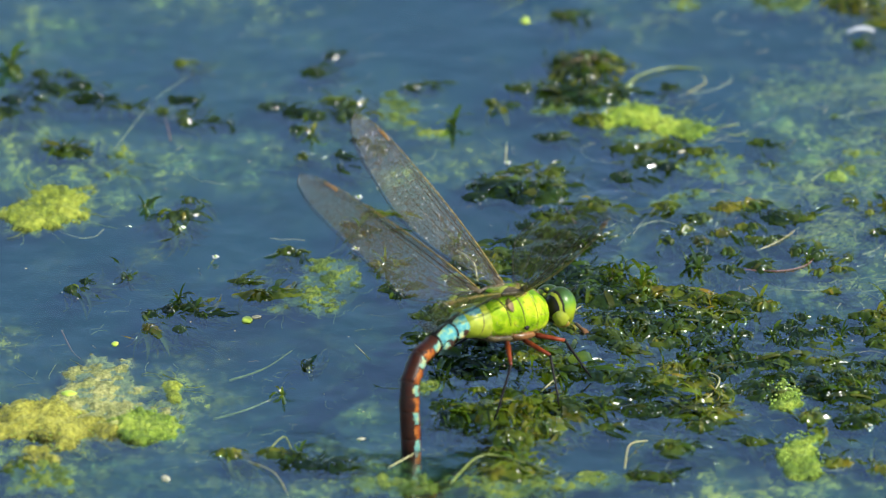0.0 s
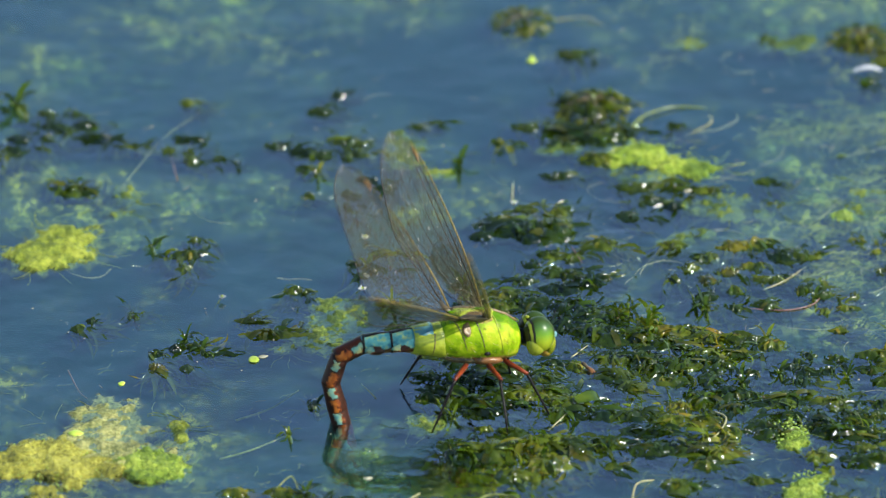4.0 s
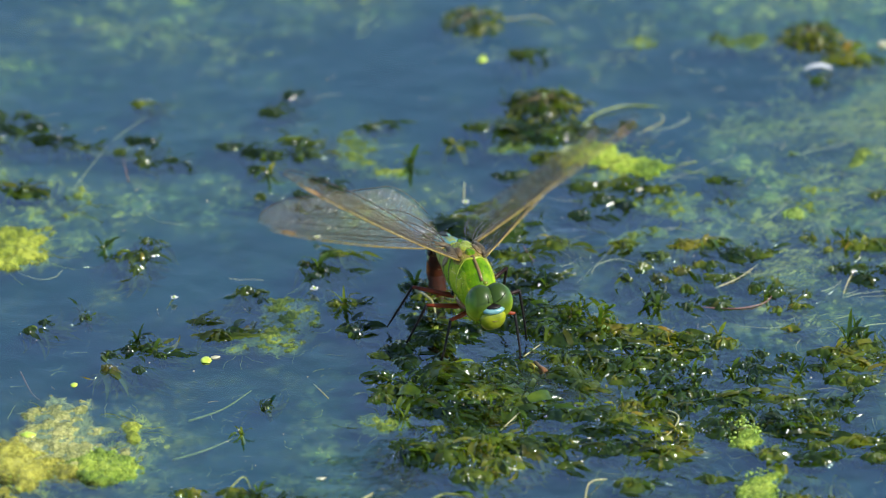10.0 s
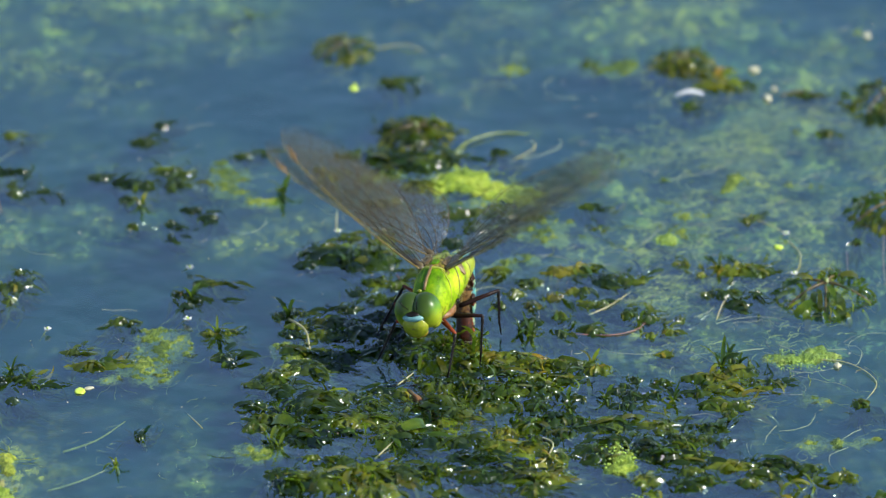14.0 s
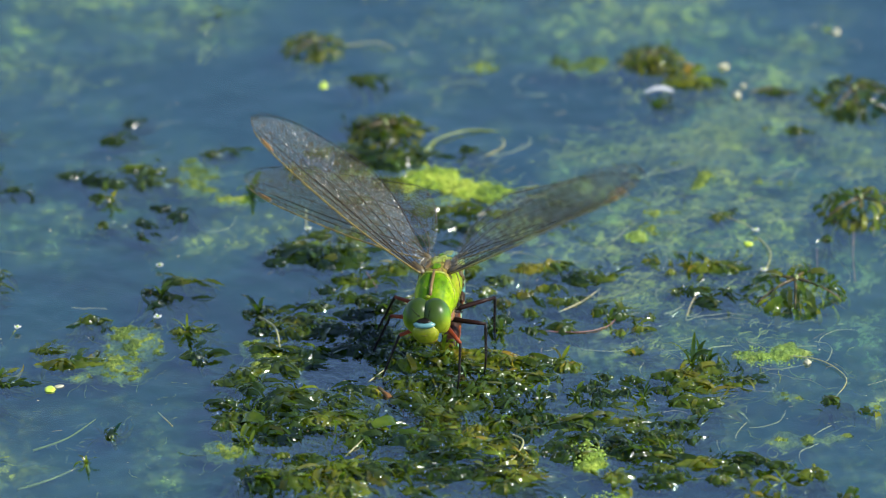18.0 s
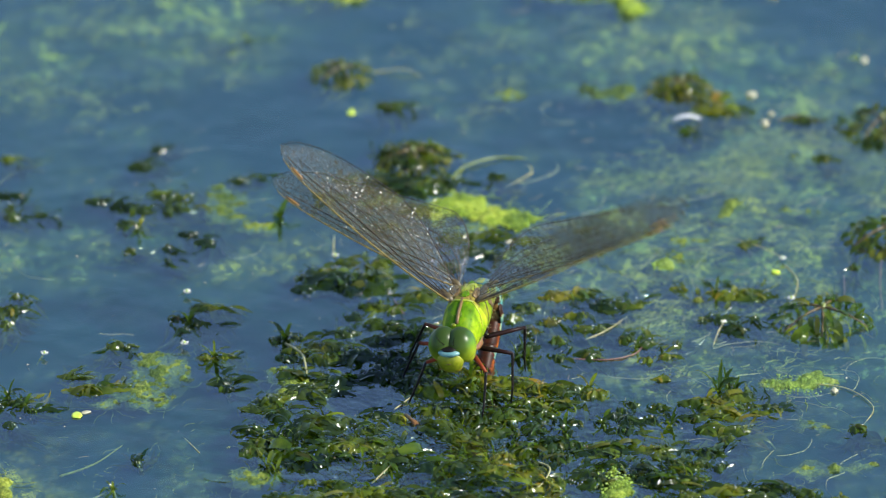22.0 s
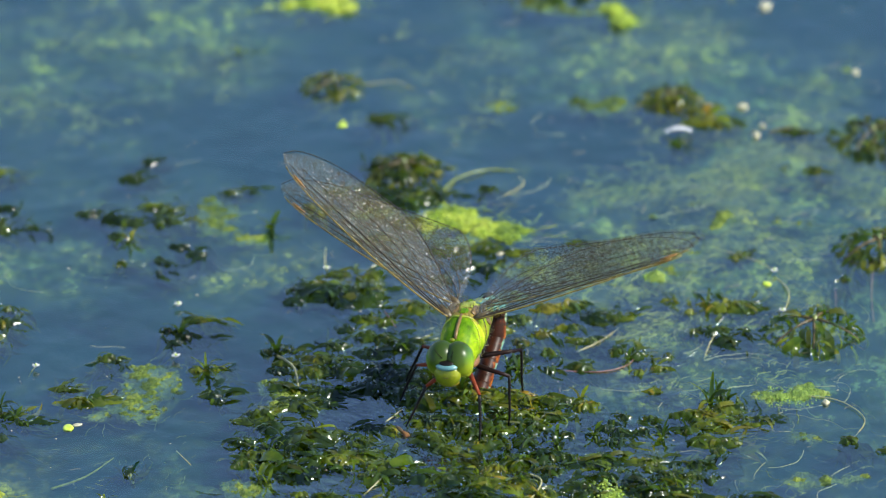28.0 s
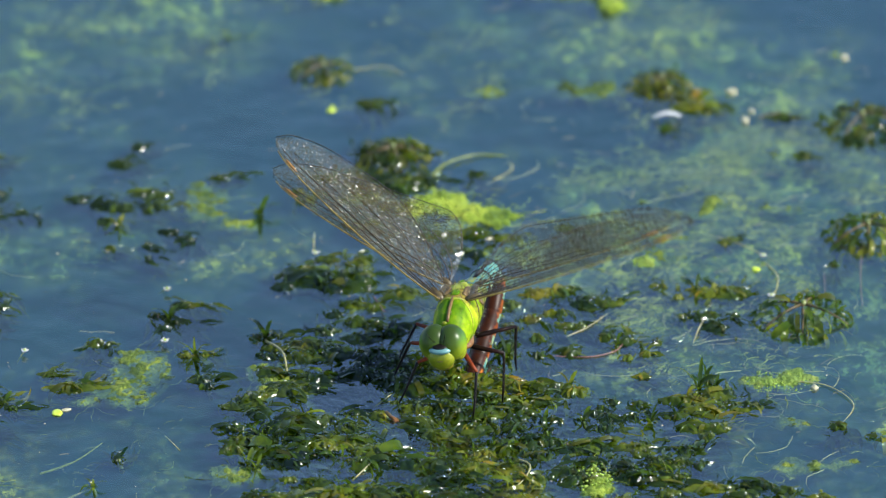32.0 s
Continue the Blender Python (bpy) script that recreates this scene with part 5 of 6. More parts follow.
        bmesh.ops.recalc_face_normals(shin, faces=shin.faces)
        legs[key_name] = (femur, part("tibia", shin, BLACKISH, fly, "thin black spiny lower leg"))
    return fly, segs, wings, legs


FLY, SEGS, WINGS, LEGS = build_dragonfly()

# ---- layout of the pond ----
rosette(-0.1132, -0.1204, 0.0051)
rosette(-0.0213, 0.0378, 0.0051)
umbrella_sprig(0.0795, -0.0174, 0.0120)
upright_sprig(0.0592, -0.0446, 0.0034)
rosette(0.0815, 0.0565, 0.0031)
umbrella_sprig(0.0938, 0.0194, 0.0107)
umbrella_sprig(0.0942, 0.0703, 0.0107)
rosette(0.0756, 0.0571, 0.0017)
umbrella_sprig(0.0528, 0.0895, 0.0076)
rosette(0.0597, 0.0823, 0.0063)
rosette(0.0332, 0.0884, 0.0034)
rosette(-0.0076, 0.0804, 0.0042)
umbrella_sprig(-0.0183, 0.0957, 0.0076)
umbrella_sprig(-0.0035, 0.0557, 0.0095)
rosette(0.0065, 0.0578, 0.0019)
rosette(0.0341, 0.0130, 0.0031)
rosette(-0.0064, 0.0439, 0.0070)
rosette(0.0018, 0.0452, 0.0057)
crown(0.0447, -0.1056, 0.0057)
crown(0.0748, -0.0983, 0.0057)
crown(0.0680, -0.1031, 0.0051)
crown(0.0856, -0.1077, 0.0057)
crown(0.0535, -0.1079, 0.0044)
crown(0.0734, -0.1078, 0.0051)
rosette(0.0934, -0.0696, 0.0039)
crown(0.0790, -0.1077, 0.0038)
rosette(0.0133, 0.1469, 0.0051)
rosette(0.0181, 0.1441, 0.0054)
rosette(0.0253, 0.1386, 0.0063)
rosette(0.0349, 0.1406, 0.0054)
rosette(0.0470, 0.1434, 0.0054)
rosette(0.0639, 0.1443, 0.0047)
rosette(0.0567, 0.1443, 0.0039)
hump(-0.0241, 0.0011, 0.0029, 0.0020, 'm')
hump(-0.0258, -0.0034, 0.0025, 0.0016, 'm')
hump(-0.0189, 0.0004, 0.0055, 0.0040, 'm')
hump(-0.0109, 0.0000, 0.0039, 0.0052, 'o')
hump(-0.0097, 0.0083, 0.0023, 0.0016, 'g')
hump(-0.0154, -0.0040, 0.0034, 0.0020, 'm')
hump(-0.0017, -0.0067, 0.0037, 0.0026, 'm')
hump(-0.0114, -0.0114, 0.0023, 0.0016, 'm')
hump(-0.0154, -0.0156, 0.0021, 0.0012, 'm')
hump(-0.0108, -0.0191, 0.0028, 0.0022, 'm')
hump(-0.0074, -0.0127, 0.0023, 0.0016, 'm')
hump(-0.0071, -0.0203, 0.0023, 0.0020, 'm')
hump(-0.0171, -0.0231, 0.0029, 0.0014, 'm')
hump(-0.0210, -0.0290, 0.0040, 0.0018, 'm')
hump(-0.0096, -0.0266, 0.0040, 0.0020, 'm')
hump(-0.0039, -0.0228, 0.0029, 0.0020, 'm')
hump(-0.0003, -0.0213, 0.0011, 0.0010, 'm')
hump(-0.0210, -0.0345, 0.0044, 0.0022, 'm')
hump(-0.0142, -0.0330, 0.0044, 0.0028, 'm')
hump(-0.0073, -0.0344, 0.0038, 0.0032, 'm')
hump(-0.0028, -0.0372, 0.0032, 0.0028, 'm')
hump(-0.0307, -0.0257, 0.0014, 0.0010, 'o')
hump(-0.0267, -0.0250, 0.0017, 0.0012, 'o')
hump(-0.0272, -0.0305, 0.0025, 0.0012, 'o')
hump(-0.0278, -0.0342, 0.0021, 0.0012, 'm')
hump(-0.0277, -0.0415, 0.0034, 0.0024, 'o')
hump(-0.0254, -0.0471, 0.0037, 0.0016, 'm')
hump(-0.0186, -0.0438, 0.0048, 0.0020, 'm')
hump(-0.0096, -0.0418, 0.0048, 0.0032, 'm')
hump(-0.0028, -0.0446, 0.0037, 0.0044, 'g')
hump(-0.0321, -0.0530, 0.0028, 0.0040, 'o')
hump(-0.0355, -0.0558, 0.0025, 0.0012, 'm')
hump(-0.0298, -0.0586, 0.0029, 0.0024, 'o')
hump(-0.0243, -0.0493, 0.0038, 0.0022, 'm')
hump(-0.0192, -0.0482, 0.0021, 0.0020, 'm')
hump(-0.0219, -0.0627, 0.0063, 0.0040, 'm')
hump(-0.0163, -0.0620, 0.0023, 0.0016, 'm')
hump(-0.0269, -0.0647, 0.0034, 0.0026, 'm')
hump(-0.0123, -0.0646, 0.0029, 0.0020, 'm')
hump(-0.0107, -0.0587, 0.0023, 0.0012, 'm')
hump(-0.0062, -0.0597, 0.0018, 0.0020, 'o')
hump(-0.0354, -0.0652, 0.0029, 0.0018, 'o')
hump(-0.0319, -0.0706, 0.0044, 0.0022, 'o')
hump(-0.0352, -0.0741, 0.0029, 0.0018, 'o')
hump(-0.0274, -0.0756, 0.0055, 0.0026, 'g')
hump(-0.0207, -0.0732, 0.0048, 0.0028, 'm')
hump(-0.0151, -0.0709, 0.0044, 0.0030, 'g')
hump(-0.0106, -0.0708, 0.0032, 0.0028, 'o')
hump(-0.0073, -0.0758, 0.0044, 0.0034, 'm')
hump(-0.0251, -0.0796, 0.0044, 0.0016, 'm')
hump(-0.0095, -0.0802, 0.0034, 0.0020, 'o')
hump(-0.0294, -0.0944, 0.0034, 0.0020, 'g')
hump(-0.0250, -0.0958, 0.0040, 0.0024, 'g')
hump(-0.0184, -0.0886, 0.0034, 0.0022, 'm')
hump(-0.0128, -0.0926, 0.0051, 0.0038, 'g')
hump(-0.0061, -0.0937, 0.0044, 0.0034, 'm')
hump(-0.0234, -0.0870, 0.0021, 0.0008, 'm')
hump(0.0006, -0.0469, 0.0044, 0.0038, 'g')
hump(0.0063, -0.0469, 0.0044, 0.0038, 'm')
hump(0.0017, -0.0564, 0.0039, 0.0030, 'm')
hump(0.0108, -0.0439, 0.0044, 0.0020, 'm')
hump(0.0164, -0.0440, 0.0038, 0.0024, 'm')
hump(0.0130, -0.0494, 0.0044, 0.0024, 'm')
hump(0.0198, -0.0466, 0.0034, 0.0028, 'o')
hump(0.0243, -0.0476, 0.0048, 0.0022, 'm')
hump(0.0289, -0.0475, 0.0032, 0.0016, 'm')
hump(0.0198, -0.0539, 0.0044, 0.0026, 'm')
hump(0.0265, -0.0536, 0.0038, 0.0016, 'm')
hump(0.0333, -0.0501, 0.0028, 0.0022, 'o')
hump(0.0074, -0.0566, 0.0039, 0.0036, 'm')
hump(0.0096, -0.0610, 0.0029, 0.0020, 'm')
hump(0.0152, -0.0588, 0.0044, 0.0030, 'm')
hump(0.0220, -0.0590, 0.0032, 0.0034, 'o')
hump(0.0208, -0.0650, 0.0023, 0.0034, 'o')
hump(0.0289, -0.0619, 0.0015, 0.0010, 'm')
hump(0.0017, -0.0637, 0.0038, 0.0030, 'm')
hump(0.0051, -0.0682, 0.0038, 0.0020, 'm')
hump(0.0129, -0.0658, 0.0032, 0.0020, 'm')
hump(0.0185, -0.0735, 0.0034, 0.0036, 'o')
hump(0.0140, -0.0766, 0.0023, 0.0020, 'm')
hump(0.0241, -0.0708, 0.0032, 0.0024, 'm')
hump(0.0286, -0.0717, 0.0023, 0.0014, 'o')
hump(0.0311, -0.0723, 0.0013, 0.0010, 'm')
hump(0.0263, -0.0767, 0.0028, 0.0020, 'm')
hump(0.0196, -0.0829, 0.0039, 0.0028, 'o')
hump(0.0129, -0.0827, 0.0048, 0.0024, 'm')
hump(0.0062, -0.0803, 0.0048, 0.0024, 'm')
hump(-0.0005, -0.0803, 0.0034, 0.0024, 'm')
hump(0.0240, -0.0875, 0.0028, 0.0022, 'm')
hump(0.0073, -0.0873, 0.0057, 0.0016, 'm')
hump(0.0006, -0.0922, 0.0038, 0.0024, 'g')
hump(0.0084, -0.0946, 0.0044, 0.0024, 'g')
hump(0.0161, -0.0946, 0.0048, 0.0024, 'm')
hump(0.0228, -0.0957, 0.0032, 0.0020, 'm')
hump(0.0366, -0.0588, 0.0016, 0.0012, 'm')
hump(0.0391, -0.0614, 0.0016, 0.0016, 'm')
hump(0.0342, -0.0748, 0.0053, 0.0012, 'm')
hump(0.0363, -0.0802, 0.0032, 0.0016, 'm')
hump(0.0329, -0.0881, 0.0044, 0.0026, 'm')
hump(0.0355, -0.0106, 0.0028, 0.0026, 'm')
hump(0.0398, -0.0103, 0.0032, 0.0018, 'o')
hump(0.0505, -0.0039, 0.0015, 0.0014, 'm')
hump(0.0545, -0.0087, 0.0007, 0.0006, 'm')
hump(0.0603, -0.0062, 0.0034, 0.0022, 'o')
hump(0.0651, -0.0063, 0.0039, 0.0024, 'o')
hump(0.0589, -0.0166, 0.0028, 0.0018, 'm')
hump(0.0613, -0.0216, 0.0025, 0.0018, 'o')
hump(0.0555, -0.0171, 0.0009, 0.0008, 'm')
hump(0.0393, -0.0259, 0.0015, 0.0012, 'm')
hump(0.0433, -0.0279, 0.0025, 0.0012, 'm')
hump(0.0477, -0.0333, 0.0015, 0.0010, 'm')
hump(0.0437, -0.0350, 0.0011, 0.0010, 'm')
hump(0.0501, -0.0283, 0.0007, 0.0008, 'm')
hump(0.0343, -0.0214, 0.0016, 0.0012, 'm')
hump(0.0657, -0.0171, 0.0009, 0.0008, 'm')
hump(0.0864, 0.0063, 0.0009, 0.0008, 'm')
hump(0.0464, -0.0431, 0.0017, 0.0010, 'm')
hump(0.0403, -0.0541, 0.0014, 0.0010, 'm')
hump(0.0383, -0.0570, 0.0009, 0.0008, 'm')
hump(0.0457, -0.0553, 0.0023, 0.0008, 'm')
hump(0.0547, -0.0537, 0.0053, 0.0018, 'o')
hump(0.0615, -0.0514, 0.0038, 0.0022, 'm')
hump(0.0580, -0.0575, 0.0038, 0.0022, 'm')
hump(0.0400, -0.0608, 0.0025, 0.0012, 'm')
hump(0.0439, -0.0602, 0.0016, 0.0010, 'm')
hump(0.0524, -0.0603, 0.0023, 0.0012, 'm')
hump(0.0388, -0.0653, 0.0028, 0.0016, 'm')
hump(0.0568, -0.0648, 0.0038, 0.0024, 'm')
hump(0.0612, -0.0654, 0.0023, 0.0018, 'm')
hump(0.0589, -0.0694, 0.0016, 0.0016, 'm')
hump(0.0459, -0.0759, 0.0028, 0.0018, 'm')
hump(0.0498, -0.0790, 0.0028, 0.0016, 'm')
hump(0.0549, -0.0755, 0.0028, 0.0020, 'm')
hump(0.0537, -0.0802, 0.0023, 0.0016, 'm')
hump(0.0575, -0.0814, 0.0014, 0.0016, 'm')
hump(0.0441, -0.0864, 0.0032, 0.0026, 'm')
hump(0.0496, -0.0863, 0.0032, 0.0020, 'm')
hump(0.0506, -0.0932, 0.0023, 0.0014, 'm')
hump(0.0585, -0.0909, 0.0044, 0.0016, 'm')
hump(0.0679, -0.0899, 0.0044, 0.0020, 'm')
hump(0.0651, -0.0939, 0.0038, 0.0020, 'm')
hump(0.0740, -0.0921, 0.0028, 0.0016, 'm')
hump(0.0806, -0.0958, 0.0028, 0.0020, 'm')
hump(0.0849, -0.0646, 0.0017, 0.0016, 'm')
hump(0.0637, -0.0560, 0.0017, 0.0014, 'm')
hump(0.0622, -0.0980, 0.0028, 0.0016, 'm')
hump(0.0539, -0.0973, 0.0032, 0.0016, 'm')
hump(0.0671, -0.0561, 0.0032, 0.0018, 'm')
hump(0.0132, -0.0215, 0.0018, 0.0016, 'm')
hump(0.0166, -0.0166, 0.0021, 0.0018, 'o')
hump(0.0200, -0.0216, 0.0018, 0.0018, 'm')
hump(0.0132, -0.0064, 0.0028, 0.0016, 'o')
hump(0.0201, -0.0116, 0.0023, 0.0018, 'm')
hump(0.0258, -0.0065, 0.0025, 0.0016, 'o')
hump(0.0304, -0.0053, 0.0028, 0.0018, 'o')
hump(0.0246, -0.0178, 0.0021, 0.0016, 'm')
hump(0.0292, -0.0152, 0.0023, 0.0014, 'o')
hump(0.0314, -0.0215, 0.0018, 0.0014, 'm')
hump(0.0257, -0.0264, 0.0018, 0.0014, 'm')
hump(0.0199, -0.0290, 0.0021, 0.0016, 'm')
hump(0.0319, -0.0328, 0.0025, 0.0020, 'o')
hump(0.0256, -0.0339, 0.0018, 0.0014, 'm')
hump(0.0087, 0.0138, 0.0025, 0.0018, 'm')
hump(0.0041, 0.0062, 0.0023, 0.0018, 'm')
hump(0.0133, 0.0113, 0.0021, 0.0016, 'm')
hump(-0.0233, -0.0965, 0.0060, 0.0040, 'g')
hump(-0.0279, -0.0987, 0.0044, 0.0032, 'm')
hump(-0.0128, -0.0948, 0.0044, 0.0032, 'g')
hump(-0.0143, -0.1048, 0.0023, 0.0036, 'g')
hump(-0.0083, -0.0955, 0.0028, 0.0022, 'm')
hump(-0.0039, -0.0940, 0.0028, 0.0012, 'm')
hump(-0.0176, -0.1065, 0.0038, 0.0026, 'm')
hump(-0.0110, -0.1019, 0.0038, 0.0036, 'm')
hump(-0.0175, -0.1208, 0.0051, 0.0036, 'g')
hump(0.0017, -0.1021, 0.0017, 0.0012, 'm')
hump(-0.0191, -0.0766, 0.0023, 0.0016, 'm')
hump(-0.0169, -0.0731, 0.0028, 0.0022, 'g')
hump(-0.0090, -0.0802, 0.0032, 0.0024, 'm')
hump(0.0100, -0.0956, 0.0044, 0.0016, 'm')
hump(0.0173, -0.0955, 0.0038, 0.0018, 'o')
hump(0.0223, -0.0972, 0.0038, 0.0022, 'm')
hump(0.0200, -0.1012, 0.0028, 0.0022, 'g')
hump(0.0145, -0.1105, 0.0038, 0.0030, 'g')
hump(0.0079, -0.1215, 0.0028, 0.0016, 'm')
hump(0.0123, -0.1223, 0.0028, 0.0016, 'o')
hump(0.0300, -0.1074, 0.0028, 0.0016, 'm')
hump(0.0312, -0.0846, 0.0034, 0.0030, 'm')
hump(0.0424, -0.0837, 0.0038, 0.0026, 'm')
hump(0.0491, -0.0814, 0.0032, 0.0018, 'm')
hump(0.0501, -0.0885, 0.0032, 0.0016, 'o')
hump(0.0422, -0.0974, 0.0028, 0.0022, 'o')
hump(0.0500, -0.0990, 0.0032, 0.0026, 'm')
hump(0.0465, -0.1159, 0.0032, 0.0016, 'm')
hump(0.0553, -0.1185, 0.0023, 0.0016, 'm')
hump(0.0447, -0.0737, 0.0032, 0.0014, 'o')
hump(0.0369, -0.0719, 0.0039, 0.0012, 'o')
shootlet(-0.0290, -0.0257, 0.0028)
shootlet(-0.0320, -0.0810, 0.0023)
shootlet(0.0270, -0.0662, 0.0023)
shootlet(0.0345, -0.0622, 0.0021)
shootlet(0.0580, -0.0052, 0.0018)
shootlet(0.0579, -0.0487, 0.0030)
shootlet(0.0612, -0.0477, 0.0015)
shootlet(0.0479, -0.0627, 0.0021)
shootlet(-0.0028, -0.0245, 0.0016)
shootlet(0.0177, -0.0323, 0.0021)
shootlet(0.0320, -0.0469, 0.0018)
shootlet(0.0416, -0.0295, 0.0016)
shootlet(0.0007, -0.0948, 0.0021)
shootlet(0.0196, -0.0340, 0.0023)
shootlet(-0.0302, -0.0824, 0.0021)
shootlet(0.0268, -0.0628, 0.0018)
strand(-0.0050, -0.0530, 0.20, 0.0126)
strand(0.0062, -0.0628, 2.90, 0.0161)
strand(0.0130, -0.0555, 0.10, 0.0138)
strand(0.0196, -0.0773, 1.20, 0.0138)
strand(-0.0151, -0.0772, 0.10, 0.0161)
strand(-0.0252, -0.0700, 2.90, 0.0138)
strand(-0.0095, -0.0891, 0.40, 0.0138)
strand(-0.0221, -0.0407, 0.15, 0.0126)
strand(-0.0108, -0.0309, 3.00, 0.0138)
strand(0.0017, -0.0408, 1.20, 0.0115)
strand(0.0085, -0.0408, 1.70, 0.0115)
strand(0.0243, -0.0506, 2.80, 0.0138)
strand(0.0106, -0.0772, 0.30, 0.0138)
strand(0.0017, -0.0748, 0.20, 0.0115)
strand(-0.0166, -0.0008, 0.30, 0.0138)
strand(-0.0253, -0.0627, 0.25, 0.0138)
strand(0.0163, -0.0652, 2.00, 0.0115)
strand(0.0580, -0.0604, 2.90, 0.0138)
strand(0.0485, -0.0869, 0.20, 0.0138)
strand(0.0195, -0.0916, 0.10, 0.0138)
strand(-0.0222, -0.0964, 0.10, 0.0138)
strand(-0.0133, -0.0986, 1.30, 0.0115)
strand(0.0189, -0.0978, 0.40, 0.0138)
strand(0.0043, -0.0353, 1.80, 0.0115)
strand(0.0020, -0.0403, 1.40, 0.0115)
strand(0.0077, -0.0451, 1.20, 0.0115)
strand(0.0156, -0.0884, 0.10, 0.0138)
strand(-0.0175, -0.1174, 0.30, 0.0138)
strand(0.0468, -0.0852, 0.20, 0.0138)
hump(-0.0046, 0.0573, 0.0067, 0.0036, 'o')
hump(-0.0110, 0.0475, 0.0028, 0.0016, 'm')
hump(-0.0169, 0.0461, 0.0023, 0.0012, 'm')
hump(-0.0073, 0.0446, 0.0046, 0.0024, 'm')
hump(-0.0023, 0.0414, 0.0048, 0.0026, 'm')
hump(-0.0098, 0.0390, 0.0034, 0.0020, 'm')
hump(-0.0017, 0.0321, 0.0044, 0.0024, 'm')
hump(0.0058, 0.0194, 0.0044, 0.0018, 'm')
hump(0.0134, 0.0210, 0.0044, 0.0018, 'o')
hump(0.0135, 0.0476, 0.0021, 0.0012, 'm')
hump(0.0203, 0.0185, 0.0034, 0.0014, 'o')
hump(0.0018, 0.0448, 0.0034, 0.0018, 'm')
hump(0.0510, 0.0884, 0.0044, 0.0018, 'o')
hump(0.0591, 0.0790, 0.0044, 0.0018, 'o')
hump(0.0536, 0.0690, 0.0018, 0.0016, 'o')
hump(0.0773, 0.0740, 0.0030, 0.0008, 'o')
hump(0.0815, 0.0559, 0.0016, 0.0012, 'm')
hump(0.0891, 0.0186, 0.0016, 0.0024, 'm')
hump(-0.0082, 0.0806, 0.0025, 0.0016, 'm')
hump(0.0319, 0.0229, 0.0021, 0.0012, 'o')
hump(0.0648, 0.0165, 0.0015, 0.0010, 'm')
hump(-0.0109, 0.0242, 0.0028, 0.0014, 'm')
hump(-0.0167, 0.0089, 0.0025, 0.0012, 'm')
hump(-0.0681, 0.0365, 0.0030, 0.0014, 'm')
hump(-0.0621, 0.0334, 0.0028, 0.0020, 'm')
hump(-0.0587, 0.0328, 0.0017, 0.0016, 'm')
hump(-0.0533, 0.0385, 0.0038, 0.0016, 'm')
hump(-0.0532, 0.0328, 0.0032, 0.0016, 'm')
hump(-0.0631, 0.0262, 0.0013, 0.0012, 'm')
hump(-0.0611, 0.0139, 0.0013, 0.0012, 'm')
hump(-0.0535, 0.0154, 0.0013, 0.0012, 'm')
hump(-0.0534, 0.0091, 0.0010, 0.0010, 'm')
hump(-0.0493, 0.0214, 0.0023, 0.0008, 'm')
hump(-0.0462, 0.0179, 0.0025, 0.0012, 'm')
hump(-0.0564, 0.0603, 0.0017, 0.0014, 'm')
hump(-0.0595, 0.0527, 0.0022, 0.0020, 'm')
hump(-0.0872, 0.0559, 0.0015, 0.0012, 'o')
hump(-0.0880, 0.0394, 0.0020, 0.0014, 'm')
hump(-0.0863, 0.0328, 0.0011, 0.0016, 'm')
hump(-0.0905, 0.0337, 0.0014, 0.0014, 'm')
hump(-0.0799, 0.0305, 0.0011, 0.0008, 'm')
hump(-0.0854, -0.0124, 0.0044, 0.0018, 'm')
hump(-0.0838, -0.0063, 0.0021, 0.0008, 'o')
hump(-0.0856, -0.0191, 0.0015, 0.0010, 'm')
hump(-0.0511, -0.0162, 0.0016, 0.0010, 'o')
hump(-0.0457, -0.0112, 0.0032, 0.0010, 'o')
hump(-0.0464, -0.0187, 0.0017, 0.0010, 'm')
hump(-0.0497, -0.0217, 0.0016, 0.0010, 'm')
hump(-0.0454, -0.0336, 0.0014, 0.0010, 'o')
hump(-0.0414, -0.0331, 0.0016, 0.0010, 'o')
hump(-0.0421, -0.0441, 0.0025, 0.0014, 'm')
hump(-0.0405, -0.0472, 0.0013, 0.0010, 'm')
hump(-0.0820, -0.0533, 0.0017, 0.0014, 'o')
hump(-0.0835, -0.0627, 0.0011, 0.0012, 'm')
hump(-0.0863, -0.0542, 0.0011, 0.0012, 'm')
hump(-0.0794, -0.0563, 0.0011, 0.0008, 'm')
hump(-0.0722, -0.0415, 0.0020, 0.0010, 'm')
hump(-0.0623, -0.0282, 0.0028, 0.0012, 'o')
hump(-0.0662, -0.0472, 0.0053, 0.0014, 'o')
hump(-0.0392, 0.0462, 0.0021, 0.0010, 'o')
hump(-0.1225, 0.0328, 0.0028, 0.0018, 'm')
hump(-0.1215, 0.0381, 0.0023, 0.0016, 'm')
hump(-0.1163, 0.0510, 0.0017, 0.0016, 'm')
hump(-0.1109, 0.0504, 0.0021, 0.0014, 'm')
hump(-0.1161, 0.0451, 0.0021, 0.0014, 'm')
hump(-0.1082, 0.0452, 0.0021, 0.0016, 'm')
hump(-0.1126, 0.0437, 0.0014, 0.0012, 'm')
hump(-0.1053, 0.0393, 0.0038, 0.0016, 'm')
hump(-0.1158, 0.0391, 0.0014, 0.0012, 'm')
hump(-0.0855, 0.0293, 0.0014, 0.0018, 'm')
hump(-0.0975, 0.0361, 0.0008, 0.0008, 'm')
hump(-0.1094, 0.0155, 0.0048, 0.0022, 'o')
hump(-0.0898, -0.0565, 0.0014, 0.0016, 'm')
hump(-0.0896, -0.0626, 0.0014, 0.0016, 'm')
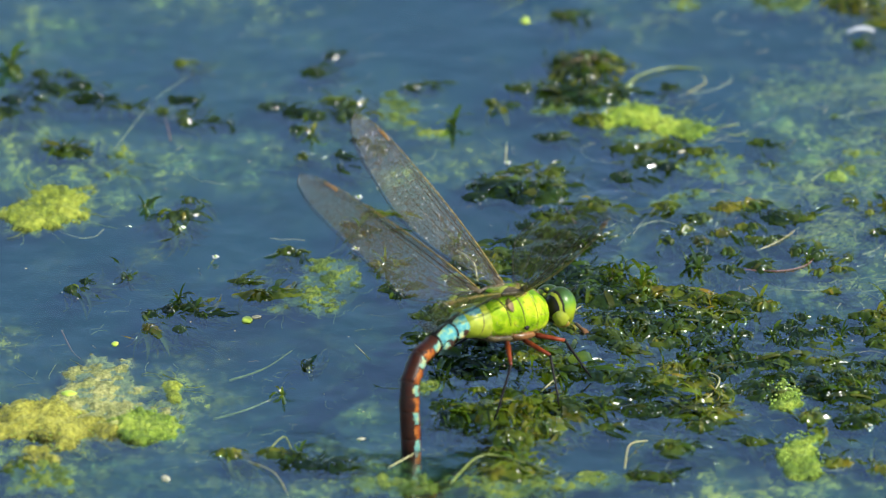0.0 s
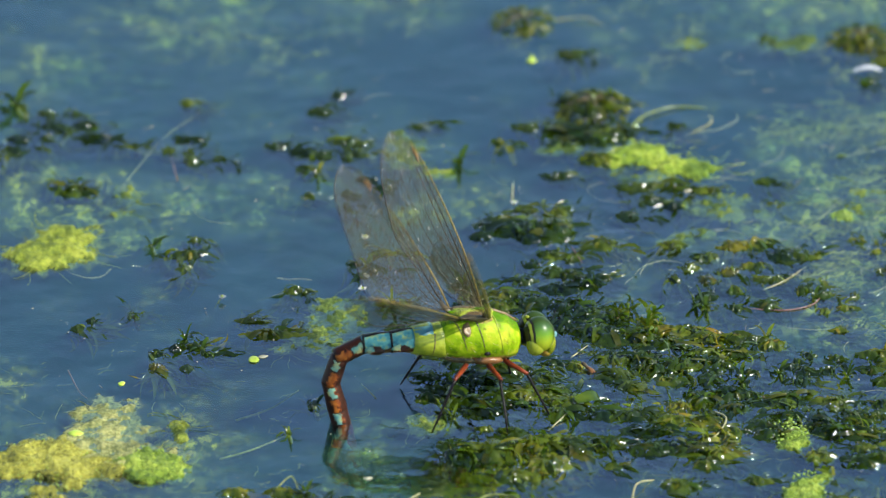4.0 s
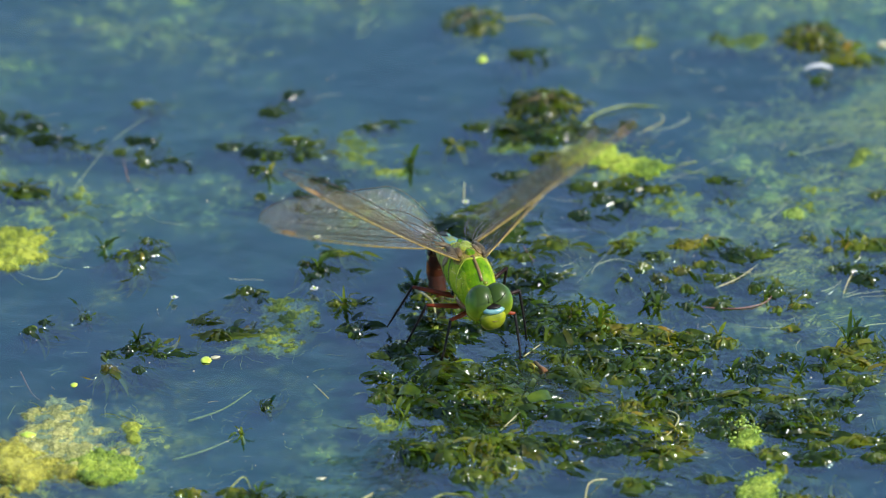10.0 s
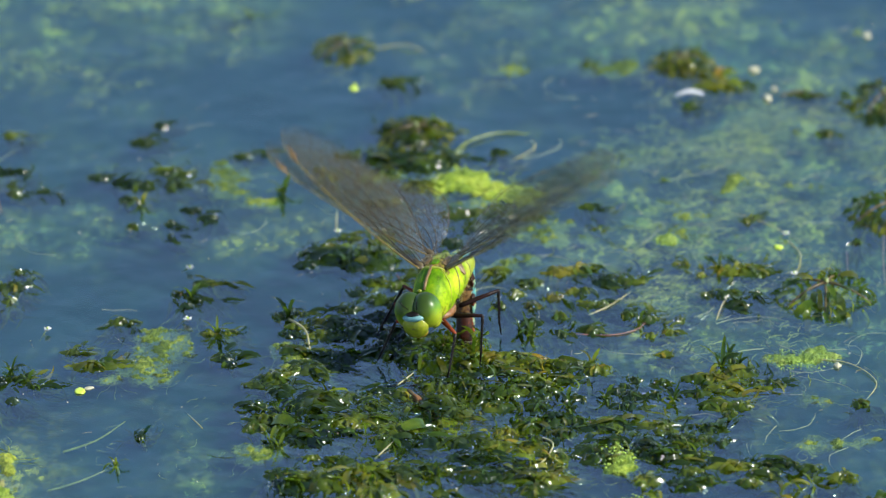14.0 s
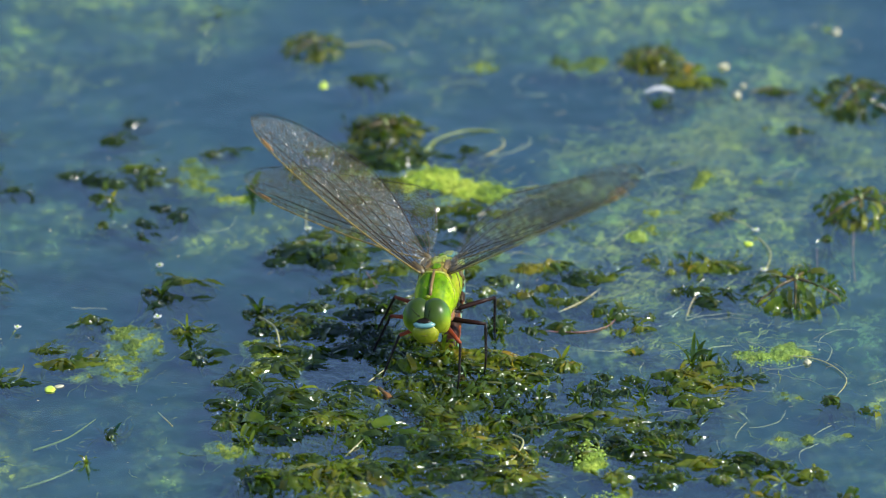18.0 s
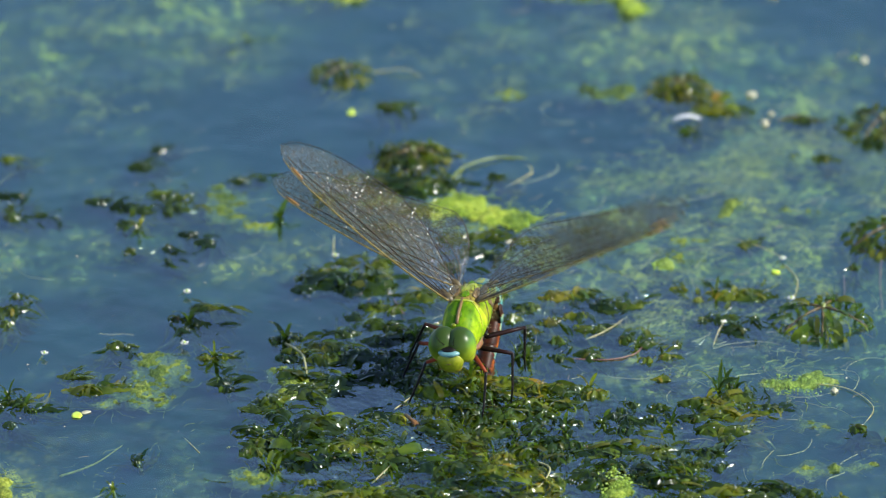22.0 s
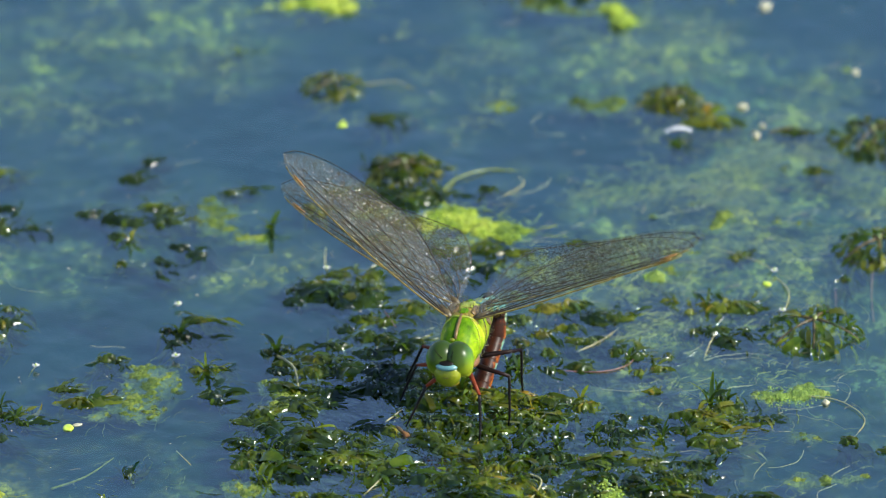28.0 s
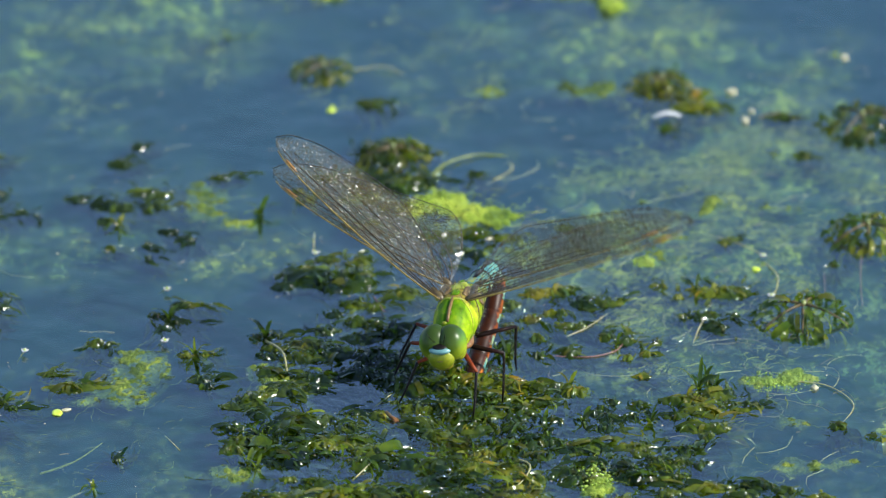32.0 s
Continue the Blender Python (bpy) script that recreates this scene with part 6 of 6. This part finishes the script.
hump(-0.1060, -0.0458, 0.0014, 0.0012, 'm')
hump(-0.0949, -0.0406, 0.0015, 0.0012, 'm')
hump(-0.0576, -0.0785, 0.0011, 0.0010, 'm')
hump(-0.1033, -0.0424, 0.0010, 0.0008, 'm')
hump(-0.0722, -0.1147, 0.0023, 0.0020, 'o')
hump(-0.0628, -0.1144, 0.0032, 0.0016, 'o')
hump(-0.0583, -0.1184, 0.0044, 0.0016, 'm')
hump(-0.0516, -0.1199, 0.0032, 0.0016, 'm')
shootlet(-0.0597, 0.0239, 0.0021)
shootlet(-0.0486, -0.0174, 0.0023)
shootlet(-0.0432, -0.0333, 0.0023)
shootlet(-0.0843, -0.0500, 0.0023)
shootlet(-0.0307, 0.0292, 0.0025)
shootlet(-0.1229, 0.0533, 0.0037)
shootlet(-0.1091, 0.0183, 0.0015)
shootlet(-0.0923, -0.0097, 0.0021)
shootlet(-0.0624, -0.0902, 0.0017)
shootlet(-0.0584, -0.1152, 0.0023)
shootlet(-0.0808, -0.0544, 0.0016)
algae_patch('soft', -0.1120, -0.0103, 0.0115, 0.0147)
algae_patch('yellow', -0.1100, -0.1045, 0.0155, 0.0137)
algae_patch('granular', -0.0887, -0.1032, 0.0083, 0.0090)
algae_patch('film', -0.0971, -0.0933, 0.0200, 0.0191)
algae_patch('sunken', -0.1103, -0.1250, 0.0121, 0.0093)
algae_patch('sunken', -0.0534, -0.0393, 0.0095, 0.0124)
algae_patch('sunken', -0.0585, -0.0491, 0.0104, 0.0079)
algae_patch('sunken', -0.0646, -0.0530, 0.0056, 0.0039)
algae_patch('sunken', -0.0571, -0.0338, 0.0057, 0.0040)
algae_patch('bright', 0.0078, 0.0334, 0.0107, 0.0086)
algae_patch('bright', 0.0164, 0.0285, 0.0097, 0.0072)
algae_patch('granular', 0.0395, -0.1129, 0.0057, 0.0117)
algae_patch('sunken', 0.0319, 0.0099, 0.0051, 0.0046)
algae_patch('sunken', -0.0380, 0.0243, 0.0081, 0.0046)
algae_patch('sunken', -0.0423, 0.0372, 0.0070, 0.0068)
algae_patch('sunken', 0.0487, 0.0359, 0.0037, 0.0031)
algae_patch('sunken', -0.0178, -0.1270, 0.0132, 0.0093)
algae_patch('sunken', -0.0047, -0.1247, 0.0132, 0.0060)
algae_patch('sunken', -0.0398, -0.1271, 0.0132, 0.0056)
algae_patch('sunken', -0.0979, 0.0125, 0.0046, 0.0056)
algae_patch('sunken', -0.1006, 0.0062, 0.0058, 0.0041)
algae_patch('bright', -0.0210, 0.1359, 0.0135, 0.0072)
algae_patch('bright', 0.0406, 0.1332, 0.0041, 0.0033)
algae_patch('bright', 0.0436, 0.1271, 0.0043, 0.0039)
algae_patch('sunken', 0.0259, 0.1359, 0.0072, 0.0039)
algae_patch('sunken', 0.0343, 0.1321, 0.0060, 0.0033)
algae_patch('foam', 0.0736, -0.0458, 0.0075, 0.0064)
algae_patch('sunken', 0.0760, -0.0622, 0.0067, 0.0044)
algae_patch('sunken', 0.0822, -0.0809, 0.0123, 0.0043)
algae_patch('sunken', -0.0400, 0.1139, 0.0074, 0.0049)
algae_patch('sunken', 0.0160, 0.0863, 0.0071, 0.0043)
algae_patch('sunken', 0.0374, 0.0876, 0.0071, 0.0043)
algae_patch('sunken', 0.0145, 0.0129, 0.0069, 0.0036)
algae_patch('sunken', -0.0277, -0.0422, 0.0057, 0.0099)
algae_patch('sunken', 0.0514, 0.0104, 0.0069, 0.0036)
algae_patch('sunken', 0.0238, 0.0132, 0.0115, 0.0087)
algae_patch('sunken', 0.0339, -0.0108, 0.0069, 0.0045)
algae_patch('sunken', 0.0474, 0.0077, 0.0058, 0.0031)
algae_patch('sunken', 0.0626, -0.0065, 0.0069, 0.0040)
algae_patch('sunken', 0.0145, -0.0045, 0.0069, 0.0061)
algae_patch('sunken', 0.0077, 0.0235, 0.0093, 0.0067)
algae_patch('sunken', 0.0532, 0.0416, 0.0058, 0.0042)
algae_patch('sunken', 0.0612, 0.0339, 0.0047, 0.0036)
algae_patch('sunken', 0.0248, 0.0092, 0.0069, 0.0056)
algae_patch('sunken', 0.0364, 0.0113, 0.0052, 0.0041)
algae_patch('foam', 0.0479, 0.0074, 0.0037, 0.0026)
algae_patch('sunken', 0.0606, 0.0092, 0.0069, 0.0015)
algae_patch('sunken', 0.0431, -0.0009, 0.0046, 0.0026)
algae_patch('sunken', 0.0316, -0.0090, 0.0052, 0.0036)
algae_patch('sunken', 0.0202, -0.0009, 0.0046, 0.0041)
algae_patch('sunken', 0.0527, 0.0194, 0.0057, 0.0036)
algae_patch('sunken', 0.0762, 0.0323, 0.0069, 0.0046)
algae_patch('sunken', 0.0599, 0.0297, 0.0057, 0.0031)
algae_patch('sunken', -0.0098, 0.0376, 0.0063, 0.0041)
algae_patch('sunken', -0.0423, 0.0299, 0.0057, 0.0061)
algae_patch('granular', 0.0362, -0.0868, 0.0053, 0.0077)
algae_patch('sunken', -0.0277, -0.0432, 0.0039, 0.0041)
algae_patch('sunken', 0.0410, 0.0904, 0.0034, 0.0026)
algae_patch('sunken', -0.0411, 0.1150, 0.0057, 0.0036)
algae_patch('sunken', 0.0161, 0.0877, 0.0046, 0.0020)
algae_patch('sunken', 0.0327, 0.0904, 0.0023, 0.0031)
algae_patch('sunken', 0.0900, 0.1052, 0.0034, 0.0041)
algae_patch('sunken', -0.0351, -0.0843, 0.0069, 0.0051)
algae_patch('soft', -0.0841, -0.0890, 0.0034, 0.0077)
floret(-0.0774, -0.0332, 0.0007)
floret(-0.0493, -0.0289, 0.0008)
fleck(-0.0464, -0.1082, 0.0009)
lump(-0.0842, -0.1256, 0.0009)
duckweed(-0.1044, -0.0910, 0.0015)
feather(0.0538, 0.0729, 0.0029)
duckweed(-0.0163, 0.0775, 0.0010)
floret(-0.0192, 0.0100, 0.0007)
lump(0.0675, 0.0855, 0.0011)
lump(0.0699, 0.0724, 0.0011)
lump(0.0714, 0.0767, 0.0008)
floret(-0.0492, -0.0061, 0.0008)
floret(0.0721, 0.0086, 0.0007)
duckweed(0.0705, 0.0041, 0.0010)
floret(0.0733, -0.0093, 0.0007)
duckweed(-0.0162, 0.0795, 0.0005)
fleck(0.0163, 0.0181, 0.0009)
lump(0.0917, 0.1020, 0.0009)
duckweed(-0.0962, -0.0694, 0.0008)
fleck(-0.0685, -0.0572, 0.0010)
lump(0.0809, -0.0485, 0.0009)
bud(-0.0044, -0.0605, 0.0023)
duckweed(-0.0703, -0.0586, 0.0013)
lump(0.0732, 0.1340, 0.0014)
weed_stem('pale', 0.0003, 0.0015, [(-0.0290, -0.0269), (-0.0255, -0.0348), (-0.0245, -0.0427)])
weed_stem('pale', 0.00016, 0.0010, [(0.0595, -0.0179), (0.0583, -0.0236), (0.0571, -0.0283)])
weed_stem('pale', 0.00014, 0.0005, [(0.0314, -0.0254), (0.0360, -0.0219), (0.0401, -0.0149)])
weed_stem('pink', 0.00015, 0.0004, [(0.0273, -0.0335), (0.0358, -0.0348), (0.0416, -0.0318), (0.0437, -0.0249)])
weed_stem('pale', 0.00012, 0.0006, [(0.0742, -0.0446), (0.0831, -0.0475), (0.0885, -0.0556), (0.0861, -0.0629)])
weed_stem('pale', 0.00015, 0.0010, [(0.0723, 0.0079), (0.0749, -0.0010), (0.0735, -0.0088)])
weed_stem('green', 0.0003, 0.0008, [(0.0030, 0.0408), (0.0065, 0.0504), (0.0135, 0.0557), (0.0206, 0.0565)])
weed_stem('pale', 0.00015, 0.0002, [(0.0602, 0.0206), (0.0677, 0.0155), (0.0750, 0.0074)])
weed_stem('pale', 0.00014, 0.0005, [(0.0205, 0.0539), (0.0211, 0.0491), (0.0158, 0.0434)])
weed_stem('green', 0.00022, -0.0006, [(-0.0757, -0.1003), (-0.0692, -0.0949), (-0.0621, -0.0892)])
weed_stem('pale', 0.00015, 0.0008, [(-0.0686, -0.1174), (-0.0630, -0.1237), (-0.0600, -0.1318)])
weed_stem('pale', 0.00022, 0.0005, [(-0.0410, -0.1197), (-0.0361, -0.1145)])
weed_stem('green', 0.0003, 0.0008, [(-0.0288, -0.1261), (-0.0234, -0.1159), (-0.0168, -0.1166), (-0.0080, -0.1219)])
weed_stem('pale', 0.00019, 0.0015, [(0.0052, -0.1188), (0.0061, -0.1118), (0.0097, -0.1071)])
weed_stem('pale', 0.00015, 0.0010, [(-0.0114, -0.0871), (-0.0070, -0.0799), (-0.0059, -0.0751)])
weed_stem('pale', 0.00016, 0.0010, [(-0.0071, -0.0558), (-0.0037, -0.0521)])
weed_stem('pink', 0.00016, -0.0015, [(-0.1071, -0.0634), (-0.1047, -0.0694), (-0.1028, -0.0754)])
weed_stem('pale', 0.00015, 0.0003, [(-0.0486, -0.0680), (-0.0456, -0.0745)])
weed_stem('green', 0.00019, 0.0020, [(-0.0654, -0.1156), (-0.0616, -0.1109), (-0.0599, -0.1132)])
weed_stem('pale', 0.00016, 0.0005, [(-0.0195, 0.0217), (-0.0196, 0.0115)])
weed_stem('pale', 0.00022, 0.0010, [(0.0198, -0.0774), (0.0237, -0.0822), (0.0220, -0.0893), (0.0181, -0.0929)])
weed_stem('pale', 0.00015, 0.0010, [(-0.0124, 0.0970), (-0.0053, 0.0970), (-0.0011, 0.0949)])
weed_stem('pale', 0.00011, -0.0010, [(-0.0998, 0.0164), (-0.0925, 0.0409), (-0.0858, 0.0501)])
weed_stem('brown', 0.0003, 0.0005, [(0.0725, 0.0740), (0.0773, 0.0756), (0.0820, 0.0735)])
weed_stem('pink', 0.00014, 0.0010, [(-0.0074, -0.0069), (-0.0051, -0.0161)])
weed_stem('pink', 0.00015, 0.0003, [(-0.0899, 0.0318), (-0.0883, 0.0203)])
weed_stem('pink', 0.00022, -0.0004, [(0.0924, 0.0130), (0.0917, 0.0003), (0.0917, -0.0123)])
weed_stem('pink', 0.00016, -0.0004, [(0.0844, 0.0028), (0.0843, -0.0073)])
weed_stem('green', 0.00022, -0.0008, [(-0.0730, -0.0839), (-0.0665, -0.0774), (-0.0610, -0.0709)])
filament_cloud(-0.0961, -0.0897, 0.0368, 0.0361, 90)
filament_cloud(-0.0565, -0.1179, 0.0331, 0.0211, 100)
filament_cloud(0.0317, -0.1199, 0.0330, 0.0187, 120)
filament_cloud(0.0642, 0.0181, 0.0382, 0.0602, 2600)
filament_cloud(0.0710, 0.0571, 0.0305, 0.0319, 900)
filament_cloud(0.0482, 0.0219, 0.0208, 0.0417, 500)
filament_cloud(-0.0708, 0.1051, 0.0310, 0.0330, 500)
filament_cloud(0.0793, -0.0641, 0.0225, 0.0293, 120)
filament_cloud(-0.0609, -0.0786, 0.0279, 0.0193, 40)
filament_cloud(-0.1092, 0.0215, 0.0209, 0.0312, 60)
filament_cloud(0.0304, 0.1052, 0.0596, 0.0330, 700)
filament_cloud(-0.0744, -0.0657, 0.0449, 0.0293, 20)
sunken_weed()
water_beads()
filaments()
specks()
litter()
fine_roots()


# ---- movement ----
def frame_of(x_axis, y_hint, origin):
    """A pose whose x axis is given and whose y axis leans to y_hint."""
    x = Vector(x_axis).normalized()
    z = x.cross(Vector(y_hint)).normalized()
    y = z.cross(x)
    m = Matrix((x, y, z)).transposed().to_4x4()
    m.translation = origin
    return m


def motions():
    root, tail, wing_rows, leg_rows = [], [[] for s in SEGS], {k: [] for k in WINGS}, {k: [] for k in LEGS}

    def key(t, place, turn, bend, right, left):
        """One moment: place and turn (yaw, pitch, roll) of the body, curl of the abdomen, sweep and lift of the wings."""
        yaw, pitch, roll = (radians(a) for a in turn)
        m = Matrix.Translation(place) @ Matrix.Rotation(yaw, 4, "Z") @ Matrix.Rotation(-pitch, 4, "Y") @ Matrix.Rotation(roll, 4, "X")
        root.append((t, m))
        az, a0, a1 = (radians(a) for a in bend[:3])
        p = Vector((-0.0125, 0, 0))
        for k, ln in enumerate(SEGMENTS):
            s = min(1, max(0, (k - bend[3]) / 3 + 0.5))
            a = a0 + (a1 - a0) * s * s * (3 - 2 * s)
            d = Vector((-math.cos(a) * math.cos(az), -math.cos(a) * math.sin(az), -math.sin(a)))
            tail[k].append((t, frame_of(-d, (-math.sin(az), math.cos(az), 0), p)))
            p = p + d * ln
        if t > 14.5:
            left = (left[0], left[1], left[2] + 3, left[3] - 5)
        twists = (42, -15, -15, -15) if t < 4 else (4, 30, -38, 20) if t < 9.5 else (4, 30, -20, -16) if t < 11.5 else (22, 24, 20, 20) if t < 14.5 else (34, 36, 22, 18)
        for twist, name, (sweep, lift) in zip(twists, ("fore_r", "hind_r", "fore_l", "hind_l"), (right[:2], right[2:], left[:2], left[2:])):
            twist = radians(twist)
            s = 1 if name.endswith("l") else -1
            sweep, lift = radians(sweep), radians(lift)
            d = Vector((-math.sin(sweep) * math.cos(lift), s * math.cos(sweep) * math.cos(lift), math.sin(lift)))
            ahead = Vector((math.cos(twist), 0, -math.sin(twist)))
            wing_rows[name].append((t, frame_of(d, ahead, WING_BASE[name])))
        inv = m.inverted()
        for name, hip in HIPS.items():
            fx, fy = (FEET_WIDE if t < 4 else FEET if t < 8.5 else FEET_FRONT)[name]
            c, s = math.cos(yaw), math.sin(yaw)
            foot = inv @ Vector((place[0] + fx * c - fy * s, place[1] + fx * s + fy * c, 0.0006))
            a, b = BONES[name.split("_")[0]]
            hip = Vector(hip)
            way = foot - hip
            dist = min(way.length, (a + b) * 0.985)
            way.normalize()
            out = Vector({"front": (0.5, 0.8, 0.3), "mid": (0.1, 1.0, 0.6), "hind": (-0.2, 0.8, 0.8)}[name.split("_")[0]])
            out.y *= 1 if name.endswith("l") else -1
            out = (out - way * out.dot(way)).normalized()
            along = (a * a - b * b + dist * dist) / (2 * dist)
            knee = hip + way * along + out * math.sqrt(max(0, a * a - along * along))
            leg_rows[name].append((t, frame_of(knee - hip, (0, 0, 1), hip), frame_of(hip + way * dist - knee, (0, 0, 1), knee)))

    key(0, (-0.0179, -0.0822, 0.0141), (42, -12, -12), (14, 15, 97, 3.0), (20, 27, 56, 7), (5, 39, 14, 26))
    key(1, (-0.0190, -0.0778, 0.0128), (46, -11, -16), (-13, 4, 96, 2.0), (32, 27, 54, 9), (4, 46, 16, 29))
    key(2, (-0.0235, -0.0716, 0.0105), (34, -11, -12), (-1, 28, 102, 2.6), (34, 31, 54, 9), (-2, 36, 12, 32))
    key(3, (-0.0257, -0.0777, 0.0129), (33, -10, -7), (-13, 13, 109, 2.7), (36, 34, 52, 15), (-3, 32, 9, 24))
    key(6, (-0.0242, -0.0655, 0.0157), (-42, 5, -6), (-3, 5, 107, 2.4), (-2, 32, 11, 16), (29, 15, 20, 20))
    key(7, (-0.0223, -0.0569, 0.0149), (-53, 4, -17), (-10, 12, 104, 1.0), (-2, 27, 15, 9), (26, 30, 26, 36))
    key(8, (-0.0232, -0.0552, 0.0146), (-51, 4, -17), (-10, 12, 104, 1.0), (-5, 28, 14, 5), (26, 35, 20, 20))
    key(9, (-0.0201, -0.0555, 0.0161), (-64, 0, -2), (17, -19, 105, 2.0), (-14, 36, -10, 14), (39, 5, 20, 20))
    key(10, (-0.0179, -0.0484, 0.0135), (-71, -1, 0), (-1, 6, 107, 1.3), (-14, 35, -13, 19), (42, 11, 20, 20))
    key(11, (-0.0134, -0.0445, 0.0135), (-84, -2, 1), (-7, 22, 104, 0.8), (-9, 44, 32, 5), (43, 13, 20, 20))
    key(11.5, (-0.0110, -0.0455, 0.0145), (-91, 2, 2), (-10, -12, 102, 2.6), (2, 36, 24, 14), (28, 20, 19, 20))
    key(12, (-0.0086, -0.0464, 0.0155), (-98, 6, 3), (-22, 15, 112, 0.6), (8, 28, 15, 20), (14, 26, 18, 20))
    key(12.5, (-0.0062, -0.0490, 0.0166), (-106, 3, 8), (-6, -2, 112, 2.2), (20, 25, 18, 20), (8, 26, 6, 24))
    key(13, (-0.0038, -0.0517, 0.0178), (-114, 1, 12), (-1, 0, 112, 1.8), (31, 23, 20, 20), (3, 26, -5, 28))
    key(14, (0.0015, -0.0404, 0.0134), (-110, 1, 10), (0, 17, 114, -0.5), (33, 21, 20, 20), (-4, 29, -12, 31))
    key(16.5, (0.0065, -0.0436, 0.0137), (-102, 1, 6), (-7, 16, 120, -0.4), (31, 26, 26, 7), (-10, 29, -18, 31))
    key(17, (0.0077, -0.0432, 0.0137), (-104, 2, 6), (-8, 16, 121, -0.4), (31, 24, 28, 4), (-11, 29, -19, 31))
    key(18, (0.0073, -0.0465, 0.0151), (-101, 0, 5), (-7, 16, 122, -0.1), (28, 27, 24, 8), (-9, 30, -17, 32))
    key(19, (0.0073, -0.0496, 0.0165), (-103, -2, 6), (-5, 15, 122, 0.2), (27, 26, 21, 11), (-6, 30, -14, 32))
    key(20, (0.0076, -0.0495, 0.0165), (-105, 0, 4), (-5, 14, 127, 0.5), (27, 27, 18, 16), (-4, 26, -12, 28))
    key(21, (0.0073, -0.0478, 0.0159), (-104, 0, 4), (-7, 13, 130, 0.6), (27, 26, 18, 16), (0, 26, -8, 28))
    key(22, (0.0076, -0.0470, 0.0152), (-104, -1, 5), (-8, 12, 134, 0.7), (26, 26, 18, 17), (1, 26, -7, 28))
    key(23, (0.0077, -0.0453, 0.0145), (-104, -2, 4), (-10, 11, 137, 0.8), (26, 27, 18, 17), (2, 25, -5, 28))
    key(24, (0.0076, -0.0470, 0.0149), (-103, 0, 4), (-6, 7, 141, 1.0), (27, 26, 19, 18), (1, 26, -5, 28))
    key(25, (0.0077, -0.0480, 0.0154), (-102, 3, 4), (-3, 3, 145, 1.2), (30, 24, 20, 18), (-1, 25, -5, 28))
    key(25.5, (0.0077, -0.0485, 0.0156), (-102, 2, 4), (-4, 3, 144, 1.2), (28, 26, 20, 18), (-2, 26, -5, 28))
    key(27.5, (0.0081, -0.0512, 0.0163), (-103, 2, 3), (-7, 3, 143, 1.5), (25, 28, 21, 18), (1, 22, -6, 26))
    key(28, (0.0088, -0.0516, 0.0164), (-104, 2, 3), (-8, 2, 143, 1.5), (25, 28, 21, 18), (2, 22, -6, 25))
    key(29, (0.0107, -0.0540, 0.0163), (-108, 2, 3), (-9, 1, 143, 1.6), (24, 30, 21, 19), (3, 20, -6, 25))
    key(29.5, (0.0096, -0.0521, 0.0163), (-105, 1, 3), (-10, 0, 143, 1.7), (25, 29, 21, 19), (4, 20, -6, 25))
    key(30, (0.0100, -0.0503, 0.0163), (-105, 1, 4), (-10, 0, 143, 1.8), (25, 28, 21, 19), (4, 19, -6, 25))
    key(31, (0.0100, -0.0510, 0.0158), (-105, 0, 5), (-8, -2, 147, 1.9), (25, 29, 21, 19), (4, 19, -6, 25))
    key(32, (0.0097, -0.0480, 0.0154), (-104, 0, 6), (-6, -4, 152, 2.1), (27, 29, 22, 19), (4, 18, -6, 25))
    # the wings quiver: how far each one swings, in degrees, between (start, end)
    def quiver(name, t):
        k = ("fore_r", "hind_r", "fore_l", "hind_l").index(name)
        spells = ((0.0, (0.6, 0.6, 1.5, 2.0)), (1.6, (4.0, 2.0, 4.0, 3.0)), (2.6, (2.5, 1.5, 4.0, 3.0)), (5.5, (1.5, 1.0, 6.0, 5.0)), (8.6, (1.5, 4.0, 4.0, 4.0)), (9.6, (1.2, 2.5, 3.5, 4.0)), (10.6, (3.5, 4.0, 4.0, 3.0)), (11.6, (6.0, 5.0, 6.0, 5.0)), (13.6, (4.5, 4.0, 6.0, 4.0)), (16.6, (2.0, 1.5, 3.0, 2.0)), (19.6, (1.2, 1.0, 3.0, 2.0)), (23.5, (0.5, 0.5, 2.6, 1.6)), (27.5, (0.4, 0.4, 0.9, 0.6)), (28.5, (0.3, 0.3, 2.2, 1.2)), (30.5, (0.4, 0.4, 2.2, 1.4)))
        return [a[k] for t0, a in spells if t0 <= t][-1]

    def fluttered(name, rows):
        """The slow rows of a wing with a fast quiver about its root on top, one pose for each thirtieth of a second."""
        out, i = [], 0
        for n in range(32 * FPS + 1):
            t = n / FPS
            while i < len(rows) - 2 and rows[i + 1][0] <= t:
                i += 1
            (ta, a), (tb, b) = rows[i], rows[i + 1]
            u = min(1.0, (t - ta) / (tb - ta))
            u = u * u * (3 - 2 * u)
            turn = a.to_quaternion().slerp(b.to_quaternion(), u)
            swing = math.sin(math.pi / 2 * n) * radians(1.6 * quiver(name, t))
            out.append((t, Matrix.LocRotScale(a.translation.lerp(b.translation, u), turn @ Euler((0, swing, 0)).to_quaternion(), None)))
        return out

    walk(FLY, root)
    for seg, rows in zip(SEGS, tail):
        walk(seg, rows)
    for name, rows in wing_rows.items():
        walk(WINGS[name], fluttered(name, rows))
    for name, rows in leg_rows.items():
        walk(LEGS[name][0], [(t, a) for t, a, b in rows])
        walk(LEGS[name][1], [(t, b) for t, a, b in rows])


motions()
